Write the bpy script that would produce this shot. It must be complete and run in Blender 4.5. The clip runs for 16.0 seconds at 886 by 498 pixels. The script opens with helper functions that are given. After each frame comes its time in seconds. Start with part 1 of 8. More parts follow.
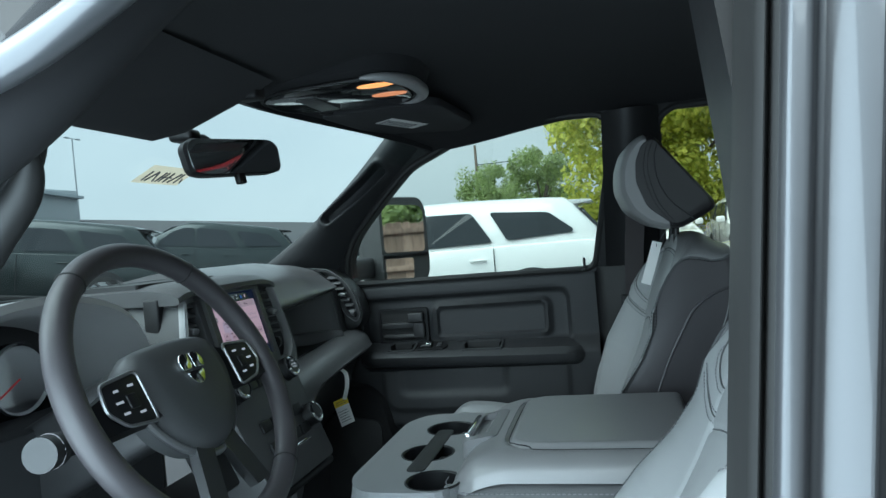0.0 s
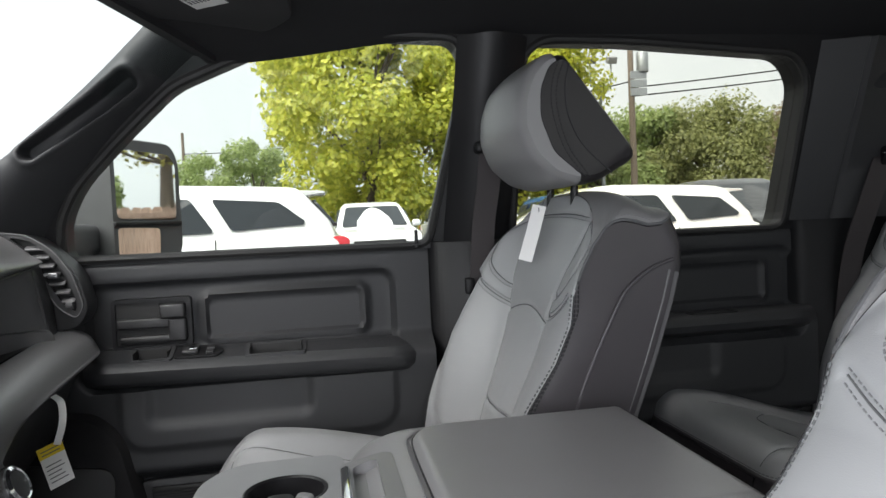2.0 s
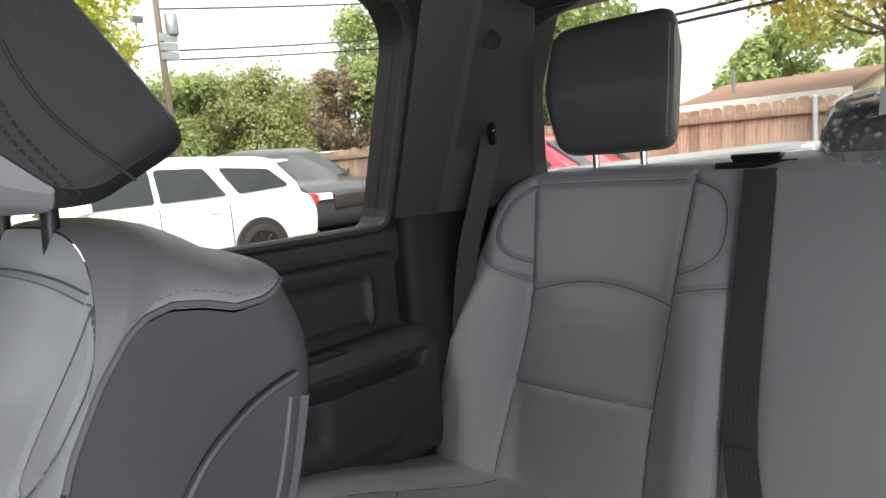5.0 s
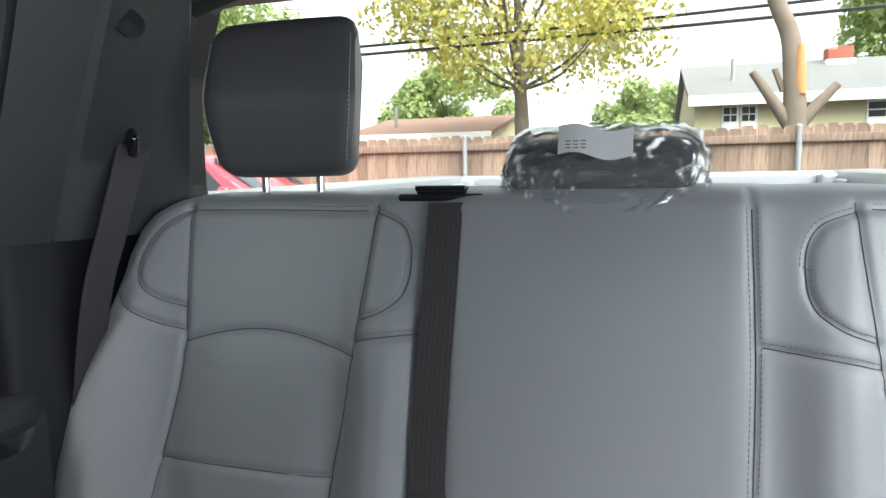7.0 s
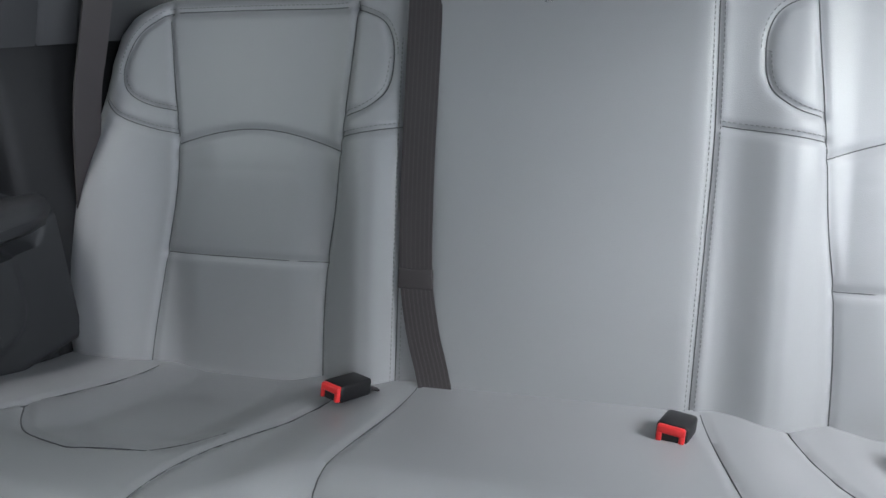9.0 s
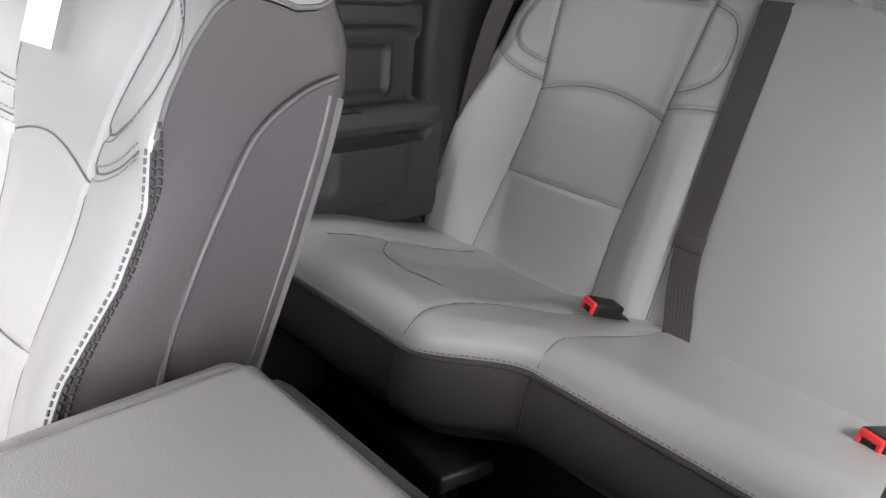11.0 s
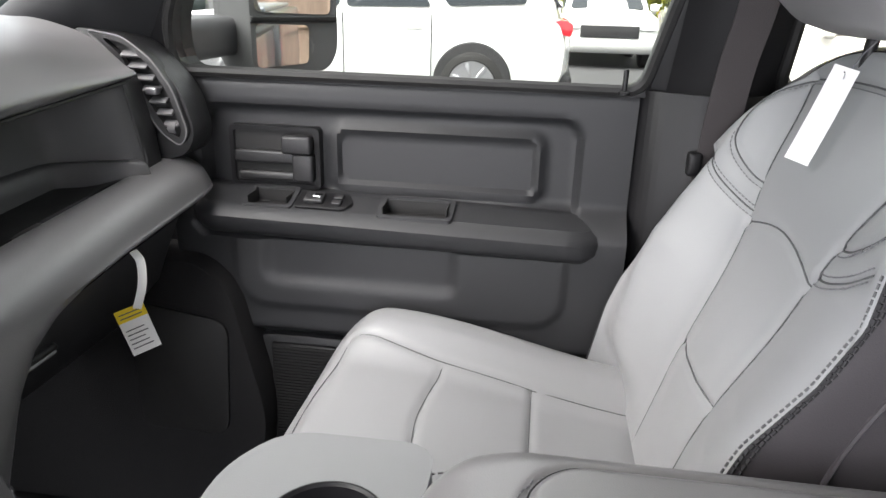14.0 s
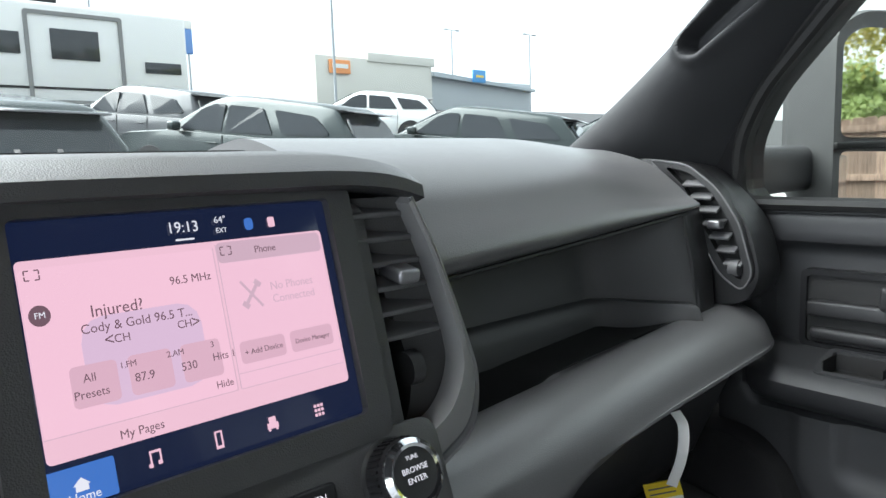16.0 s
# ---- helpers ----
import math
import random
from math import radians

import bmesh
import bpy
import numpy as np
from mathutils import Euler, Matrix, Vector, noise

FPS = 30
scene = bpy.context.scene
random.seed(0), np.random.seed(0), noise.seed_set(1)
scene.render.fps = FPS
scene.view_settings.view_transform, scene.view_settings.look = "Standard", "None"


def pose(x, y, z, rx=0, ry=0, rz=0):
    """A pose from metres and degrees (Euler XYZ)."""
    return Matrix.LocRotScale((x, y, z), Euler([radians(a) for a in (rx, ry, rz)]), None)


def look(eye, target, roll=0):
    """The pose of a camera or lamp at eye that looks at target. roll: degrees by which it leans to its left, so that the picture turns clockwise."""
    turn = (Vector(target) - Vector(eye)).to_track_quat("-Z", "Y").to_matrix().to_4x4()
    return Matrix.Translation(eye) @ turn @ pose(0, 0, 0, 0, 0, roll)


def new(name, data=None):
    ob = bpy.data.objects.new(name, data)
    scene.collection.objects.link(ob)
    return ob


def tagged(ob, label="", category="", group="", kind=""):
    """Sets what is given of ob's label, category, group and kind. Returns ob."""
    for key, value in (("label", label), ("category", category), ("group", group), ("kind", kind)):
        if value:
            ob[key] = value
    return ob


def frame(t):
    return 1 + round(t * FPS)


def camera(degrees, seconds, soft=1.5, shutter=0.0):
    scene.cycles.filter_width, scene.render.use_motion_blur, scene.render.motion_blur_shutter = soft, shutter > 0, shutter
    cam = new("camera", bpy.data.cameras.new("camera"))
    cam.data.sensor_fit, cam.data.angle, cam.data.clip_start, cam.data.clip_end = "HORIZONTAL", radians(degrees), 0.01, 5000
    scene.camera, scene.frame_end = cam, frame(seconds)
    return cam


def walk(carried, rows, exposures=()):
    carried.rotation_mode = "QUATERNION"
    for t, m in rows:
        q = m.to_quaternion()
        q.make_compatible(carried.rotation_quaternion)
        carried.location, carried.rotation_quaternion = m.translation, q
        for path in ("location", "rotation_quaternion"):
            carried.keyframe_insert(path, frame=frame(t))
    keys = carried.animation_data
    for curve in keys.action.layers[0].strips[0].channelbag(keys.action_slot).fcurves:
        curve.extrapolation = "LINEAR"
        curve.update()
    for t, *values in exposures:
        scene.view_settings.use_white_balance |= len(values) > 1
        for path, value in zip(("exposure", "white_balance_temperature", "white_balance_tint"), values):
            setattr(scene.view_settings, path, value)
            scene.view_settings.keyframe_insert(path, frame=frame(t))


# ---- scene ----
SKY = 0.62
cam = camera(65.7, 16.0)
PATH = [
    (0, (0.561, -1.162, 1.482), (0.088, 0.781, 1.457), -5.0),
    (0.5, (0.395, -0.986, 1.467), (0.247, 1.008, 1.458), -4.4),
    (1, (0.302, -0.903, 1.433), (0.378, 1.095, 1.417), -3.0),
    (1.5, (0.313, -0.774, 1.432), (0.504, 1.216, 1.388), -2.6),
    (2, (0.284, -0.667, 1.417), (0.636, 1.3, 1.335), -2.7),
    (2.5, (0.29, -0.626, 1.408), (0.829, 1.297, 1.288), -3.1),
    (3, (0.29, -0.617, 1.417), (0.978, 1.253, 1.243), -3.8),
    (3.2, (0.275, -0.576, 1.408), (1.031, 1.267, 1.232), -4.0),
    (5.3, (0.599, -0.074, 1.501), (2.149, 1.168, 1.266), -4.0),
    (5.5, (0.635, -0.042, 1.514), (2.259, 1.106, 1.307), -3.3),
    (6, (0.683, -0.004, 1.516), (2.465, 0.893, 1.369), -2.2),
    (6.5, (0.695, -0.017, 1.505), (2.572, 0.65, 1.328), -1.4),
    (7, (0.699, -0.038, 1.474), (2.603, 0.525, 1.234), -1.2),
    (7.5, (0.68, -0.024, 1.455), (2.603, 0.392, 1.093), -1.2),
    (8, (0.669, -0.024, 1.42), (2.58, 0.335, 0.949), -2.3),
    (8.2, (0.664, -0.029, 1.416), (2.561, 0.326, 0.89), -2.7),
    (10.3, (0.498, -0.095, 1.417), (2.078, 0.806, 0.586), 3.1),
    (10.5, (0.476, -0.129, 1.423), (1.991, 0.891, 0.607), 3.8),
    (11, (0.446, -0.205, 1.439), (1.788, 1.061, 0.667), 5.4),
    (11.5, (0.427, -0.268, 1.455), (1.559, 1.211, 0.728), 5.9),
    (12, (0.41, -0.328, 1.476), (1.293, 1.331, 0.792), 5.4),
    (12.5, (0.4, -0.385, 1.485), (1.009, 1.407, 0.837), 4.7),
    (13, (0.401, -0.378, 1.475), (0.706, 1.493, 0.837), 3.5),
    (13.5, (0.398, -0.337, 1.459), (0.408, 1.56, 0.825), 2.6),
    (14, (0.37, -0.262, 1.49), (0.115, 1.599, 0.803), 1.6),
    (14.5, (0.333, -0.2, 1.476), (-0.254, 1.606, 0.848), 0.5),
    (15, (0.262, -0.175, 1.465), (-0.636, 1.54, 0.962), -0.4),
    (15.5, (0.215, -0.155, 1.479), (-0.967, 1.406, 1.068), -1.0),
    (16, (0.225, -0.126, 1.438), (-1.275, 1.173, 1.19), -1.9),
]
walk(cam, [(t, look(eye, target, roll)) for t, eye, target, roll in PATH], [(0.0, 0.7, 5300, -5), (0.5, 1.05, 5800, -8), (1.0, 1.2, 6200, 0), (1.5, 1.3, 6300, 8), (3.0, 1.6, 6400, 19), (5.5, 2.25, 6300, 16), (6.0, 2.35, 6000, 14), (7.0, 2.45, 5900, 12), (8.0, 2.45, 5900, 11), (10.5, 3.4, 6400, 18), (11.0, 3.1, 6600, 18), (11.5, 2.85, 6600, 18), (12.5, 2.5, 6500, 17), (13.5, 2.4, 6500, 17), (14.5, 2.25, 6400, 16), (15.0, 2.2, 6400, 15), (16.0, 1.9, 6000, 9)])

# ---- world and sun: a bright overcast evening ----
world = bpy.data.worlds.new("overcast_sky")
scene.world = world
world.use_nodes = True
wn, wl = world.node_tree.nodes, world.node_tree.links
sky = wn.new("ShaderNodeTexSky")
sky.sky_type = "NISHITA"
sky.sun_disc = False
sky.sun_elevation = radians(53)
sky.sun_rotation = radians(228)
sky.dust_density = 4.0
sky_scale = wn.new("ShaderNodeMixRGB")
sky_scale.blend_type = "MULTIPLY"
sky_scale.inputs[0].default_value = 1.0
sky_scale.inputs[2].default_value = (0.10, 0.10, 0.10, 1)
cloud_co = wn.new("ShaderNodeTexCoord")
cloud_map = wn.new("ShaderNodeMapping")
cloud_map.inputs["Scale"].default_value = (1.6, 1.6, 4.0)
cloud_noise = wn.new("ShaderNodeTexNoise")
cloud_noise.inputs["Scale"].default_value = 1.4
cloud_noise.inputs["Detail"].default_value = 5.0
cloud_ramp = wn.new("ShaderNodeValToRGB")
cloud_ramp.color_ramp.elements[0].position = 0.3
cloud_ramp.color_ramp.elements[0].color = (0.80, 0.83, 0.84, 1)
cloud_ramp.color_ramp.elements[1].position = 0.75
cloud_ramp.color_ramp.elements[1].color = (0.97, 0.98, 0.96, 1)
cover = wn.new("ShaderNodeMixRGB")
cover.inputs[0].default_value = 0.88
wl.new(cloud_co.outputs["Generated"], cloud_map.inputs["Vector"])
wl.new(cloud_map.outputs["Vector"], cloud_noise.inputs["Vector"])
wl.new(cloud_noise.outputs["Fac"], cloud_ramp.inputs["Fac"])
wl.new(sky.outputs["Color"], sky_scale.inputs[1])
wl.new(sky_scale.outputs["Color"], cover.inputs[1])
wl.new(cloud_ramp.outputs["Color"], cover.inputs[2])
wl.new(cover.outputs["Color"], wn["Background"].inputs["Color"])
wn["Background"].inputs["Strength"].default_value = SKY

sun = new("sun", bpy.data.lights.new("sun", "SUN"))
sun.data.energy, sun.data.angle, sun.data.color = 3.2, radians(70), (1.0, 0.96, 0.9)
sun.matrix_world = look((-5, -4.5, 9), (0, 0, 0))


def sky_lamp(name, eye, target, wide, high, watts):
    """Daylight entering by an opening of the cab."""
    o = new(name, bpy.data.lights.new(name, "AREA"))
    o.data.shape, o.data.size, o.data.size_y, o.data.energy = "RECTANGLE", wide, high, watts
    o.data.color = (0.95, 0.985, 1.0)
    o.matrix_world = look(eye, target)


sky_lamp("doorway_daylight", (-0.10, -0.93, 1.32), (0.15, 0.0, 1.10), 0.9, 0.9, 9.0)
sky_lamp("rear_door_daylight", (1.02, -0.86, 1.56), (1.25, 0.0, 1.15), 0.6, 0.34, 1.2)


# ---- helpers for materials and meshes ----
def mat(name, col, rough=0.5, metal=0.0, grain=0.0, grain_scale=400.0, mottle=0.0, mottle_scale=6.0, coat=0.0, voronoi=False, spec=0.5):
    m = bpy.data.materials.new(name)
    m.use_nodes = True
    n, l = m.node_tree.nodes, m.node_tree.links
    b = n["Principled BSDF"]
    b.inputs["Base Color"].default_value = (*col, 1)
    b.inputs["Roughness"].default_value = rough
    b.inputs["Metallic"].default_value = metal
    b.inputs["Coat Weight"].default_value = coat
    b.inputs["Specular IOR Level"].default_value = spec
    co = n.new("ShaderNodeTexCoord")
    if mottle:
        t = n.new("ShaderNodeTexNoise")
        t.inputs["Scale"].default_value = mottle_scale
        t.inputs["Detail"].default_value = 6.0
        l.new(co.outputs["Object"], t.inputs["Vector"])
        r = n.new("ShaderNodeMapRange")
        r.inputs["To Min"].default_value, r.inputs["To Max"].default_value = 1 - mottle, 1 + mottle
        l.new(t.outputs["Fac"], r.inputs["Value"])
        mix = n.new("ShaderNodeMixRGB")
        mix.blend_type = "MULTIPLY"
        mix.inputs[0].default_value = 1.0
        mix.inputs[1].default_value = (*col, 1)
        l.new(r.outputs["Result"], mix.inputs[2])
        l.new(mix.outputs["Color"], b.inputs["Base Color"])
        r2 = n.new("ShaderNodeMapRange")
        r2.inputs["To Min"].default_value, r2.inputs["To Max"].default_value = max(0.02, rough - 0.1), min(1, rough + 0.1)
        l.new(t.outputs["Fac"], r2.inputs["Value"])
        l.new(r2.outputs["Result"], b.inputs["Roughness"])
    if grain:
        t = n.new("ShaderNodeTexVoronoi" if voronoi else "ShaderNodeTexNoise")
        t.inputs["Scale"].default_value = grain_scale
        l.new(co.outputs["Object"], t.inputs["Vector"])
        bump = n.new("ShaderNodeBump")
        bump.inputs["Strength"].default_value = grain
        bump.inputs["Distance"].default_value = 0.001
        l.new(t.outputs["Distance" if voronoi else "Fac"], bump.inputs["Height"])
        l.new(bump.outputs["Normal"], b.inputs["Normal"])
    return m


def glass(name, tint, gloss=0.35):
    m = bpy.data.materials.new(name)
    m.use_nodes = True
    n, l = m.node_tree.nodes, m.node_tree.links
    n.remove(n["Principled BSDF"])
    tr, gl, mx, lw, pw, sc = (n.new("ShaderNode" + k) for k in ("BsdfTransparent", "BsdfGlossy", "MixShader", "LayerWeight", "Math", "MapRange"))
    tr.inputs["Color"].default_value = (*tint, 1)
    gl.inputs["Roughness"].default_value = 0.01
    lw.inputs["Blend"].default_value = 0.5
    pw.operation = "POWER"
    pw.inputs[1].default_value = 5.0
    sc.inputs["To Min"].default_value, sc.inputs["To Max"].default_value = 0.03, gloss
    l.new(lw.outputs["Facing"], pw.inputs[0])
    l.new(pw.outputs["Value"], sc.inputs["Value"])
    l.new(sc.outputs["Result"], mx.inputs[0])
    l.new(tr.outputs["BSDF"], mx.inputs[1])
    l.new(gl.outputs["BSDF"], mx.inputs[2])
    l.new(mx.outputs["Shader"], n["Material Output"].inputs["Surface"])
    return m


def glow(name, col, strength):
    m = bpy.data.materials.new(name)
    m.use_nodes = True
    b = m.node_tree.nodes["Principled BSDF"]
    b.inputs["Base Color"].default_value = (0.01, 0.01, 0.01, 1)
    b.inputs["Roughness"].default_value = 0.12
    b.inputs["Emission Color"].default_value = (*col, 1)
    b.inputs["Emission Strength"].default_value = strength
    return m


def empty(name, label, category, group="", kind="", at=(0, 0, 0)):
    o = new(name)
    o.location = at
    o.empty_display_size = 0.05
    return tagged(o, label, category, group, kind)


def part(name, bm, material, parent=None, label="", smooth=True):
    """One mesh object from a bmesh, under a thing or part."""
    me = bpy.data.meshes.new(name)
    bmesh.ops.recalc_face_normals(bm, faces=bm.faces)
    if smooth:
        for f in bm.faces:
            f.smooth = True
    bm.to_mesh(me)
    bm.free()
    me.materials.append(material)
    o = new(name, me)
    if smooth:
        me.set_sharp_from_angle(angle=radians(42))
    if parent:
        o.parent = parent
        o.matrix_parent_inverse = Matrix.Translation(-parent.location) if parent.type == "EMPTY" and parent.parent is None else Matrix.Identity(4)
    return tagged(o, label)


def thing(name, bm, material, label, category, group="", kind="", smooth=True):
    return tagged(part(name, bm, material, None, label, smooth), label, category, group, kind)


def join(*bms):
    out = bmesh.new()
    for b in bms:
        me = bpy.data.meshes.new("tmp")
        b.to_mesh(me)
        out.from_mesh(me)
        bpy.data.meshes.remove(me)
        b.free()
    return out


def moved(bm, m):
    bm.transform(m)
    return bm


def rbox(x0, x1, y0, y1, z0, z1, r=0.0, seg=3):
    """A box with rounded edges."""
    bm = bmesh.new()
    bmesh.ops.create_cube(bm, size=1.0)
    bm.transform(Matrix.Translation(((x0 + x1) / 2, (y0 + y1) / 2, (z0 + z1) / 2)) @ Matrix.Diagonal((x1 - x0, y1 - y0, z1 - z0, 1)))
    if r:
        r = min(r, 0.49 * min(abs(x1 - x0), abs(y1 - y0), abs(z1 - z0)))
        bmesh.ops.bevel(bm, geom=bm.edges[:], offset=r, segments=seg, profile=0.5, affect="EDGES", clamp_overlap=True)
    return bm


def prism(poly, axis, lo, hi, r=0.0, seg=2):
    """A polygon of the two other axes, in their order, drawn out along an axis, its edges rounded."""
    bm = bmesh.new()

    def at(a, b, c):
        return {"x": (c, a, b), "y": (a, c, b), "z": (a, b, c)}[axis]

    low = [bm.verts.new(at(a, b, lo)) for a, b in poly]
    top = [bm.verts.new(at(a, b, hi)) for a, b in poly]
    bm.faces.new(low)
    bm.faces.new(top)
    for i in range(len(poly)):
        j = (i + 1) % len(poly)
        bm.faces.new((low[i], low[j], top[j], top[i]))
    bmesh.ops.recalc_face_normals(bm, faces=bm.faces)
    if r:
        bmesh.ops.bevel(bm, geom=bm.edges[:], offset=r, segments=seg, profile=0.5, affect="EDGES", clamp_overlap=True)
    return bm


def loft(rings, closed=True, caps=True):
    """A skin through rings of equally many points."""
    bm = bmesh.new()
    rows = [[bm.verts.new(p) for p in ring] for ring in rings]
    n = len(rows[0])
    for a, b in zip(rows, rows[1:]):
        for i in range(n if closed else n - 1):
            j = (i + 1) % n
            bm.faces.new((a[i], a[j], b[j], b[i]))
    if caps and closed:
        bm.faces.new(rows[0])
        bm.faces.new(rows[-1])
    return bm


def sheet(fn, nu, nv, thick=0.0):
    """A surface fn(u, v), with u and v from 0 to 1."""
    return loft([[fn(i / nu, j / nv) for i in range(nu + 1)] for j in range(nv + 1)], closed=False)


def smooth_path(points, n=6, closed=False):
    """Catmull-Rom through the points."""
    p = [Vector(q) for q in points]
    if not closed:
        p = [2 * p[0] - p[1], *p, 2 * p[-1] - p[-2]]
        spans = range(1, len(p) - 2)
    else:
        spans = range(len(p))
    out = []
    for i in spans:
        a, b, c, d = (p[(i + k) % len(p)] if closed else p[i + k] for k in (-1, 0, 1, 2))
        for k in range(n):
            t = k / n
            out.append(0.5 * (2 * b + (c - a) * t + (2 * a - 5 * b + 4 * c - d) * t * t + (3 * b - a - 3 * c + d) * t**3))
    if not closed:
        out.append(p[-2].copy())
    return out


def tube(points, r, n=8, closed=False):
    pts = [Vector(p) for p in points]
    rings, side = [], None
    for i, p in enumerate(pts):
        a = pts[i - 1] if i or closed else p
        b = pts[(i + 1) % len(pts)] if closed or i + 1 < len(pts) else p
        way = (b - a).normalized()
        if side is None:
            side = way.orthogonal().normalized()
        side = (side - way * side.dot(way)).normalized()
        up = way.cross(side)
        rad = r(i / max(1, len(pts) - 1)) if callable(r) else r
        rings.append([p + rad * (math.cos(k * math.tau / n) * side + math.sin(k * math.tau / n) * up) for k in range(n)])
    return loft(rings + ([rings[0]] if closed else []), caps=not closed)


def ribbon(points, wide, thick, across):
    """A flat strap along points, wide in the direction across."""
    pts = [Vector(p) for p in points]
    rings = []
    for i, p in enumerate(pts):
        way = (pts[min(i + 1, len(pts) - 1)] - pts[max(i - 1, 0)]).normalized()
        s = Vector(across)
        s = (s - way * s.dot(way)).normalized() * wide / 2
        u = way.cross(s).normalized() * thick / 2
        rings.append([p + s + u, p - s + u, p - s - u, p + s - u])
    return loft(rings)


def lathe(profile, n=32, caps=True):
    """Radius and height pairs turned round z."""
    return loft([[(r * math.cos(k * math.tau / n), r * math.sin(k * math.tau / n), h) for k in range(n)] for r, h in profile], caps=caps)


def rounded(x0, x1, y0, y1, r, n=5):
    """A rounded rectangle as a list of points, anticlockwise."""
    out = []
    for cx, cy, a in ((x1 - r, y1 - r, 0), (x0 + r, y1 - r, 90), (x0 + r, y0 + r, 180), (x1 - r, y0 + r, 270)):
        for k in range(n + 1):
            t = radians(a + 90 * k / n)
            out.append((cx + r * math.cos(t), cy + r * math.sin(t)))
    return out


def corner_round(poly, r, n=4):
    """The polygon with each corner rounded off."""
    out = []
    for i, p in enumerate(poly):
        p, a, b = Vector(p), Vector(poly[i - 1]), Vector(poly[(i + 1) % len(poly)])
        ra = min(r, 0.45 * (a - p).length, 0.45 * (b - p).length)
        s, e = p + (a - p).normalized() * ra, p + (b - p).normalized() * ra
        for k in range(n + 1):
            t = k / n
            out.append(tuple((1 - t) ** 2 * s + 2 * t * (1 - t) * p + t * t * e))
    return out


def frame_ring(outer, inner, lift):
    """A flat frame between two outlines of equally many points, lift(p, k) placing them at front (0) and back (1)."""
    bm = bmesh.new()
    o0, i0, o1, i1 = ([bm.verts.new(lift(p, k)) for p in ring] for ring, k in ((outer, 0), (inner, 0), (outer, 1), (inner, 1)))
    n = len(outer)
    for i in range(n):
        j = (i + 1) % n
        for a, b in ((o0, i0), (i0, i1), (i1, o1), (o1, o0)):
            bm.faces.new((a[i], a[j], b[j], b[i]))
    return bm


def stitches(points, step=0.008, size=0.0011, length=0.0055):
    """Short raised threads along a line."""
    pts = [Vector(p) for p in points]
    out = bmesh.new()
    run, last = 0.0, 0.0
    for a, b in zip(pts, pts[1:]):
        seg = (b - a).length
        if seg < 1e-6:
            continue
        way = (b - a) / seg
        side = way.orthogonal().normalized()
        up = way.cross(side)
        d = last
        while d < seg:
            c = a + way * d
            lo = [out.verts.new(c - way * length / 2 + size * (math.cos(k * math.tau / 5) * side + math.sin(k * math.tau / 5) * up)) for k in range(5)]
            hi = [out.verts.new(c + way * length / 2 + size * (math.cos(k * math.tau / 5) * side + math.sin(k * math.tau / 5) * up)) for k in range(5)]
            for k in range(5):
                out.faces.new((lo[k], lo[(k + 1) % 5], hi[(k + 1) % 5], hi[k]))
            out.faces.new(lo)
            out.faces.new(hi)
            d += step
        last = d - seg
    return out


def bump1(t):
    return math.exp(-t * t)


def ease(a, b, t):
    t = min(1.0, max(0.0, (t - a) / (b - a)))
    return t * t * (3 - 2 * t)


def seg_dist(px, py, line):
    """The distance from a point to a line of points in the plane."""
    best = 9.0
    for (ax, ay), (bx, by) in zip(line, line[1:]):
        dx, dy = bx - ax, by - ay
        q = dx * dx + dy * dy
        t = 0 if q == 0 else max(0, min(1, ((px - ax) * dx + (py - ay) * dy) / q))
        best = min(best, math.hypot(px - ax - t * dx, py - ay - t * dy))
    return best


def text_bars(rows, place, u, v, normal_lift=0.0008):
    """Plain bars in place of writing: rows of (u0, v0, u1, v1) on a face at place, along u and v."""
    bm = bmesh.new()
    u, v = Vector(u), Vector(v)
    nrm = u.cross(v).normalized() * normal_lift
    for a, b, c, d in rows:
        q = [Vector(place) + u * s + v * t + nrm for s, t in ((a, b), (c, b), (c, d), (a, d))]
        low = [bm.verts.new(p - nrm * 0.6) for p in q]
        top = [bm.verts.new(p) for p in q]
        bm.faces.new(top)
        bm.faces.new(low)
        for i in range(4):
            bm.faces.new((low[i], low[(i + 1) % 4], top[(i + 1) % 4], top[i]))
    return bm


def lettering(text, size, m, depth=0.0004, align="CENTER"):
    """Raised letters in the built-in font, as a bmesh placed by the matrix m."""
    cu = bpy.data.curves.new("letters", "FONT")
    cu.body, cu.size, cu.extrude, cu.align_x, cu.align_y = text, size, depth, align, "CENTER"
    cu.resolution_u = 3
    ob = bpy.data.objects.new("letters", cu)
    scene.collection.objects.link(ob)
    me = bpy.data.meshes.new_from_object(ob.evaluated_get(bpy.context.evaluated_depsgraph_get()))
    bm = bmesh.new()
    bm.from_mesh(me)
    bm.transform(m)
    bpy.data.objects.remove(ob)
    bpy.data.curves.remove(cu)
    bpy.data.meshes.remove(me)
    return bm


# ---- materials ----
GREY = mat("grey_leatherette", (0.285, 0.291, 0.296), 0.38, grain=0.12, grain_scale=900, mottle=0.05, mottle_scale=5, voronoi=True)
BLACKHIDE = mat("black_leatherette", (0.050, 0.046, 0.050), 0.42, grain=0.15, grain_scale=800, mottle=0.12, mottle_scale=8, voronoi=True)
PLASTIC = mat("dark_moulded_plastic", (0.021, 0.0213, 0.0225), 0.43, grain=0.25, grain_scale=1100, mottle=0.12, mottle_scale=9, voronoi=True, spec=0.55)
PLASTIC2 = mat("smooth_black_plastic", (0.008, 0.008, 0.009), 0.45, mottle=0.1, mottle_scale=12, spec=0.35)
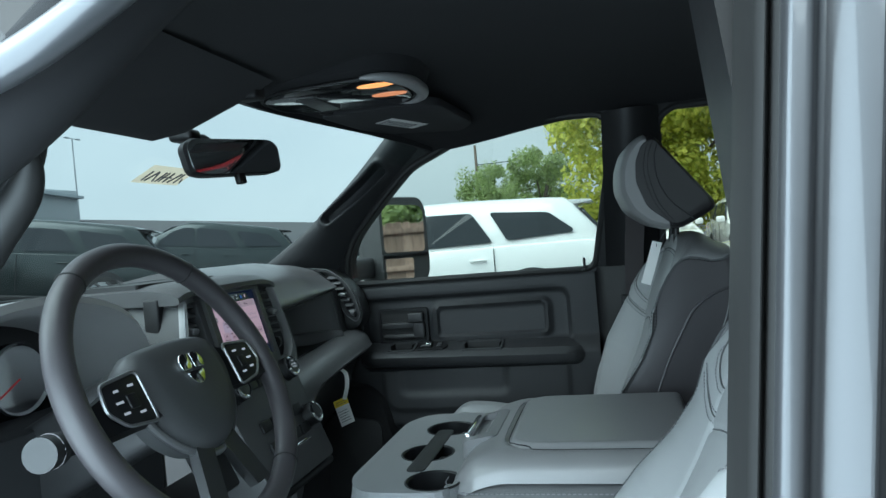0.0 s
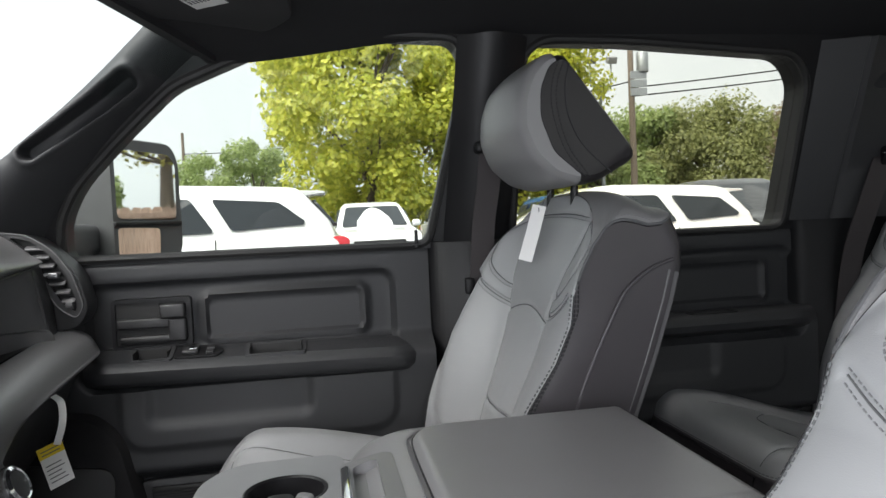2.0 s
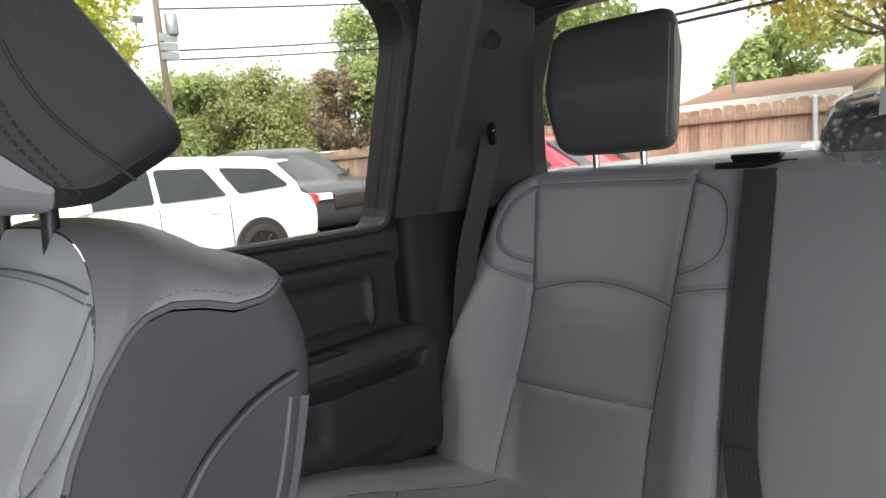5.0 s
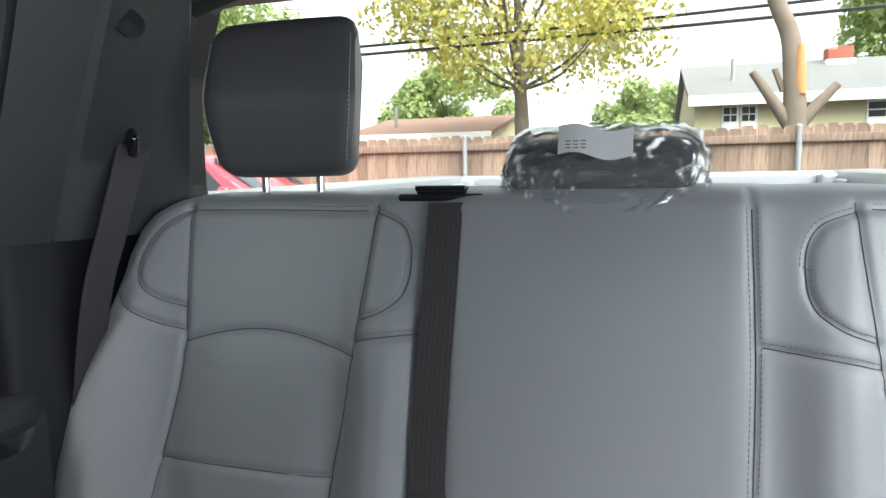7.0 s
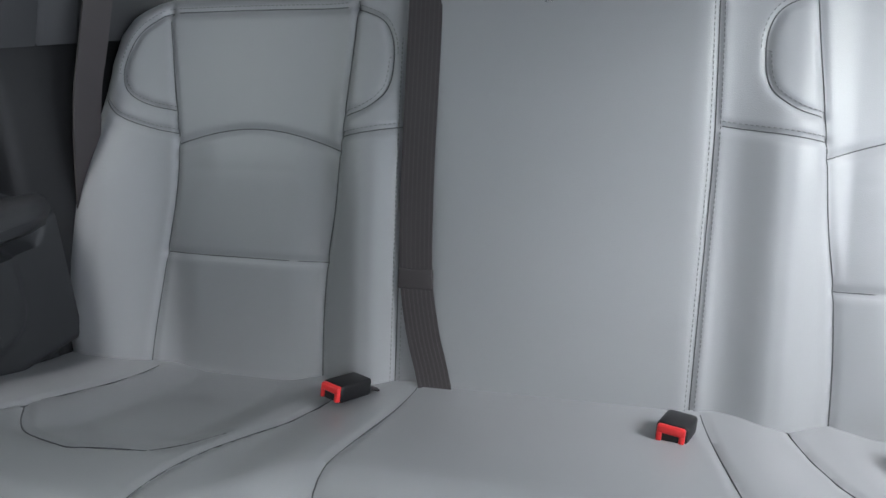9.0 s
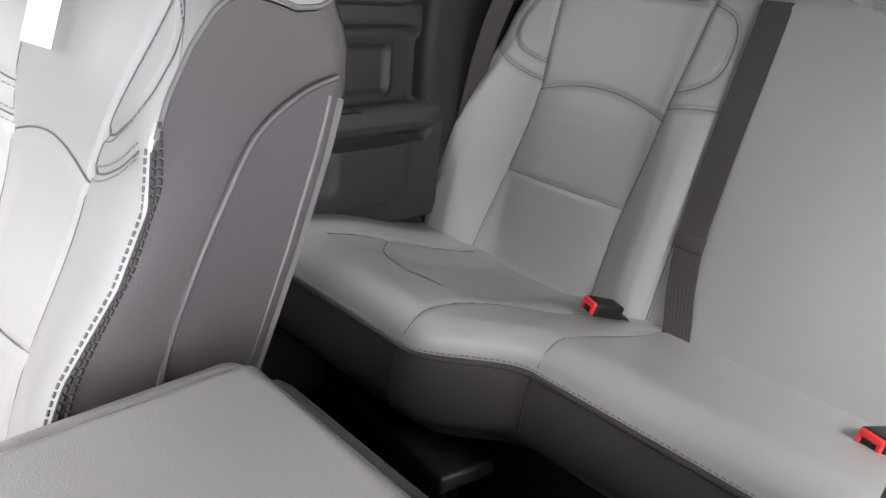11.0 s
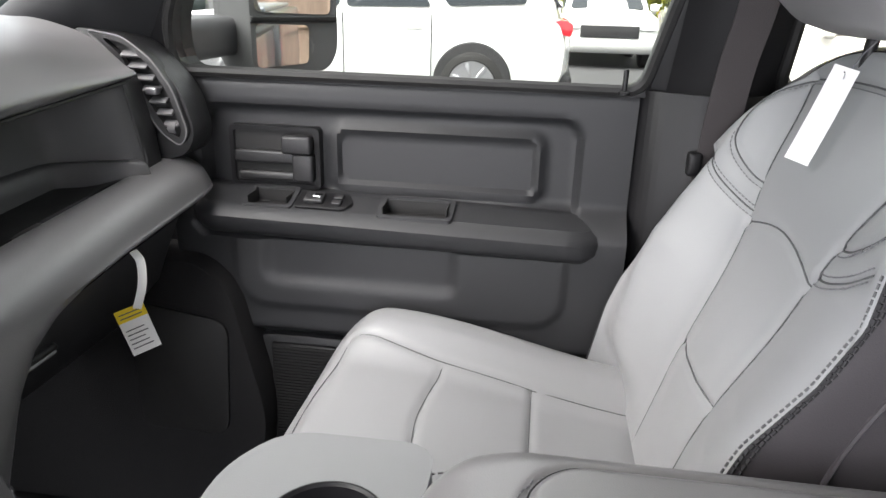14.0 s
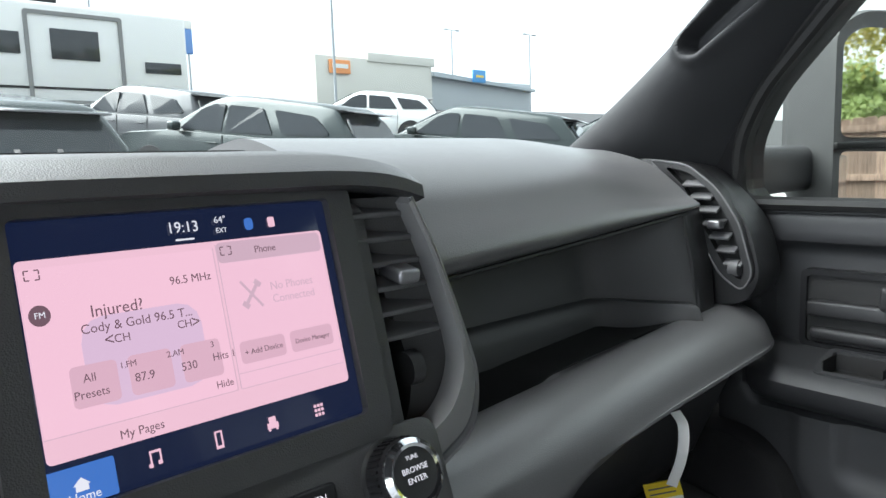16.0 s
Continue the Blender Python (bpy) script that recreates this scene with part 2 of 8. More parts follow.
SOFT = mat("soft_dash_skin", (0.105, 0.105, 0.107), 0.33, grain=0.16, grain_scale=750, mottle=0.12, mottle_scale=7, voronoi=True, spec=1.0)
PILLAR = mat("pillar_trim_plastic", (0.026, 0.027, 0.029), 0.5, grain=0.25, grain_scale=1100, mottle=0.12, mottle_scale=9, voronoi=True)
LINER = mat("black_headliner_cloth", (0.007, 0.007, 0.0085), 0.95, grain=0.4, grain_scale=1500, mottle=0.15, mottle_scale=4)
GLOSS = mat("piano_black", (0.006, 0.006, 0.007), 0.08, coat=0.5)
CHROME = mat("chrome", (0.75, 0.76, 0.78), 0.12, 1.0)
SATIN = mat("satin_silver_trim", (0.28, 0.28, 0.29), 0.35, 0.8, grain=0.1, grain_scale=700)
GREYTRIM = mat("grey_tray_plastic", (0.21, 0.215, 0.22), 0.5, grain=0.2, grain_scale=900, mottle=0.06, mottle_scale=9)
DGREY = mat("dark_grey_leatherette", (0.085, 0.083, 0.086), 0.42, grain=0.15, grain_scale=800, mottle=0.08, mottle_scale=6, voronoi=True)
# GREY dimmed to put the yoke's shade into its colour; headrest fronts share it
GREYDIM = mat("grey_leatherette_dimmed", (0.215, 0.213, 0.215), 0.40, grain=0.14, grain_scale=850, mottle=0.07, mottle_scale=6, voronoi=True)
THREAD_D = mat("dark_grey_thread", (0.16, 0.16, 0.17), 0.8)
SEAM = mat("seam_shadow_thread", (0.085, 0.087, 0.09), 0.8)
DARKTRIM = mat("dark_pillar_trim", (0.009, 0.0093, 0.0105), 0.6, grain=0.25, grain_scale=1100, mottle=0.12, mottle_scale=9, voronoi=True, spec=0.35)
DARKHIDE = mat("near_black_leatherette", (0.018, 0.0165, 0.018), 0.42, grain=0.15, grain_scale=800, mottle=0.12, mottle_scale=8, voronoi=True)
STACK = mat("stack_moulded_plastic", (0.050, 0.050, 0.052), 0.46, grain=0.25, grain_scale=1000, mottle=0.1, mottle_scale=9, voronoi=True, spec=0.7)
VENT = mat("vent_slat_plastic", (0.12, 0.12, 0.123), 0.42, mottle=0.1, mottle_scale=12)
SATINGREY = mat("satin_grey_panel", (0.24, 0.238, 0.24), 0.40, 0.15, grain=0.12, grain_scale=800, mottle=0.06, mottle_scale=9)
THREAD_B = mat("black_thread", (0.02, 0.02, 0.022), 0.8)
THREAD_L = mat("light_thread", (0.30, 0.31, 0.32), 0.8)
WEB = mat("belt_webbing", (0.048, 0.042, 0.043), 0.75, grain=0.6, grain_scale=700, mottle=0.1, mottle_scale=30)
RUBBER = mat("black_rubber", (0.012, 0.012, 0.012), 0.6, mottle=0.2, mottle_scale=15)
CARPET = mat("black_carpet", (0.007, 0.007, 0.0078), 0.95, grain=0.8, grain_scale=500, mottle=0.3, mottle_scale=30)
RED = mat("red_plastic", (0.65, 0.03, 0.03), 0.35)
WHITE = mat("white_paper", (0.78, 0.78, 0.76), 0.7, mottle=0.03)
YELLOW = mat("yellow_print", (0.8, 0.6, 0.02), 0.6)
INK = mat("grey_ink", (0.12, 0.12, 0.13), 0.7)
SILVER = mat("silver_truck_paint", (0.10, 0.102, 0.11), 0.34, 0.45, coat=0.6, mottle=0.03)
GALV = mat("painted_bed_metal", (0.25, 0.265, 0.29), 0.35, 0.3, coat=0.3, mottle=0.05, mottle_scale=8)
WINDSHIELD = glass("windshield_glass", (0.85, 0.91, 0.89), 0.3)
SIDEGLASS = glass("side_glass", (0.86, 0.89, 0.86), 0.3)
TINTED = glass("tinted_rear_glass", (0.84, 0.85, 0.80), 0.3)
MIRROR = mat("mirror_silver", (0.9, 0.92, 0.92), 0.02, 1.0)
CARGLASS = mat("dark_car_glass", (0.03, 0.035, 0.04), 0.08, spec=0.4)


# ---- the truck's cab: x runs to the rear, y to the passenger's side ----
def plate(outer, holes, lift):
    """A plate with holes: outlines of 2D points, lift(p, k) placing them on the inner (0) and outer (1) face."""
    bm = bmesh.new()
    loops = []
    for ring in (outer, *holes):
        vs = [bm.verts.new((*p, 0)) for p in ring]
        loops.append(vs)
        for i in range(len(vs)):
            bm.edges.new((vs[i], vs[(i + 1) % len(vs)]))
    bmesh.ops.triangle_fill(bm, use_beauty=True, use_dissolve=False, edges=bm.edges[:])
    twin = {v: bm.verts.new(v.co) for v in bm.verts[:]}
    for f in bm.faces[:]:
        bm.faces.new([twin[v] for v in reversed(f.verts)])
    for vs in loops:
        for i in range(len(vs)):
            a, b = vs[i], vs[(i + 1) % len(vs)]
            bm.faces.new((a, b, twin[b], twin[a]))
    for v, w in twin.items():
        p = (v.co.x, v.co.y)
        v.co, w.co = lift(p, 0), lift(p, 1)
    return bm


def wall_y(z):
    return 0.803 - 0.36 * max(0.0, z - 1.37)


def rr(x, z, x0, x1, z0, z1, r):
    """Signed distance to a rounded rectangle, negative inside."""
    dx, dz = abs(x - (x0 + x1) / 2) - (x1 - x0) / 2 + r, abs(z - (z0 + z1) / 2) - (z1 - z0) / 2 + r
    return math.hypot(max(dx, 0), max(dz, 0)) + min(max(dx, dz), 0) - r


FRONT_WINDOW = corner_round([(-0.215, 1.372), (0.515, 1.368), (0.588, 1.72), (0.565, 1.772), (0.40, 1.778), (0.22, 1.765), (0.03, 1.69), (-0.075, 1.60), (-0.165, 1.515), (-0.205, 1.45)], 0.03)
REAR_WINDOW = corner_round([(0.70, 1.366), (1.366, 1.364), (1.352, 1.69), (1.305, 1.742), (0.92, 1.766), (0.74, 1.768), (0.70, 1.74)], 0.035)
CAB_SIDE = [(-0.30, 1.36), (1.75, 1.36), (1.75, 1.80), (0.06, 1.80), (-0.30, 1.515)]


def mirrored(bm):
    bm.transform(Matrix.Diagonal((1, -1, 1, 1)))
    bmesh.ops.reverse_faces(bm, faces=bm.faces)
    return bm


def side_frame():
    def lift(p, k):
        return (p[0], wall_y(p[1]) - 0.012 + 0.075 * k, p[1])

    return plate(CAB_SIDE, [list(reversed(FRONT_WINDOW)), list(reversed(REAR_WINDOW))], lift)


thing("wall_passenger_side", side_frame(), PLASTIC2, "black window surround and pillars of the cab side", "pillar", kind="structure", smooth=False)


def driver_frame():
    outline = [(-0.30, 1.36), (-0.285, 1.36), (-0.27, 1.45), (0.0, 1.56), (0.17, 1.64), (0.30, 1.752), (0.56, 1.762), (0.618, 1.70), (0.632, 1.36), *CAB_SIDE[1:]]

    def lift(p, k):
        return (p[0], wall_y(p[1]) - 0.012 + 0.075 * k, p[1])

    return mirrored(plate(outline, [list(reversed(REAR_WINDOW))], lift))


thing("wall_driver_side", driver_frame(), PLASTIC2, "black pillars round the open driver's doorway", "pillar", kind="structure", smooth=False)

# outer skin of the driver's side: roof rail and middle post in silver paint
def upright(profile, r=0.004):
    bm = prism(corner_round(profile, r, 3), "z", 0.55, 1.84)
    for v in bm.verts:
        v.co.x += 0.09 * (v.co.z - 1.42)
    return bm


b_post = upright([(x + 0.030, y) for x, y in ((0.592, -0.84), (0.592, -0.868), (0.6005, -0.874), (0.6045, -0.866), (0.611, -0.872), (0.6225, -0.884), (0.6255, -0.874), (0.634, -0.880), (0.656, -0.905), (0.70, -0.95), (0.78, -0.955), (0.78, -0.84))], 0.003)
thing("door_post_driver", b_post, SILVER, "silver painted door post beside the open doorway", "door post", kind="structure")
post_seal = join(upright([(0.6135, -0.80), (0.6135, -0.852), (0.617, -0.858), (0.620, -0.852), (0.620, -0.80)], 0.002), upright([(0.6195, -0.80), (0.6195, -0.856), (0.6225, -0.861), (0.626, -0.855), (0.626, -0.80)], 0.002))
thing("door_seal", post_seal, RUBBER, "black rubber weatherstrip along the doorway edge", "seal", kind="structure")
roof_rail = tube(smooth_path([(-0.35, -0.84, 1.45), (0.0, -0.82, 1.555), (0.138, -0.81, 1.596), (0.227, -0.80, 1.626), (0.33, -0.77, 1.70), (0.45, -0.74, 1.79), (0.70, -0.72, 1.80)], 8), 0.013, 12)
thing("roof_rail_driver", roof_rail, SILVER, "silver painted roof edge over the open doorway", "roof rail", kind="structure")


def header_x(y):
    return -0.085 + 0.42 * y * y


def liner(u, v):
    y = -0.665 + 1.33 * u
    x = header_x(y) + (1.69 - header_x(y)) * v
    z = 1.815 - 0.045 * (abs(y) / 0.665) ** 5 - 0.045 * (1 - ease(0.0, 0.28, v)) - 0.05 * ease(0.86, 1.0, v)
    return (x, y, z)


roof_in = sheet(liner, 40, 40)
thing("ceiling", roof_in, LINER, "black cloth headliner over the cab", "ceiling", kind="structure")


def roof_skin(u, v):
    y = -0.74 + 1.48 * u
    x = header_x(y) - 0.03 + (1.80 - header_x(y)) * v
    return (x, y, 1.865 - 0.06 * (abs(y) / 0.74) ** 4 - 0.04 * (1 - ease(0.0, 0.25, v)) - 0.03 * ease(0.85, 1, v))


thing("roof", sheet(roof_skin, 24, 24), SILVER, "silver painted steel roof of the pickup", "roof", kind="structure")


def shield(u, v):
    y = -0.78 + 1.56 * u
    top, low = (header_x(y * 0.86), y * 0.86, 1.775 - 0.05 * (y / 0.78) ** 4), (-0.88 + 0.42 * y * y, y, 1.375)
    return tuple(a + (b - a) * v + (0, 0, 0.02 * math.sin(math.pi * v))[i] for i, (a, b) in enumerate(zip(low, top)))


wind = thing("windshield", sheet(shield, 24, 16), WINDSHIELD, "slightly green tinted laminated windshield", "windshield", kind="structure")
wind.visible_shadow = False
# the white unpainted edge strip along the top of the windshield
thing("trim_windshield_header", loft([[(header_x(y) - 0.012, y, 1.772 - 0.05 * (y / 0.7) ** 4), (header_x(y) + 0.03, y, 1.758 - 0.05 * (y / 0.7) ** 4), (header_x(y) + 0.03, y, 1.79 - 0.05 * (y / 0.7) ** 4), (header_x(y) - 0.012, y, 1.80 - 0.05 * (y / 0.7) ** 4)] for y in [-0.64 + 0.08 * i for i in range(17)]]), LINER, "dark header trim above the windshield", "trim", kind="structure")

# floor, firewall and back wall of the cab
thing("floor", rbox(-1.0, 1.78, -0.86, 0.86, 0.50, 0.56, 0.01), CARPET, "black carpeted cab floor", "floor", kind="structure")
thing("wall_firewall", rbox(-1.02, -0.96, -0.86, 0.86, 0.52, 1.36, 0.01), CARPET, "black carpeted bulkhead under the dashboard", "bulkhead", kind="structure")
thing("wall_lower_driver", rbox(0.64, 1.78, -0.855, -0.80, 0.50, 1.37, 0.015), PLASTIC, "dark lower side of the cab behind the driver's doorway", "side panel", kind="structure")
thing("sill_driver", rbox(-0.9, 0.62, -0.93, -0.80, 0.46, 0.58, 0.03), SILVER, "painted sill under the open doorway", "sill", kind="structure")

BACK_WINDOW = corner_round([(-0.71, 1.40), (0.71, 1.40), (0.70, 1.62), (0.67, 1.745), (-0.67, 1.745), (-0.70, 1.62)], 0.05)
back = plate([(-0.86, 0.55), (0.86, 0.55), (0.86, 1.38), (0.72, 1.80), (-0.72, 1.80), (-0.86, 1.38)], [list(reversed(BACK_WINDOW))], lambda p, k: (1.665 + 0.09 * k - 0.05 * (p[1] - 1.4), p[0], p[1]))
thing("wall_back", back, PLASTIC2, "black back wall of the cab round its rear window", "back wall", kind="structure", smooth=False)


def pane(outline, lift, name, label, material):
    bm = plate(outline, [], lift)
    o = thing(name, bm, material, label, "window", kind="structure", smooth=False)
    o.visible_shadow = False
    return o


pane(BACK_WINDOW, lambda p, k: (1.71 + 0.004 * k - 0.05 * (p[1] - 1.4), p[0], p[1]), "window_back", "wide rear window of the cab in tinted glass", TINTED)
pane(FRONT_WINDOW, lambda p, k: (p[0], wall_y(p[1]) + 0.025 + 0.004 * k, p[1]), "window_passenger_front", "closed front passenger window", SIDEGLASS)
pane(REAR_WINDOW, lambda p, k: (p[0], wall_y(p[1]) + 0.025 + 0.004 * k, p[1]), "window_passenger_rear", "closed tinted rear door window", TINTED)
w4 = pane(REAR_WINDOW, lambda p, k: (p[0], -wall_y(p[1]) - 0.025 - 0.004 * k, p[1]), "window_driver_rear", "closed tinted rear door window on the driver's side", TINTED)
for ring, nm in ((FRONT_WINDOW, "front"), (REAR_WINDOW, "rear")):
    thing("window_seal", tube([(x, wall_y(z) - 0.010, z) for x, z in ring], 0.009, 8, closed=True), RUBBER, "black rubber run channel round the " + nm + " side window", "seal", kind="structure")
thing("window_seal", tube([(1.66 - 0.05 * (z - 1.4), y, z) for y, z in BACK_WINDOW], 0.010, 8, closed=True), RUBBER, "black rubber seal round the rear window", "seal", kind="structure")
# chrome-lined division moulding of the front passenger window
thing("trim_window_post", ribbon([(0.537, 0.792, 1.375), (0.60, 0.668, 1.72), (0.605, 0.655, 1.76)], 0.026, 0.012, (1, 0, 0)), PLASTIC, "ribbed black moulding on the rear edge of the window", "trim", kind="structure")

# pillar trims
SLOT = [(-0.214, 1.573), (-0.15, 1.611), (-0.09, 1.650), (-0.036, 1.690)]


def front_pillar(u, v):
    """u from the dash up to the roof, v from the windshield across to the side window, with the finger slot of the grip."""
    a = Vector((-0.560, 0.735, 1.395)).lerp(Vector((0.055, 0.600, 1.830)), u) + Vector((0.02, 0, -0.028)) * math.sin(math.pi * u)
    b = Vector((-0.262, 0.800, 1.365)).lerp(Vector((0.090, 0.690, 1.735)), u) + Vector((-0.030, 0, 0.012)) * math.sin(math.pi * u)
    p = a.lerp(b, v)
    p.y -= 0.045 * math.sin(math.pi * v) ** 0.8
    d = seg_dist(p.x, p.z, SLOT)
    p.y += 0.034 * ease(0.0165, 0.0085, d)
    p.y -= 0.006 * bump1((d - 0.022) / 0.007)
    return p


thing("trim_front_pillar", sheet(front_pillar, 150, 70), PILLAR, "dark grained trim of the front roof pillar with a moulded grip", "pillar trim", kind="structure")
driver_line = smooth_path([(-0.62, -0.83, 1.33), (-0.30, -0.80, 1.43), (-0.013, -0.76, 1.528), (0.096, -0.76, 1.570), (0.171, -0.755, 1.612), (0.26, -0.735, 1.69), (0.36, -0.70, 1.77)], 6)
thing("trim_front_pillar_driver", tube(driver_line, 0.034, 14), LINER, "dark grained trim of the driver's roof pillar", "pillar trim", kind="structure")
gh = empty("grab_handle", "black padded grab handle on the roof pillar", "grab handle", at=(0.05, -0.7, 1.55))
grab = smooth_path([(-0.06, -0.74, 1.478), (0.03, -0.70, 1.502), (0.075, -0.70, 1.540), (0.108, -0.70, 1.576), (0.150, -0.735, 1.622)], 8)
part("grip", tube([grab[0] + Vector((0, -0.05, -0.01))] + list(grab) + [grab[-1] + Vector((0.015, -0.05, 0.01))], lambda t: 0.0145 + 0.006 * (2 * abs(t - 0.5)) ** 6, 14), PLASTIC, gh)
# solid black tube that stands for the shade in the finger opening
part("slot", tube([q + Vector((0.022, -0.022, -0.022)) for q in grab[4:-4]], lambda t: 0.003 + 0.013 * math.sin(math.pi * t) ** 0.5, 12), RUBBER, gh, "dark bar standing for the shaded finger slot")

# middle post trim on the passenger side, with belt and guide
bpost = loft([[(0.545 + a * 0.14 + 0.02 * t, wall_y(1.37 + 0.40 * t) - 0.02 - 0.035 * math.sin(math.pi * a), 1.37 + 0.40 * t) for a in [i / 10 for i in range(11)]] for t in [i / 8 for i in range(9)]], closed=False)
thing("trim_middle_pillar", bpost, PLASTIC2, "black upper trim of the middle pillar", "pillar trim", kind="structure")
thing("trim_middle_pillar_lower", prism(corner_round([(0.490, 0.85), (0.500, 0.822), (0.528, 0.775), (0.60, 0.745), (0.66, 0.752), (0.70, 0.80), (0.70, 0.86)], 0.02), "z", 0.56, 1.372, 0.006), PLASTIC2, "dark lower trim of the middle pillar", "pillar trim", kind="structure")
belt_f = empty("front_seat_belt", "black front seat belt hanging on the middle pillar", "seat belt", at=(0.62, 0.73, 1.2))
part("strap", ribbon(smooth_path([(0.632, 0.682, 1.555), (0.628, 0.70, 1.48), (0.620, 0.722, 1.40), (0.612, 0.735, 1.25), (0.604, 0.735, 1.05), (0.60, 0.735, 0.7)], 5), 0.048, 0.003, (1, 0, 0)), WEB, belt_f, "woven black strap")
part("guide", join(rbox(0.598, 0.668, 0.662, 0.70, 1.548, 1.572, 0.008), rbox(0.618, 0.648, 0.655, 0.69, 1.565, 1.64, 0.01)), PLASTIC2, belt_f)
part("strap_keeper", rbox(0.578, 0.598, 0.722, 0.742, 1.262, 1.296, 0.005), PLASTIC2, belt_f)

# rear pillar trim
def cpillar(sgn):
    rows = []
    for t in [i / 16 for i in range(17)]:
        z = 1.38 + 0.385 * t
        y = wall_y(z) - 0.005
        q = 1 - 0.75 * t
        pts = [(1.368 - 0.02 * t, y), (1.40, y - 0.022), (1.452, y - 0.045), (1.460, y - 0.036), (1.468, y - 0.048), (1.545, y - 0.07 * q - 0.008), (1.605, y - 0.10 * q), (1.645 - 0.02 * t, y - 0.125 * q), (1.665 - 0.02 * t, y - 0.09 * q)]
        rows.append([(x, sgn * yy, z) for x, yy in pts])
    return loft(rows, closed=False)


thing("trim_rear_pillar", cpillar(1), PILLAR, "dark trim of the rear cab pillar", "pillar trim", kind="structure")
thing("trim_rear_pillar_driver", cpillar(-1), PLASTIC, "dark trim of the rear cab pillar on the driver's side", "pillar trim", kind="structure")
thing("trim_rear_pillar_lower", prism(corner_round([(1.38, 0.82), (1.395, 0.775), (1.46, 0.755), (1.62, 0.74), (1.66, 0.80)], 0.015), "z", 0.56, 1.385, 0.006), DARKTRIM, "dark lower trim of the rear cab pillar", "pillar trim", kind="structure")


def door_panel(x0, x1, rear=False):
    """The moulded inner skin of a door, with its recesses and map pocket relief."""
    nx, nz = 120, 110
    rec = (x0 + 0.035, x1 - 0.080 + (0.05 if rear else 0), 1.168, 1.319)
    inn = (x0 + 0.262, x1 - 0.144 + (0.05 if rear else 0), 1.196, 1.284)
    low = (x0 + 0.10, x1 - 0.088, 0.996, 1.165)
    emb = (x0 + 0.155, x1 - 0.262, 1.043, 1.20)

    def at(u, v):
        x, z = x0 + (x1 - x0) * u, 0.60 + (1.372 - 0.60) * v
        y = 0.795
        y += 0.022 * ease(0.007, -0.007, rr(x, z, *rec[:2], rec[2] - 0.05, rec[3], 0.03))
        d = rr(x, z, *inn, 0.015)
        y -= 0.012 * ease(0.022, -0.0, d)
        y += 0.010 * ease(0.002, -0.006, d)
        y -= 0.05 * ease(1.190, 1.145, z)
        y -= 0.006 * ease(0.006, -0.006, rr(x, z, low[0], low[1], low[2], 1.4, 0.05)) * (z < 1.17)
        y += 0.010 * ease(0.012, -0.012, rr(x, z, emb[0], emb[1], emb[2], 1.40, 0.02)) * (z < 1.17)
        y += 0.035 * ease(0.955, 0.93, z)
        edge = max(0.0, (z - 1.350) / 0.022)
        y += 0.022 * (1 - math.sqrt(max(0.0, 1 - min(1, edge) ** 2)))
        return (x, y, z)

    return sheet(at, nx, nz)


def pull_cup(x0, x1, y0, y1, z, slope=0.0):
    """A recessed tray with a raised lip."""
    outer, inner = rounded(x0, x1, y0, y1, 0.008), rounded(x0 + 0.008, x1 - 0.008, y0 + 0.006, y1 - 0.006, 0.006)
    lip = frame_ring(outer, inner, lambda p, k: (p[0], p[1], z + 0.0035 - 0.006 * k - slope * (y1 - p[1])))
    well = loft([[(a, b, z) for a, b in inner], [(a, b, z - 0.03) for a, b in inner]])
    return lip, well


TIP = Matrix.Translation((0, 0.79, 1.184)) @ Matrix.Rotation(radians(16), 4, "X") @ Matrix.Translation((0, -0.79, -1.19))


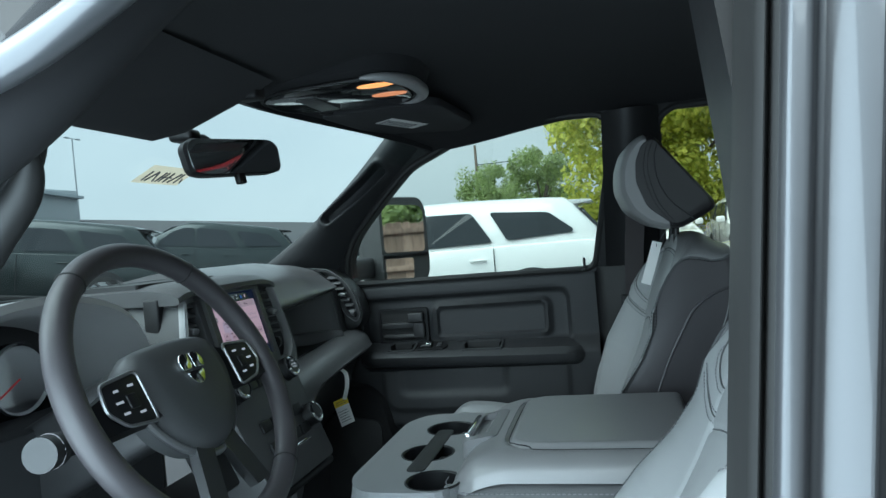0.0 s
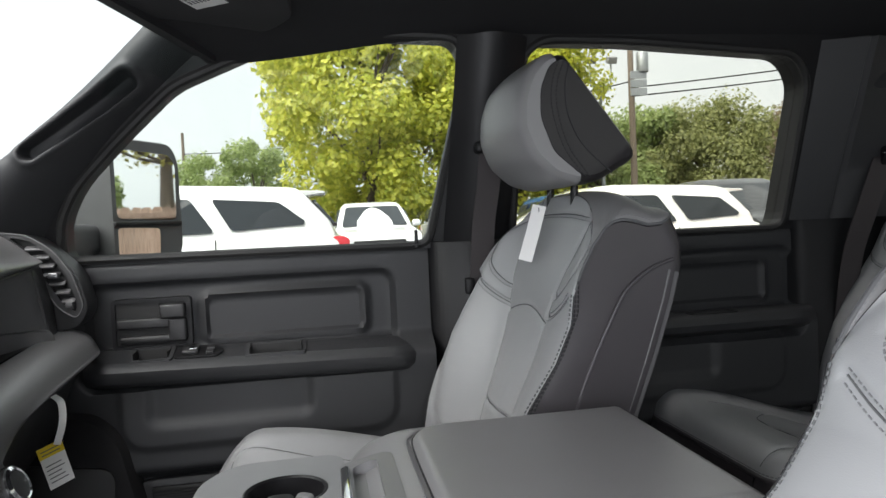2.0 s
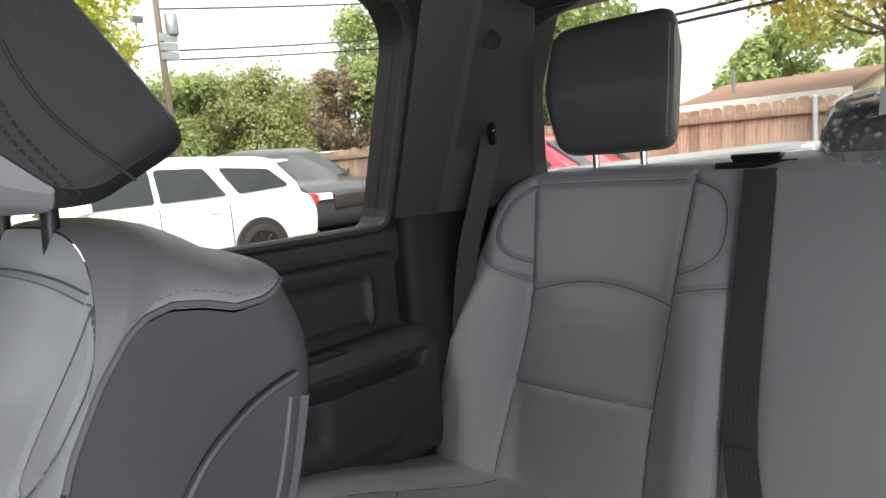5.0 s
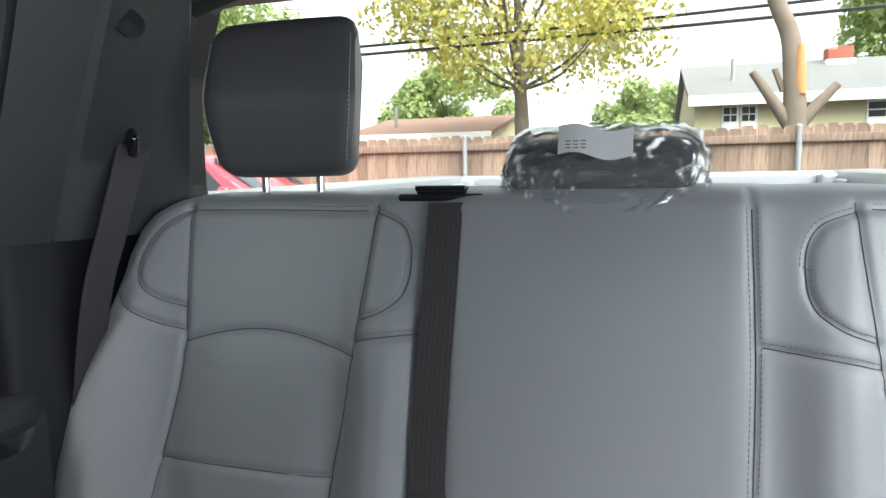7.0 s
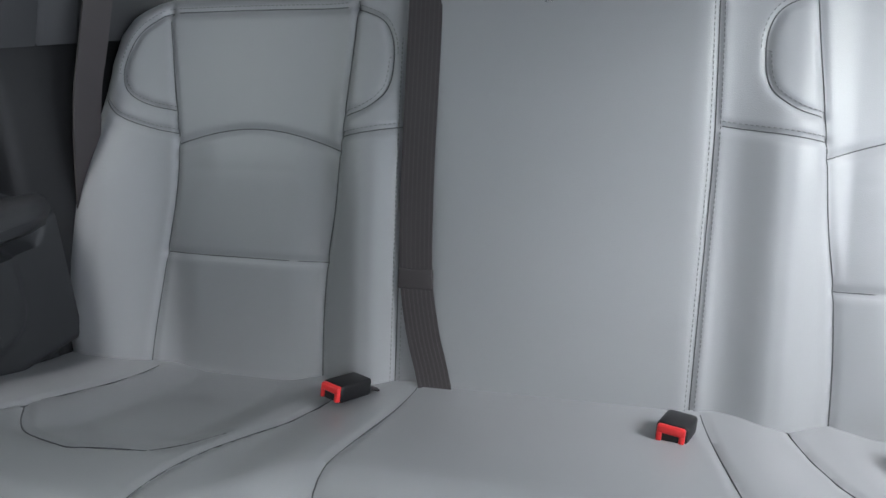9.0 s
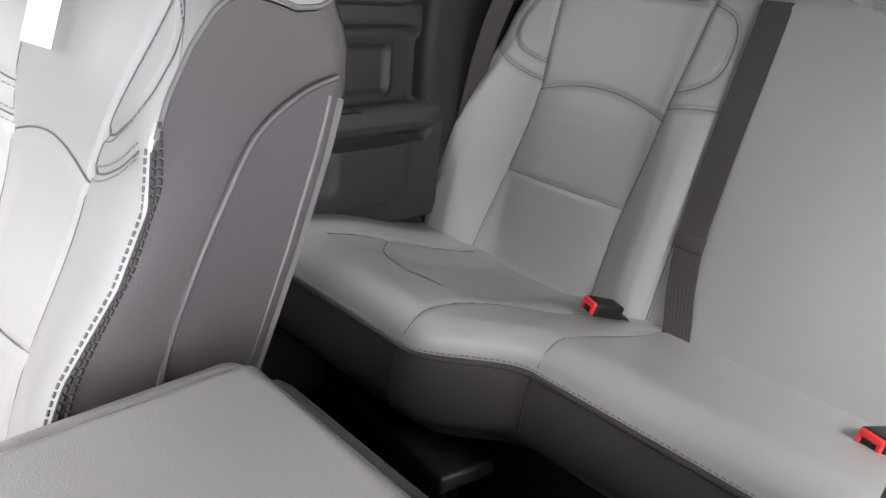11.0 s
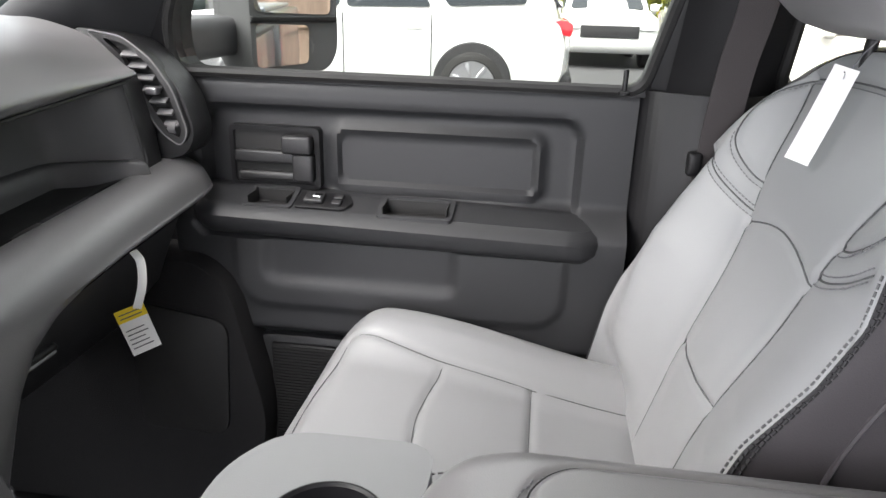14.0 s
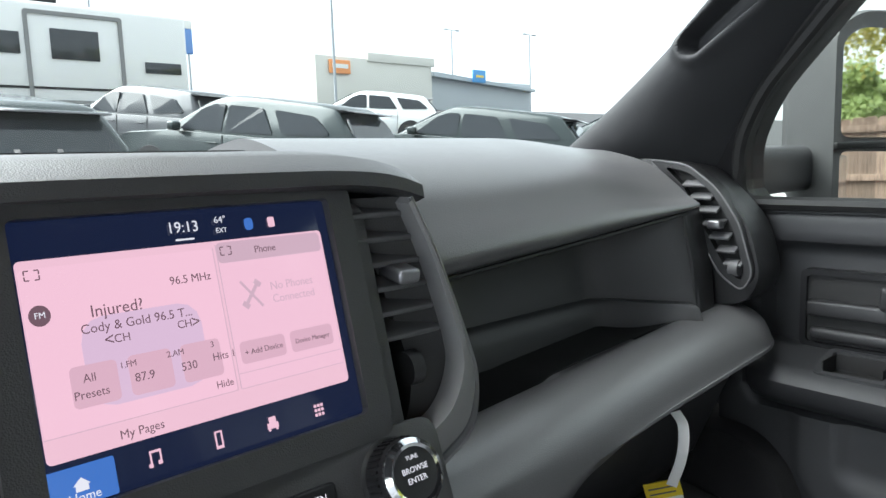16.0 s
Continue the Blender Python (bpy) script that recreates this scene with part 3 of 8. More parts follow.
def front_door():
    d = empty("door_passenger_front", "closed front passenger door with black moulded trim", "door", kind="structure", at=(0.15, 0.8, 1.1))
    part("panel", door_panel(-0.215, 0.512), PILLAR, d, "grained black inner panel with recesses")
    part("shell", rbox(-0.62, 0.52, 0.83, 0.90, 0.50, 1.352, 0.02), SILVER, d, "silver outer skin")
    part("belt_seal", rbox(-0.62, 0.52, 0.822, 0.905, 1.345, 1.364, 0.006), RUBBER, d, "black rubber window wiper strip")
    arm, cups = [], ((0.125, 0.245), (-0.095, -0.012))
    stations = sorted([-0.175 + 0.645 * i / 24 for i in range(25)] + [q + e for c in cups for q, e in ((c[0] + 0.008, -0.0006), (c[0] + 0.008, 0.0006), (c[1] - 0.008, -0.0006), (c[1] - 0.008, 0.0006))])
    for x in stations:
        t = (x + 0.175) / 0.645
        top = 1.189 - 0.014 * t
        e = min(1.0, (t + 0.001) * 20, (1.001 - t) * 28) ** 0.5
        reach = 0.712 + 0.03 * (1 - e) + 0.008 * t
        dip = 0.028 if any(c[0] + 0.008 < x < c[1] - 0.008 for c in cups) else 0.0
        arm.append([(x, 0.82, top), (x, 0.7875, top), (x, 0.787, top - dip), (x, max(0.7415, reach + 0.0245), top - 0.014 - dip), (x, max(0.741, reach + 0.024), top - 0.014), (x, reach + 0.022, top - 0.016), (x, reach + 0.008, top - 0.021), (x, reach, top - 0.030), (x, reach + 0.003, top - 0.050), (x, reach + 0.016, top - 0.062), (x, 0.76, top - 0.066), (x, 0.82, top - 0.066)])
    part("armrest", loft(arm), PILLAR, d, "long black armrest ledge")
    for a, b, z in ((0.125, 0.245, 1.1825), (-0.095, -0.012, 1.1872)):
        c = part("pull_cup", pull_cup(a, b, 0.734, 0.794, z, 0.29)[0], PILLAR, d, "raised rim of the pull cup")
        # thin black plates deepen the shade inside the hollow
        part("well", join(rbox(a + 0.009, b - 0.009, 0.7850, 0.7865, z - 0.028, z - 0.001), rbox(a + 0.009, b - 0.009, 0.742, 0.7855, z - 0.0275, z - 0.0215), rbox(a + 0.0090, a + 0.0105, 0.742, 0.7855, z - 0.028, z - 0.001), rbox(b - 0.0105, b - 0.0090, 0.742, 0.7855, z - 0.028, z - 0.001)), RUBBER, c, "black lining for the shade in the cup")
    sw = part("switch_plate", moved(prism(corner_round([(-0.010, 0.738), (0.072, 0.738), (0.084, 0.76), (0.072, 0.785), (-0.010, 0.785)], 0.008), "z", 0, 0.005, 0.0015), TIP @ Matrix.Translation((0, 0, 1.1895))), PLASTIC2, d)
    part("window_switch", moved(rbox(0.004, 0.036, 0.748, 0.776, 1.193, 1.202, 0.003), TIP), PLASTIC, sw)
    part("switch_tip", moved(rbox(0.018, 0.032, 0.757, 0.767, 1.2005, 1.2035, 0.001), TIP), CHROME, sw, "silver switch tip")
    for y in (0.747, 0.764):
        part("lock_switch", moved(rbox(0.050, 0.066, y, y + 0.012, 1.193, 1.199, 0.002), TIP), PLASTIC, sw)
    # latch handle in its recess
    BZ = Matrix.Translation((-0.0145, 0, -0.0115)) @ Matrix.Translation((-0.043, 0, 1.248)) @ Matrix.Diagonal((1.04, 1, 1.03, 1)) @ Matrix.Translation((0.043, 0, -1.248))
    bezel = part("handle_bezel", moved(frame_ring(rounded(-0.117, 0.030, 1.199, 1.298, 0.008), rounded(-0.110, 0.023, 1.206, 1.291, 0.006), lambda p, k: (p[0], 0.797 + 0.02 * k, p[1])), BZ), PLASTIC2, d)
    part("bowl", moved(loft([[(x, 0.803, z) for x, z in rounded(-0.110, 0.023, 1.206, 1.291, 0.006)], [(x, 0.835, z) for x, z in rounded(-0.095, 0.012, 1.215, 1.284, 0.02)]], closed=True), BZ), RUBBER, bezel)
    part("latch_handle", moved(join(rbox(-0.108, 0.000, 0.790, 0.812, 1.240, 1.260, 0.004), rbox(-0.026, 0.021, 0.778, 0.80, 1.258, 1.287, 0.005), rbox(-0.012, 0.021, 0.785, 0.81, 1.212, 1.258, 0.005)), BZ), PLASTIC, bezel, "hooked black latch handle")
    part("lower_grip", moved(rbox(-0.105, 0.0, 0.792, 0.82, 1.210, 1.226, 0.006), BZ), PLASTIC, bezel)
    part("lock_pin", join(moved(lathe([(0.009, 0), (0.009, 0.004), (0.005, 0.006)], 14), Matrix.Translation((0.487, 0.785, 1.364))), moved(lathe([(0.0035, 0), (0.004, 0.03), (0.003, 0.034), (0.0, 0.035)], 12), Matrix.Translation((0.487, 0.785, 1.366)))), PLASTIC2, d, "thin black lock pin")
    # lower pocket and speaker grille
    part("map_pocket", prism(corner_round([(-0.22, 0.62), (0.50, 0.62), (0.50, 0.86), (0.42, 0.93), (-0.10, 0.93), (-0.22, 0.80)], 0.04), "y", 0.765, 0.80, 0.008), PLASTIC, d)
    grille = rbox(-0.07, 0.15, 0.757, 0.768, 0.72, 0.915, 0.004)
    part("speaker_grille", grille, PLASTIC2, d)
    ribs = join(*[rbox(-0.065, 0.145, 0.7545, 0.758, 0.728 + 0.006 * i, 0.731 + 0.006 * i) for i in range(31)])
    part("grille_ribs", ribs, RUBBER, d)
    return d


front_door()


def rear_door(sgn):
    d = empty("door_rear", "closed rear door with black moulded trim", "door", group="rear doors", kind="structure", at=(1.0, sgn * 0.8, 1.1))
    fix = (lambda b: b) if sgn > 0 else mirrored
    part("panel", fix(door_panel(0.69, 1.415, True)), PILLAR, d)
    part("shell", fix(rbox(0.66, 1.72, 0.84, 0.90, 0.50, 1.352, 0.02)), SILVER, d)
    part("belt_seal", fix(rbox(0.66, 1.72, 0.822, 0.905, 1.345, 1.364, 0.006)), RUBBER, d, "black rubber window wiper strip")
    arm = []
    for i in range(21):
        t = i / 20
        x = 0.78 + 0.635 * t
        e = min(1.0, (t + 0.001) * 14, (1.001 - t) * 10) ** 0.5
        reach = 0.722 + 0.03 * (1 - e)
        arm.append([(x, 0.82, 1.178), (x, 0.78, 1.179), (x, reach + 0.02, 1.178), (x, reach + 0.006, 1.171), (x, reach, 1.158), (x, reach + 0.006, 1.143), (x, 0.76, 1.128), (x, 0.82, 1.128)])
    part("armrest", fix(loft(arm)), PILLAR, d)
    lip, well = pull_cup(1.10, 1.215, 0.745, 0.787, 1.177)
    c = part("pull_cup", fix(lip), PLASTIC2, d)
    part("well", fix(well), RUBBER, c)
    return d


rear_door(1)
rear_door(-1)


# ---- seats ----
def along(table, t):
    """Straight lines through a table of pairs."""
    for (a, p), (b, q) in zip(table, table[1:]):
        if t <= b:
            return p + (q - p) * max(0.0, (t - a) / (b - a))
    return table[-1][1]


FS = dict(half=0.225, top=0.494)
STITCH = [(-0.05, 0.022), (0.05, 0.030), (0.11, 0.030), (0.16, 0.021), (0.231, -0.003), (0.29, -0.0125), (0.331, -0.006)]
YOKE = [(0.331, -0.006), (0.362, -0.0075), (0.401, -0.016), (0.428, -0.026), (0.441, -0.035), (0.450, -0.050), (0.4525, -0.070), (0.452, -0.091), (0.459, -0.110), (0.4735, -0.127)]
REAR_EDGE = [(-0.05, -0.122), (0.10, -0.138), (0.19, -0.148), (0.27, -0.156), (0.36, -0.161), (0.41, -0.160), (0.446, -0.150), (0.4735, -0.127)]
INSERT = [(-0.072, -0.04), (-0.074, 0.05), (-0.080, 0.12), (-0.092, 0.20), (-0.104, 0.276), (-0.121, 0.33), (-0.139, 0.39), (-0.154, 0.435), (-0.158, 0.452)]
ARC = [(-0.104 + 0.208 * i / 12, 0.276 + 0.020 * math.sin(math.pi * i / 12)) for i in range(13)]
LOWSEAM = [(-0.079, 0.112), (0.079, 0.112)]
TOPSEAM = [(-0.158, 0.452), (-0.08, 0.459), (0.0, 0.461), (0.08, 0.459), (0.158, 0.452)]
SHOULDER_A = [(0.108, 0.288), (0.135, 0.293), (0.172, 0.308), (0.205, 0.328)]
SHOULDER_B = [(0.119, 0.322), (0.142, 0.327), (0.172, 0.345), (0.190, 0.368), (0.193, 0.398), (0.183, 0.428), (0.158, 0.452)]


OUTER = [(-0.05, 0.030), (0.02, 0.048), (0.065, 0.056), (0.14, 0.062), (0.20, 0.060), (0.25, 0.048), (0.34, 0.026), (0.43, 0.002), (0.48, -0.02)]


def stitch_line(s, outer):
    """Depth of the stitched front corner of the side at height s."""
    return along(STITCH, s) + (0.034 * ease(0.33, 0.25, s) if outer else 0.0)


def both(line):
    return [line, [(-a, b) for a, b in line]]


FRONT_SEAMS = [*both(INSERT), ARC, LOWSEAM, TOPSEAM, *both(SHOULDER_A), *both(SHOULDER_B)]


def seat_half(s):
    """Half the width of a front backrest at height s."""
    return FS["half"] + 0.022 * ease(0.16, 0.05, s)


def seat_brow(q):
    """Height of the rounded upper edge of a front backrest, q from 0 at the middle to 1 at the side."""
    return 0.331 + (FS["top"] - 0.331) * max(0.0, 1 - min(1.0, abs(q)) ** 2.8) ** (1 / 2.2)


def front_face(y, s, out=1):
    """How far the front of a front backrest stands out at y across and s up; out is the side of the door."""
    w = seat_half(s)
    a, outer = abs(y), y * out > 0
    d = -0.016 * ease(0.06, 0.26, s) - 0.014 * ease(0.32, 0.45, s)
    ins = along([(b, -c) for c, b in INSERT], s)
    ridge = along(OUTER, s) if outer else stitch_line(s, False) + 0.002 - 0.022 * ease(0.33, 0.44, s)
    d += (ridge - d) * ease(ins - 0.004, 0.195 if outer else w, a) * ease(-0.06, 0.04, s)
    if not outer:
        d += 0.004 * math.sin(math.pi * min(1.0, max(0.0, (a - ins) / (w - ins)))) * ease(0.40, 0.25, s)
    d += 0.008 * math.sin(math.pi * min(1, max(0, s / 0.28))) * ease(ins, ins * 0.3, a)
    brow = seat_brow(a / w)
    over = min(1.0, max(0.0, (s - (brow - 0.040)) / 0.040))
    lim = -0.006 - 0.028 * (brow - 0.331) / (FS["top"] - 0.331)
    d += (lim - d) * (1 - math.sqrt(1 - over**2)) * (s > 0.20)
    roll = 0.040 if outer else 0.012
    edge = min(1.0, max(0.0, (a - (w - roll)) / roll))
    d += (stitch_line(s, outer) - d) * (1 - math.sqrt(1 - edge**2)) * (s < 0.335)
    for line in FRONT_SEAMS:
        q = seg_dist(y, s, line) / 0.0048
        if q < 4:
            d -= 0.0036 * bump1(q)
    return d


def seat_map(ox, oz, yc, lean):
    up, fwd = Vector((math.sin(lean), 0, math.cos(lean))), Vector((-math.cos(lean), 0, math.sin(lean)))
    return lambda y, s, d: Vector((ox, yc, oz)) + up * s + fwd * d + Vector((0, y, 0))


def bucket_seat(yc, slide=0.0, lean=16, lift=0.0):
    seat = empty("bucket_seat", "grey leatherette front seat with black sides and tilted headrest", "car seat", group="front seats", at=(0.45, yc, 0.56))
    out = 1 if yc > 0 else -1
    P = seat_map(0.535, 0.985, yc, radians(lean))
    hx, hz = 0.85 * (math.sin(radians(lean)) - math.sin(radians(16))), 0.55 * (math.cos(radians(lean)) - math.cos(radians(16)))

    def face(u, v):
        q = 2 * u - 1
        s = -0.05 + (seat_brow(q) + 0.05) * v
        y = q * seat_half(s)
        return P(y, s, front_face(y, s, out))

    part("backrest_cover", sheet(face, 120, 130), GREY, seat, "light grey leatherette front of the backrest")

    def flank(a, b, sg, proud=0.0):
        """The side below the yoke: a from the stitched front edge to the rear, b from the bottom up."""
        f, r = lambda t: Vector((-0.05 + 0.381 * t, stitch_line(-0.05 + 0.381 * t, sg == out))), lambda t: Vector((-0.05 + 0.5235 * t, along(REAR_EDGE, -0.05 + 0.5235 * t)))
        low = lambda t: f(0).lerp(r(0), t)
        k = min(len(YOKE) - 1.001, a * (len(YOKE) - 1))
        top = Vector(YOKE[int(k)]).lerp(Vector(YOKE[int(k) + 1]), k % 1)
        c = f(b).lerp(r(b), a) + low(a).lerp(top, b) - (f(0).lerp(r(0), a)).lerp(f(1).lerp(r(1), a), b)
        y = seat_half(c.x) + proud + 0.007 * math.sin(math.pi * a) * math.sin(math.pi * min(1, b * 0.5 + 0.5)) - 0.010 * max(0.0, (a - 0.9) / 0.1) ** 2
        return P(sg * y, c.x, c.y)

    def cap(a, b):
        """The yoke: a from front to rear, b from one seam over the top to the other."""
        k = min(len(YOKE) - 1.001, a * (len(YOKE) - 1))
        sm = Vector(YOKE[int(k)]).lerp(Vector(YOKE[int(k) + 1]), k % 1)
        q = math.cos(math.pi * b)
        y = math.copysign(abs(q) ** 0.72, q)
        rise = max(0.0, 1 - abs(y) ** 2.8) ** (1 / 2.2)
        crest = FS["top"] + 0.013 * math.sin(math.pi * min(1.0, a * 1.15))
        return P(y * FS["half"] * (1.002 - 0.045 * max(0.0, (a - 0.9) / 0.1) ** 2), sm.x + (crest - sm.x) * rise + 0.0015, sm.y + ((-0.034 - 0.088 * a) - sm.y) * rise)

    for sg in (1, -1):
        part("backrest_side", sheet(lambda u, v: flank(u, v, sg), 40, 50), BLACKHIDE, seat, "black leatherette side of the backrest")
    part("backrest_rear", sheet(lambda u, v: P((2 * u - 1) * (seat_half(-0.05 + 0.5235 * v) - 0.008), -0.05 + 0.5235 * v, along(REAR_EDGE, -0.05 + 0.5235 * v) - 0.012 * (1 - (2 * u - 1) ** 4)), 30, 30), BLACKHIDE, seat, "black rear of the backrest")
    part("yoke", sheet(cap, 36, 80), GREYDIM, seat, "grey leatherette cap over the top, dimmed for its shade")
    # seams along the sides: stitching, the yoke's welt and a piping curve
    for sg in (1, -1):
        for off in (0.02, 0.075):
            part("side_stitching", stitches([flank(off, k / 50, sg, 0.0012) for k in range(51)], 0.0066, 0.0017, 0.0046), THREAD_B, seat)
        if sg != out:
            part("face_stitching", stitches([P(sg * (seat_half(s) - 0.004), s, front_face(sg * (seat_half(s) - 0.004), s, out) + 0.0008) for s in [-0.04 + 0.375 * k / 50 for k in range(51)]], 0.0066, 0.0012, 0.0042), SEAM, seat)
        part("side_seam", tube([flank(0.002, k / 50, sg, 0.0004) for k in range(51)], 0.0012, 5), THREAD_B, seat)
        part("yoke_welt", tube([cap(k / 40, 0.012 if sg > 0 else 0.988) for k in range(41)], 0.0022, 6), SEAM, seat)
        part("yoke_stitching", stitches([cap(k / 60, 0.055 if sg > 0 else 0.945) for k in range(61)], 0.0055, 0.0007, 0.0033), THREAD_D, seat)
        pipe = smooth_path([P(sg * (seat_half(s) + 0.0055), s, d) for s, d in ((-0.03, -0.034), (0.08, -0.038), (0.178, -0.046), (0.244, -0.053), (0.302, -0.064), (0.357, -0.0786), (0.395, -0.108), (0.416, -0.138))], 6)
        part("side_piping", tube(pipe, 0.0026, 6), BLACKHIDE, seat)
        for dd, inset in ((0.003, -0.008), (0.021, 0.000)):
            rear_edge = [P(sg * (seat_half(s) + inset), s, along(REAR_EDGE, s) + dd) for s in [0.43 * k / 20 - 0.03 for k in range(21)]]
            part("rear_welt", tube(rear_edge, 0.0022, 6), DGREY, seat)
        part("zip_tape", ribbon([P(sg * (seat_half(s) - 0.002), s, along(REAR_EDGE, s) + 0.012) for s in [0.43 * k / 20 - 0.03 for k in range(21)]], 0.014, 0.002, P(0, 0, 1) - P(0, 0, 0)), DGREY, seat, "ribbed zip tape")
        for line2 in (SHOULDER_A, SHOULDER_B):
            pts = smooth_path([(sg * a, b, 0) for a, b in line2], 8)
            for gap in (-0.006, 0.006) if line2 is SHOULDER_A else (-0.006,):
                part("seam_stitching", stitches([P(p.x, p.y + gap, front_face(p.x, p.y + gap, out) + 0.0004) for p in pts], 0.0065, 0.0008, 0.0038), THREAD_D, seat)
    part("seam_stitching", stitches([P(p.x, p.y - 0.006, front_face(p.x, p.y - 0.006, out) + 0.0004) for p in smooth_path([(a, b, 0) for a, b in TOPSEAM], 8)], 0.0065, 0.0007, 0.0036), THREAD_D, seat)
    for line in FRONT_SEAMS:
        part("seam", tube([P(p.x, p.y, front_face(p.x, p.y, out) + 0.0008) for p in smooth_path([(a, b, 0) for a, b in line], 6) if p.y > -0.04], 0.0011, 5), SEAM, seat)
    # cushion
    x0, x1 = 0.06, 0.60
    CIN = [(0.255, -0.125), (0.245, -0.06), (0.24, 0.0), (0.245, 0.06), (0.255, 0.125)]
    lines = [[(0.11, -0.165), (0.25, -0.135), (0.55, -0.135)], [(0.11, 0.165), (0.25, 0.135), (0.55, 0.135)], CIN, [(0.11, -0.165), (0.09, 0), (0.11, 0.165)], [(0.385, -0.135), (0.385, 0.135)]]

    def cushion(u, v):
        x, y = x0 + (x1 - x0) * v, (2 * u - 1) * 0.262
        a = abs(y)
        z = 0.994 - 0.075 * ease(0.15, 0.60, x) + 0.038 * ease(0.10, 0.19, a) * ease(0.06, 0.16, x)
        e = max(0.0, (a - 0.212) / 0.05)
        z -= 0.06 * (1 - math.sqrt(max(0.0, 1 - min(1.0, e) ** 2)))
        f = max(0.0, (x0 + 0.075 - x) / 0.075)
        z -= 0.085 * (1 - math.sqrt(max(0.0, 1 - min(1.0, f) ** 2)))
        ww = 1 - 0.10 * f * f
        for line in lines:
            q = seg_dist(x, y, line) / 0.005
            if q < 4:
                z -= 0.004 * bump1(q)
        return (x, yc + y * ww, z)

    part("cushion_cover", sheet(cushion, 100, 100), GREY, seat, "light grey leatherette cushion")
    for line in lines:
        part("seam", tube([Vector(cushion(0.5 + p.y / 0.524, (p.x - x0) / (x1 - x0))) + Vector((0, 0, 0.0009)) for p in smooth_path([(a, b, 0) for a, b in line], 8)], 0.0008, 5), SEAM, seat)
    skirt = []
    for z, g in ((0.965, -0.022), (0.93, -0.004), (0.88, 0.0), (0.82, -0.005), (0.78, -0.03)):
        skirt.append([(x, y + yc, z - (0.05 * ease(0.2, 0.6, x) if z > 0.9 else 0)) for x, y in rounded(x0 + 0.012 - g, x1 + g, -0.262 - g, 0.262 + g, 0.06)])
    part("cushion_skirt", loft(skirt), BLACKHIDE, seat, "black cushion sides")
    part("base", rbox(0.14, 0.56, yc - 0.22, yc + 0.22, 0.54, 0.80, 0.02), PLASTIC2, seat)
    part("hinge_cover", moved(lathe([(0.0, -0.012), (0.05, -0.012), (0.056, -0.006), (0.056, 0.006), (0.05, 0.012), (0.0, 0.012)], 24), Matrix.Translation((0.545, yc + (0.272 if yc > 0 else -0.272), 0.955)) @ Matrix.Rotation(radians(90), 4, "X")), PLASTIC, seat)
    # headrest: a wedge that leans forward
    cx, cz = 0.668, 1.555

    hz += 0.008

    def pad(prof, half, bulge):
        rings = []
        for k in range(33):
            a = -1 + k / 16
            g = max(0.0, (abs(a) - 0.84) / 0.16)
            sc = 1 - 0.03 * abs(a) ** 3 - 0.10 * (1 - math.sqrt(max(0, 1 - min(1, g) ** 2)))
            rings.append([(hx + cx + (px - cx) * sc + bulge * (1 - a * a) * ease(0.66, 0.60, px), yc + half * a, hz + cz + (pz - cz) * sc) for px, pz in prof])
        return loft(rings)

    part("headrest", pad(corner_round([(0.690, 1.457), (0.640, 1.500), (0.618, 1.560), (0.620, 1.610), (0.638, 1.650), (0.664, 1.662), (0.778, 1.510), (0.782, 1.494), (0.768, 1.484), (0.715, 1.456)], 0.012, 3), 0.1386, 0.0), DARKHIDE, seat, "black headrest wedge tilted forward")
    part("headrest_face", pad(corner_round([(0.692, 1.452), (0.645, 1.466), (0.610, 1.500), (0.592, 1.545), (0.594, 1.590), (0.608, 1.630), (0.630, 1.656), (0.652, 1.664), (0.640, 1.620), (0.636, 1.575), (0.654, 1.510)], 0.012, 3), 0.137, -0.014), GREYDIM, seat, "grey padded headrest front")
    for sg in (1, -1):
        for off in (0.008, 0.016):
            edge = [(x + off + hx, yc + sg * 0.1392, z + hz) for x, z in ((0.682, 1.468), (0.650, 1.515), (0.634, 1.575), (0.637, 1.615), (0.648, 1.645))]
            part("headrest_stitching", stitches(smooth_path(edge, 6), 0.0065, 0.0011, 0.0045), THREAD_B, seat)
        part("headrest_seam", tube(smooth_path([(x + hx, yc + sg * 0.1390, z + hz) for x, z in ((0.735, 1.472), (0.690, 1.515), (0.668, 1.560), (0.664, 1.605), (0.672, 1.640))], 6), 0.0014, 5), THREAD_B, seat)
    for sg in (1, -1):
        part("headrest_post", tube([(0.70 + hx, yc + sg * 0.06, 1.40 + hz), (0.705 + hx, yc + sg * 0.06, 1.48 + hz)], 0.0065, 10), PLASTIC2, seat)
    seat.location.x += slide
    seat.location.z += lift
    return seat


bucket_seat(0.475)
bucket_seat(-0.42, -0.015, 26, 0.010)

tag = empty("seat_hang_tag", "white paper tag on a string at the passenger seat", "tag", at=(0.64, 0.49, 1.40))
part("string", tube([(0.690, 0.492, 1.462), (0.678, 0.490, 1.448), (0.668, 0.488, 1.430)], 0.0008, 5), INK, tag)
part("paper", ribbon([(0.666, 0.488, 1.436), (0.650, 0.484, 1.388), (0.633, 0.480, 1.341)], 0.024, 0.0006, (0.85, -0.35, 0.2)), WHITE, tag, "white printed card")
part("eyelet", tube([(0.6635, 0.488 + 0.004 * math.cos(a), 1.428 + 0.004 * math.sin(a)) for a in [k * math.tau / 10 for k in range(10)]], 0.001, 5, closed=True), CHROME, tag)

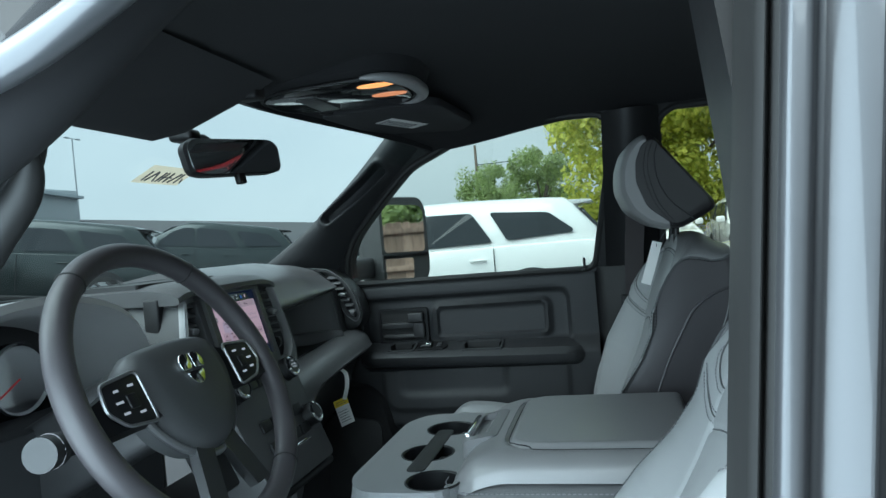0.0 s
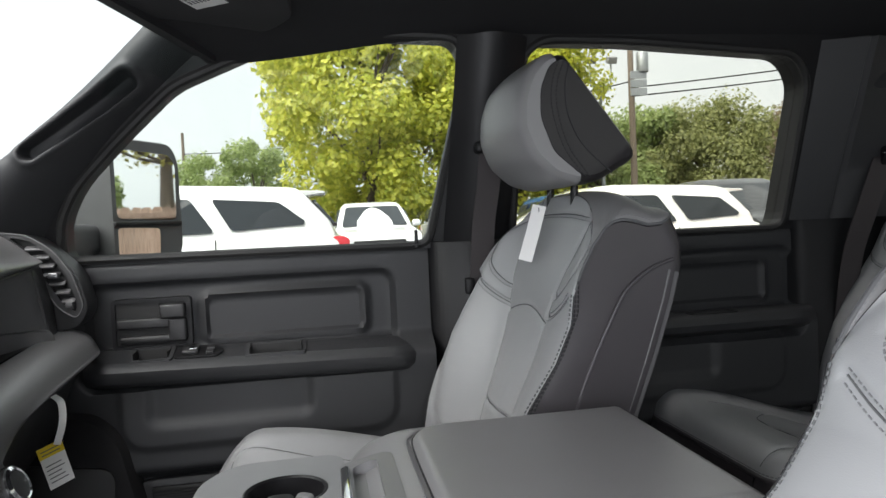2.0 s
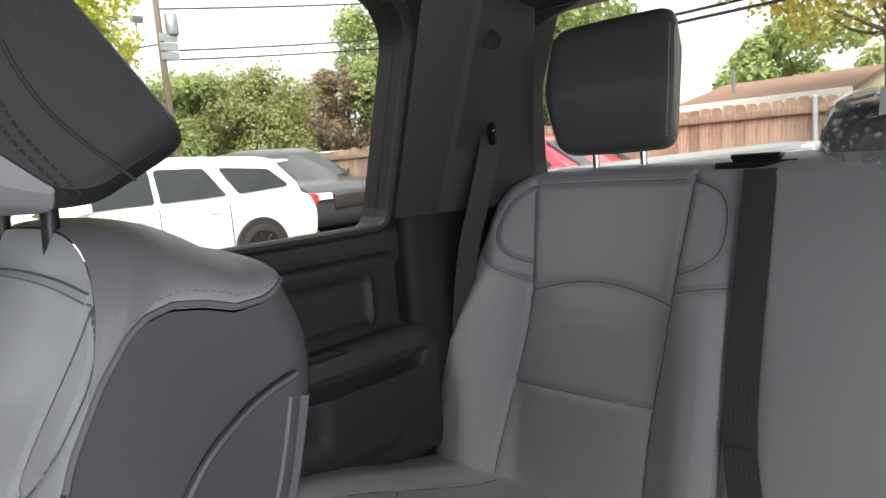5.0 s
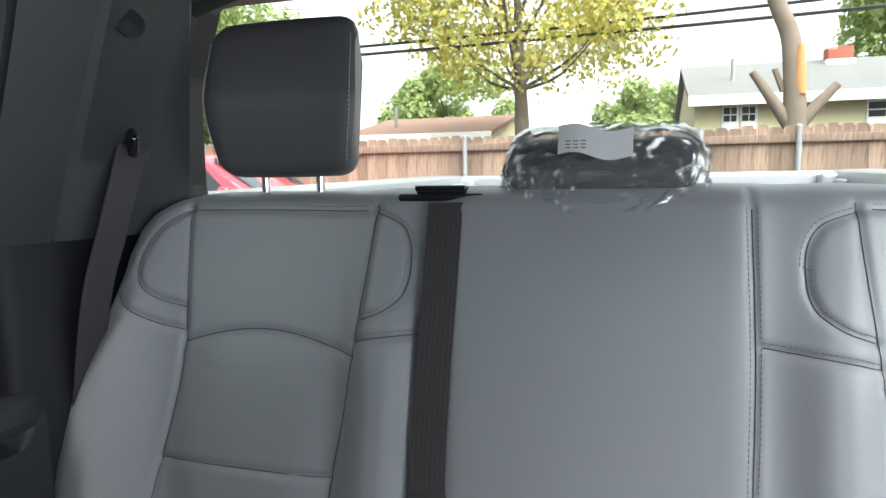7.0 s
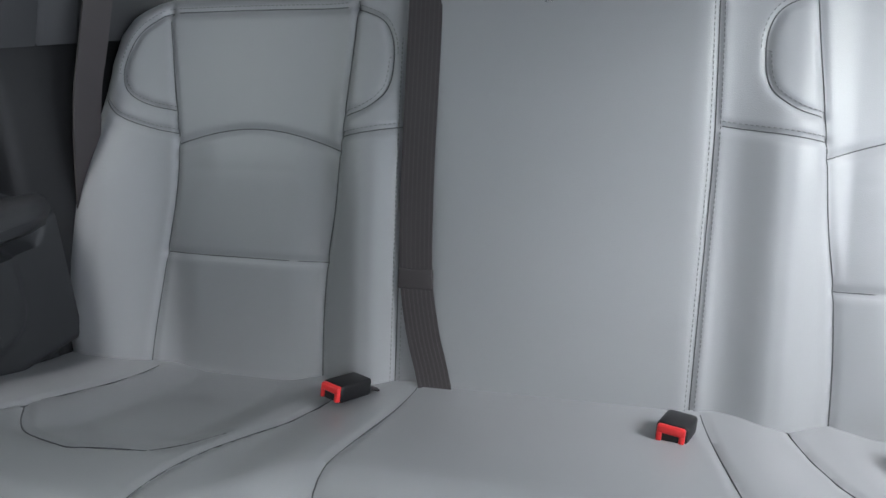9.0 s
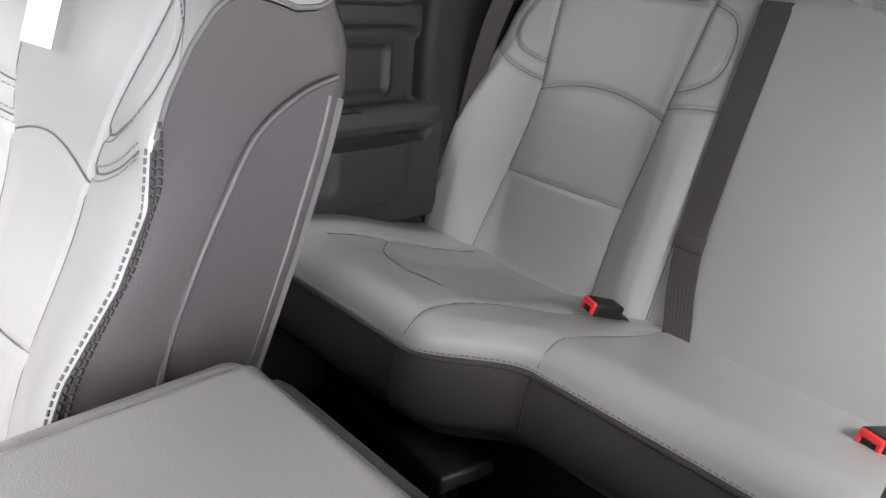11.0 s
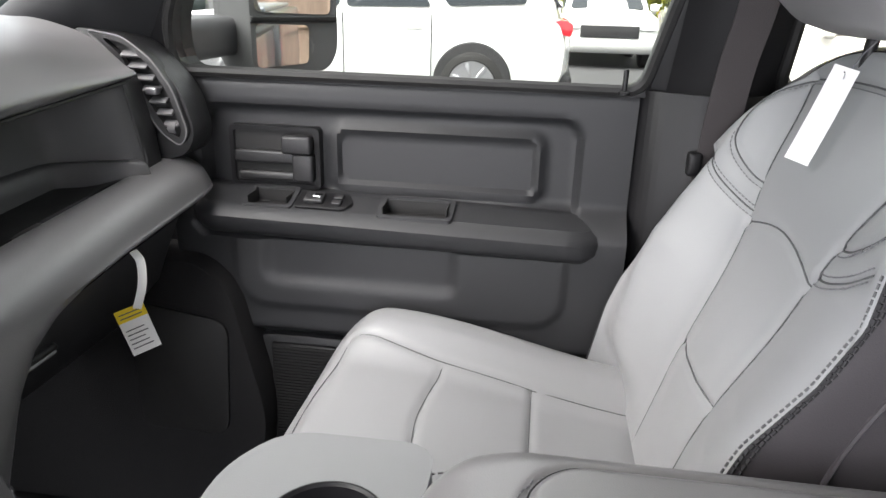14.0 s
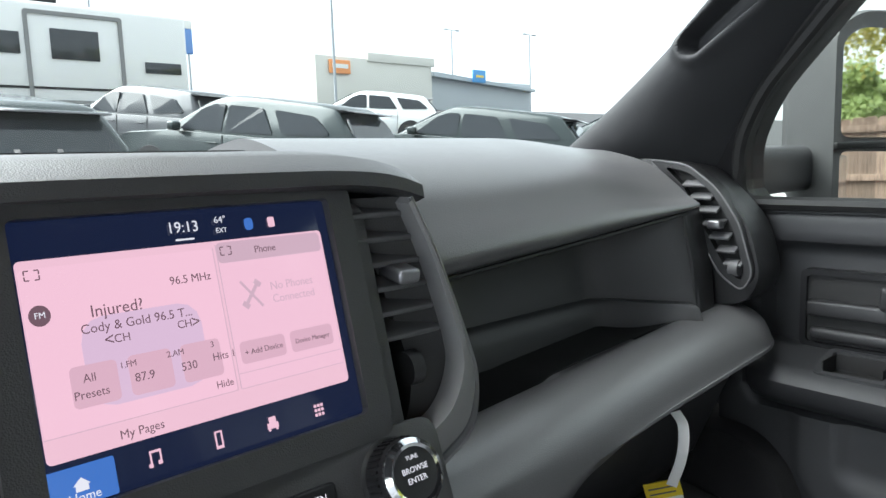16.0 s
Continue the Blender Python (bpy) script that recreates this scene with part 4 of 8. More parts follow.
# rear bench
RB = dict(half=0.792)
R_SEAMS = []
for sg in (1, -1):
    f = lambda line: [(sg * a, b) for a, b in line]
    R_SEAMS += [f([(0.338, -0.05), (0.337, 0.06), (0.330, 0.17), (0.318, 0.25), (0.310, 0.33), (0.302, 0.40), (0.294, 0.47), (0.287, 0.535)]), f([(0.622, -0.05), (0.612, 0.05), (0.594, 0.17), (0.580, 0.26), (0.577, 0.34), (0.583, 0.43), (0.590, 0.545)])]
    R_SEAMS += [f([(0.310 + 0.267 * i / 12, 0.329 + 0.027 * math.sin(math.pi * i / 12) + 0.008 * i / 12) for i in range(13)]), f([(0.331, 0.170), (0.593, 0.173)])]
    R_SEAMS += [f([(0.306, 0.350), (0.262, 0.357), (0.190, 0.368)]), f([(0.300, 0.379), (0.272, 0.388), (0.246, 0.408), (0.236, 0.435), (0.236, 0.478), (0.250, 0.507), (0.287, 0.524)])]
    R_SEAMS += [f([(0.580, 0.353), (0.618, 0.360), (0.665, 0.376), (0.700, 0.402)]), f([(0.583, 0.387), (0.620, 0.394), (0.650, 0.408), (0.664, 0.430), (0.660, 0.462), (0.635, 0.502), (0.592, 0.530)])]
    R_SEAMS += [f([(0.287, 0.527), (0.44, 0.530), (0.592, 0.530)])]
R_SEAMS += [[(-0.170, -0.05), (-0.178, 0.20), (-0.182, 0.36), (-0.178, 0.55)], [(0.222, -0.05), (0.216, 0.55)]]


REAR_HALF = [(-0.05, 0.765), (0.05, 0.79), (0.15, 0.79), (0.21, 0.778), (0.33, 0.750), (0.40, 0.735), (0.46, 0.722), (0.50, 0.706), (0.525, 0.685), (0.55, 0.650), (0.57, 0.600)]


def rear_half(s):
    return along(REAR_HALF, s)


def rear_face(y, s):
    a = abs(y)
    d = 0.0
    d += 0.042 * ease(0.57, 0.69, a) * (1 - 0.75 * ease(0.25, 0.45, s))
    d += 0.030 * ease(0.345, 0.27, a) * ease(0.19, 0.26, a) * (1 - 0.6 * ease(0.3, 0.5, s))
    d += 0.020 * ease(0.25, 0.15, a)
    d += 0.014 * math.sin(math.pi * min(1, max(0, s / 0.30))) * ease(0.61, 0.53, a) * ease(0.31, 0.39, a)
    d += 0.006 * bump1((s - 0.30) / 0.045) * ease(0.57, 0.50, a) * ease(0.32, 0.38, a)
    w = rear_half(s)
    e = max(0.0, (a - (w - 0.07)) / 0.07)
    d -= 0.09 * (1 - math.sqrt(max(0.0, 1 - min(1.0, e) ** 2)))
    up = max(0.0, (s - 0.525) / 0.045)
    d -= 0.07 * (1 - math.sqrt(max(0.0, 1 - min(1.0, up) ** 2)))
    for line in R_SEAMS:
        q = seg_dist(y, s, line) / 0.0055
        if q < 4:
            d -= 0.0042 * bump1(q)
    return d


bench = empty("rear_bench", "grey leatherette rear bench seat with black front skirt", "rear seat", at=(1.3, 0, 0.56))
RP = seat_map(1.438, 0.905, 0.0, radians(14.8))


def rear_back(u, v):
    s = -0.05 + 0.62 * v
    y = (2 * u - 1) * rear_half(s)
    return RP(y, s, rear_face(y, s))


part("backrest_cover", sheet(rear_back, 400, 150), GREY, bench, "grey leatherette backrest with stitched panels")
rings = []
for j in range(21):
    s = -0.05 + 0.62 * j / 20
    w = rear_half(s)
    f = rear_face(w, s)
    rings.append([RP(w, s, f), RP(w - 0.01, s, f - 0.03), RP(w - 0.03, s, -0.12), RP(-w + 0.03, s, -0.12), RP(-w + 0.01, s, f - 0.03), RP(-w, s, f)])
part("backrest_shell", loft(rings, closed=False), BLACKHIDE, bench, "black sides of the backrest")
part("top_roll", sheet(lambda u, v: RP((2 * u - 1) * 0.575, 0.568 + 0.004 * math.sin(math.pi * v), rear_face(0.4, 0.57) - 0.09 * v), 40, 8), GREY, bench, "grey top edge")
for line in R_SEAMS:
    part("seam", tube([RP(p.x, p.y, rear_face(p.x, p.y) + 0.0008) for p in smooth_path([(a, b, 0) for a, b in line], 8) if p.y < 0.545], 0.0008, 5), SEAM, bench)
for k, line in enumerate(R_SEAMS):
    if k % 9 in (4, 5, 6, 7, 8) or k >= 18:
        for off in ((0.006, 0.0),) if k < 18 else ((0.006, 0), (-0.006, 0)):
            pts = smooth_path([(a, b, 0) for a, b in line], 8)
            seq = []
            for i, p in enumerate(pts):
                q = pts[min(i + 1, len(pts) - 1)] - pts[max(i - 1, 0)]
                nrm = Vector((-q.y, q.x, 0)).normalized() * off[0]
                w = p + (nrm if k >= 18 or nrm.y > 0 else -nrm)
                seq.append(RP(w.x, w.y, rear_face(w.x, w.y) + 0.0006))
            part("seam_stitching", stitches(seq, 0.0065, 0.0006, 0.0036), THREAD_D, bench)


def bench_front(y):
    a = abs(y - 0.008)
    return 0.995 + 0.092 * ease(0.34, 0.19, a) + 0.03 * ease(0.70, 0.79, a)


C_SEAMS = []
for sg in (1, -1):
    f = lambda line: [(a, sg * b) for a, b in line]
    C_SEAMS += [f([(1.09, 0.195), (1.20, 0.19), (1.42, 0.185)]), f([(0.995, 0.355), (1.06, 0.352), (1.14, 0.335), (1.25, 0.30), (1.42, 0.285)]), f([(1.20, 0.62), (1.14, 0.56), (1.115, 0.48), (1.135, 0.40), (1.20, 0.345)]), f([(1.42, 0.60), (1.20, 0.62), (1.08, 0.64)])]


def bench_top(u, v):
    y = (2 * u - 1) * 0.79
    x0 = bench_front(y)
    x = x0 + (1.50 - x0) * v
    a = abs(y)
    z = 1.003 - 0.098 * ease(1.04, 1.47, x)
    z += 0.014 * ease(0.58, 0.70, a) + 0.010 * ease(0.30, 0.22, a)
    z -= 0.012 * ease(0.60, 0.52, a) * ease(0.33, 0.40, a) * ease(1.10, 1.18, x)
    f = max(0.0, (x0 + 0.055 - x) / 0.055)
    z -= 0.055 * (1 - math.sqrt(max(0.0, 1 - min(1.0, f) ** 2)))
    e = max(0.0, (a - 0.73) / 0.06)
    z -= 0.05 * (1 - math.sqrt(max(0.0, 1 - min(1.0, e) ** 2)))
    for line in C_SEAMS:
        q = seg_dist(x, y, line) / 0.0045
        if q < 4:
            z -= 0.0035 * bump1(q)
    return (x, y, z)


part("cushion_cover", sheet(bench_top, 260, 80), GREY, bench, "grey leatherette cushion")
for line in C_SEAMS:
    part("seam", tube([Vector(bench_top(0.5 + p.y / 1.58, (p.x - bench_front(p.y)) / (1.50 - bench_front(p.y)))) + Vector((0, 0, 0.0009)) for p in smooth_path([(a, b, 0) for a, b in line], 8)], 0.0008, 5), SEAM, bench)


def bench_skirt(u, v):
    y = (2 * u - 1) * 0.79
    x = bench_front(y)
    return (x + 0.002 + 0.012 * math.sin(math.pi * v) * -1 + 0.045 * ease(0.6, 1.0, v), y, 0.960 - 0.150 * v)


part("cushion_skirt", sheet(bench_skirt, 120, 12), BLACKHIDE, bench, "black leatherette front of the cushion")
part("front_welt", tube([bench_skirt(i / 120, 0.02) for i in range(121)], 0.0045, 8), BLACKHIDE, bench)
part("skirt_stitching", stitches([Vector(bench_skirt(i / 160, 0.0)) + Vector((-0.003, 0, 0.006)) for i in range(161)], 0.008, 0.0011, 0.005), THREAD_D, bench)
part("base", rbox(1.16, 1.60, -0.74, 0.74, 0.56, 0.84, 0.02), PLASTIC2, bench)
for y in (0.20, 0.36, -0.20, -0.36):
    part("skirt_seam", tube([Vector(bench_skirt(0.5 + y / 1.58, v)) + Vector((-0.001, 0, 0)) for v in (0.0, 0.2, 0.4, 0.6, 0.8)], 0.0014, 6), THREAD_B, bench)


def rear_headrest(yc, w, z0, z1, name):
    prof = corner_round([(1.578, z0 + 0.012), (1.568, z0 + 0.10 * (z1 - z0) / 0.215), (1.590, z1 - 0.02), (1.612, z1), (1.655, z1 - 0.006), (1.672, z1 - 0.04), (1.655, z0 + 0.02), (1.635, z0), (1.60, z0)], 0.014, 3)
    cz = (z0 + z1) / 2

    def spot(a, px, pz):
        g = max(0.0, (abs(a) - 0.72) / 0.28)
        sc = 1 - 0.20 * (1 - math.sqrt(max(0, 1 - min(1, g) ** 2)))
        side = (1 - 0.10 * ease(cz, z0, pz) - 0.04 * ease(cz, z1, pz)) * (1 - 0.16 * ease(1.60, 1.67, px))
        return Vector((1.615 + (px - 1.615) * sc, yc + w * a * side, cz + (pz - cz) * (sc - 0.02 * abs(a) ** 2)))

    h = part("headrest", loft([[spot(-1 + k / 16, px, pz) for px, pz in prof] for k in range(33)]), DGREY, bench, name)
    for sg in (-1, 1):
        edge = [spot(sg * 0.945, 1.578 - 0.010 * math.sin(math.pi * i / 20) + 0.014 * ease(10, 20, i), z0 + 0.014 + (z1 - z0 - 0.036) * i / 20) + Vector((-0.0012, sg * 0.001, 0)) for i in range(21)]
        part("edge_stitching", stitches(edge, 0.0062, 0.0012, 0.0042), THREAD_L, h)
    for sg in (1, -1):
        part("post", tube([(1.615, yc + sg * 0.045, z0 - 0.06), (1.615, yc + sg * 0.045, z0 + 0.02)], 0.006, 10), CHROME, h, "chrome headrest post")
        part("collar", join(moved(lathe([(0.0, -0.006), (0.017, -0.006), (0.019, 0.0), (0.015, 0.006), (0.0, 0.008)], 20), Matrix.Translation((1.612, yc + sg * 0.045, z0 - 0.032)))), PLASTIC2 if sg < 0 else GREYTRIM, h)
    return h


rear_headrest(0.440, 0.120, 1.462, 1.690, "dark upright headrest")
rear_headrest(-0.440, 0.120, 1.462, 1.690, "dark upright headrest")
rear_headrest(-0.004, 0.122, 1.424, 1.508, "low dark middle headrest")
bench.location.y = 0.022

# clear plastic bag with a paper label over the middle headrest
BAG = bpy.data.materials.new("clear_plastic_film")
BAG.use_nodes = True
n_, l_ = BAG.node_tree.nodes, BAG.node_tree.links
n_.remove(n_["Principled BSDF"])
tr_, gl_, di_, m1_, m2_, lw_ = (n_.new("ShaderNode" + k) for k in ("BsdfTransparent", "BsdfGlossy", "BsdfDiffuse", "MixShader", "MixShader", "LayerWeight"))
tr_.inputs["Color"].default_value = (0.90, 0.92, 0.92, 1)
gl_.inputs["Roughness"].default_value = 0.14
di_.inputs["Color"].default_value = (0.75, 0.77, 0.78, 1)
lw_.inputs["Blend"].default_value = 0.42
m2_.inputs[0].default_value = 0.06
l_.new(lw_.outputs["Facing"], m1_.inputs[0])
l_.new(tr_.outputs["BSDF"], m1_.inputs[1])
l_.new(gl_.outputs["BSDF"], m1_.inputs[2])
l_.new(m1_.outputs["Shader"], m2_.inputs[1])
l_.new(di_.outputs["BSDF"], m2_.inputs[2])
l_.new(m2_.outputs["Shader"], n_["Material Output"].inputs["Surface"])
bag = empty("plastic_bag", "crumpled clear plastic bag over the middle headrest", "plastic bag", at=(1.61, 0, 1.49))


def film(u, v):
    a = u * math.tau
    z = 1.402 + 0.143 * v
    sx, sy = 0.058 * (1 - 0.55 * v**6), 0.127 * (1 - 0.25 * v**8)
    e = 0.55
    cx_, sx_ = math.cos(a), math.sin(a)
    x = 1.612 + sx * math.copysign(abs(cx_) ** e, cx_)
    y = sy * math.copysign(abs(sx_) ** e, sx_)
    p = Vector((x * 30, y * 22, z * 26))
    k = noise.noise(p) * 0.006 + abs(noise.noise(p * 1.8)) * 0.013 - abs(noise.noise(p * 3.1 + Vector((5, 1, 2)))) * 0.008 - abs(noise.noise(p * 6.1)) * 0.0015
    flare = 0.022 * max(0.0, (0.25 - v) / 0.25) * (1 + noise.noise(Vector((a * 2, 3, 1))))
    return (x - (k + 0.002 + flare) * abs(cx_) * math.copysign(1, -cx_) * -1, y + (k + flare) * sx_, z + noise.noise(p * 1.3) * 0.006 - 0.012 * (v < 0.02) * noise.noise(Vector((a * 5, 0, 0))))


fb = sheet(film, 170, 40)
part("film", fb, BAG, bag, "clear crumpled film", smooth=False).visible_shadow = False
part("film_top", sheet(lambda u, v: (1.575 + 0.075 * v, -0.118 + 0.236 * u, 1.537 + 0.006 * noise.noise(Vector((u * 9, v * 5, 2))) - 0.02 * (2 * abs(u - 0.5)) ** 6), 40, 8), BAG, bag).visible_shadow = False
part("paper_label", sheet(lambda u, v: (1.541 + 0.012 * (1 - v) - 0.004 * math.sin(3 * u), 0.050 - 0.088 * u, 1.541 - 0.034 * v - 0.006 * u + 0.004 * math.sin(7 * u)), 16, 6), WHITE, bag, "white printed paper label")
part("label_print", text_bars([(0.010 + 0.009 * (i % 3), -0.012 - 0.004 * (i // 3), 0.016 + 0.009 * (i % 3), -0.0132 - 0.004 * (i // 3)) for i in range(9)], (1.5375, 0.050, 1.535), (0, -1, 0), (0.2, 0, 1)), INK, bag)
bag.location.y, bag.location.z = 0.014, 1.468

# belts and buckles of the bench
cb = empty("centre_seat_belt", "black middle seat belt lying down the rear backrest", "seat belt", at=(1.55, 0.2, 1.2))
STRAP = [(0.535, 0.189), (0.50, 0.189), (0.42, 0.191), (0.30, 0.194), (0.17, 0.193), (0.09, 0.182), (0.03, 0.166), (-0.03, 0.152)]
strap = smooth_path([RP(y, s, rear_face(y, s) + 0.005 + 0.003 * math.sin(6 * s)) for s, y in STRAP], 6)
part("strap", ribbon(strap, 0.046, 0.0025, (0, 1, 0)), WEB, cb, "woven dark webbing")
part("weave_texture", join(*[ribbon([p + Vector((-0.0014, 0.0062 * k, 0)) for p in strap], 0.0016, 0.0006, (0, 1, 0)) for k in (-3, -2, -1, 0, 1, 2, 3)]), mat("webbing_light_rows", (0.062, 0.055, 0.056), 0.75, grain=0.6, grain_scale=700), cb)
part("latch_stop", join(*[moved(rbox(-0.003, 0.003, -0.0245, 0.0245, -0.014, 0.014, 0.002), Matrix.Translation(RP(0.193, 0.157, rear_face(0.193, 0.157) + 0.008)) @ Matrix.Rotation(radians(14.8), 4, "Y"))]), WEB, cb, "folded strap loop")
part("belt_guide", join(rbox(1.565, 1.625, 0.140, 0.258, 1.428, 1.438, 0.004), rbox(1.566, 1.60, 0.165, 0.232, 1.436, 1.447, 0.004), tube(rounded(1.57, 1.60, 0.168, 0.23, 0.008) and [(1.566, 0.165, 1.445), (1.566, 0.232, 1.445)], 0.004, 8)), PLASTIC2, cb, "black slotted guide")

cb.location.y += 0.022

for sg in (1, -1):
    rb = empty("rear_outer_belt", "black outer rear seat belt coming from the pillar slot", "seat belt", group="outer rear belts", at=(1.55, sg * 0.72, 1.3))
    pts = smooth_path([(1.560, sg * 0.690, 1.520), (1.535, sg * 0.682, 1.49), (1.50, sg * 0.690, 1.39), (1.48, sg * 0.712, 1.28), (1.49, sg * 0.765, 1.05), (1.47, sg * 0.77, 0.92)], 6)
    part("strap", ribbon(pts, 0.048, 0.003, (0.92, -sg * 0.15, 0.1)), WEB, rb)
    part("slot_bezel", moved(rbox(-0.008, 0.008, -0.036, 0.036, -0.018, 0.018, 0.007), Matrix.Translation((1.553, sg * 0.692, 1.526)) @ Matrix.Rotation(radians(-sg * 42), 4, "Z") @ Matrix.Rotation(radians(sg * 28), 4, "X")), GLOSS, rb, "black slotted outlet")
    part("knob", moved(lathe([(0, -0.01), (0.016, -0.01), (0.018, 0), (0.012, 0.01), (0, 0.012)], 16), Matrix.Translation((1.560, sg * 0.716, 1.546)) @ Matrix.Rotation(radians(-70), 4, "Y")), GLOSS, rb)
    hk = moved(lathe([(0, 0), (0.020, 0.0), (0.021, 0.003), (0.0, 0.005)], 20), Matrix.Translation((1.505, sg * 0.640, 1.676)) @ Matrix.Rotation(radians(sg * 70), 4, "X") @ Matrix.Rotation(radians(-30), 4, "Y"))
    thing("coat_hook", hk, PLASTIC, "flat dark coat hook cover on the rear pillar", "coat hook", group="coat hooks")


def buckle(x, y, rot, z=0.940, tilt=14):
    b = empty("belt_buckle", "black seat belt buckle with a red release button", "buckle", group="rear belt buckles", at=(x, y, z))
    m = Matrix.Translation((x, y, z)) @ Matrix.Rotation(radians(rot), 4, "Z") @ Matrix.Rotation(radians(tilt), 4, "Y") @ Matrix.Scale(0.86, 4)
    part("body", moved(rbox(-0.034, 0.032, -0.0205, 0.0205, -0.016, 0.011, 0.005), m), PLASTIC2, b)
    part("release_button", moved(join(rbox(-0.040, -0.029, -0.018, 0.018, -0.002, 0.0095, 0.003), rbox(-0.040, -0.030, -0.018, -0.011, -0.014, 0.0, 0.002), rbox(-0.040, -0.030, 0.011, 0.018, -0.014, 0.0, 0.002)), m), RED, b, "red release button")
    part("tongue_slot", moved(rbox(-0.0365, -0.033, -0.012, 0.012, -0.014, -0.002, 0.001), m), RUBBER, b)
    part("strap", moved(ribbon([(0.028, 0, -0.004), (0.05, 0, -0.012), (0.08, 0, -0.035)], 0.03, 0.004, (0, 1, 0)), m), WEB, b)


buckle(1.352, 0.282, -24, 0.950)
buckle(1.345, -0.128, -18, 0.946)
buckle(1.345, -0.39, -14, 0.946)

# things lying under the bench
fw = empty("plastic_wrap", "crumpled clear plastic wrap under the rear bench", "plastic wrap", at=(1.10, 0.22, 0.60))
part("film", sheet(lambda u, v: (1.06 + 0.10 * v + 0.02 * noise.noise(Vector((u * 6, v * 5, 1))), 0.13 + 0.16 * u, 0.60 + 0.13 * math.sin(math.pi * u) * (1 - v * 0.4) + 0.035 * noise.noise(Vector((u * 9, v * 7, 4)))), 40, 24), BAG, fw, "clear crumpled film").visible_shadow = False
jt = empty("tool_tray", "black moulded tool tray under the rear bench", "tool tray", at=(1.12, 0.45, 0.58))
part("tray", moved(rbox(-0.05, 0.05, -0.15, 0.15, 0.0, 0.03, 0.008), Matrix.Translation((1.12, 0.45, 0.70)) @ Matrix.Rotation(radians(-12), 4, "Z") @ Matrix.Rotation(radians(-6), 4, "X")), PLASTIC, jt)
part("clip", moved(rbox(-0.02, 0.02, -0.03, 0.03, 0.03, 0.04, 0.004), Matrix.Translation((1.10, 0.36, 0.70))), RUBBER, jt)
part("stand", rbox(1.10, 1.14, 0.36, 0.52, 0.56, 0.71, 0.01), PLASTIC2, jt)


# ---- middle console between the front seats ----
con = empty("centre_console", "grey folding centre armrest with cup holder tray", "console", at=(0.4, 0, 0.56))


def arm_top(u, v):
    x, y = 0.292 + 0.375 * v, -0.198 + 0.396 * u
    w = 1 - 0.06 * ease(0.12, 0.0, v)
    z = 1.128 + 0.018 * ease(0.0, 0.25, v)
    d = rr(x, y, 0.378, 0.74, -0.157, 0.157, 0.05)
    z += 0.006 * ease(0.006, -0.012, d) - 0.005 * bump1(d / 0.004)
    e = max(0.0, (abs(y) - 0.150) / 0.048)
    z -= 0.040 * (1 - math.sqrt(max(0, 1 - min(1, e) ** 2)))
    f = max(0.0, (0.345 - x) / 0.053)
    z -= 0.045 * (1 - math.sqrt(max(0, 1 - min(1, f) ** 2)))
    g = max(0.0, (x - 0.652) / 0.015)
    z -= 0.012 * (1 - math.sqrt(max(0, 1 - min(1, g) ** 2)))
    return (x, y * w, z)


part("armrest_pad", sheet(arm_top, 110, 110), mat("armrest_dark_hide", (0.185, 0.183, 0.186), 0.36, spec=0.9, grain=0.14, grain_scale=700, mottle=0.08, mottle_scale=9, voronoi=True), con, "dark grey grained armrest pad with a stitched edge")
pad_edge = [(0.664, 0.157), (0.45, 0.157), (0.415, 0.152), (0.390, 0.135), (0.379, 0.105), (0.377, 0.0), (0.379, -0.105), (0.390, -0.135), (0.415, -0.152), (0.45, -0.157), (0.664, -0.157)]
part("pad_seam", tube([Vector(arm_top((y + 0.198) / 0.396, (x - 0.292) / 0.375)) + Vector((0, 0, 0.0006)) for x, y, _ in smooth_path([(x, y, 0) for x, y in pad_edge], 6)], 0.0011, 5), THREAD_B, con)
part("pad_stitching", stitches([Vector(arm_top((y + 0.198) / 0.396, (x - 0.007 - 0.292) / 0.375)) + Vector((0, 0, 0.0006)) for x, y, _ in smooth_path([(x, y, 0) for x, y in pad_edge[3:8]], 8)], 0.0065, 0.0008, 0.004), THREAD_D, con)
rows = []
for z, g in ((1.100, -0.014), (1.085, 0.0), (1.05, 0.004), (1.035, 0.002), (1.03, -0.01)):
    rows.append([(x, y, z) for x, y in rounded(0.288 - g, 0.668 + g * 0.5, -0.198 - g, 0.198 + g, 0.045)])
part("armrest_shell", loft(rows), mat("armrest_side_hide", (0.085, 0.085, 0.087), 0.4, grain=0.5, grain_scale=600, voronoi=True), con, "dark armrest sides")
part("welt_stitching", stitches([(x, y, 1.094) for x, y in [(0.62, 0.206), (0.33, 0.206), (0.295, 0.192), (0.281, 0.156), (0.280, 0.0), (0.281, -0.156), (0.295, -0.192), (0.33, -0.206), (0.62, -0.206)]], 0.0075, 0.0010, 0.0045), THREAD_D, con)
part("armrest_hinge", rbox(0.62, 0.70, -0.17, 0.17, 0.80, 1.125, 0.02), BLACKHIDE, con)
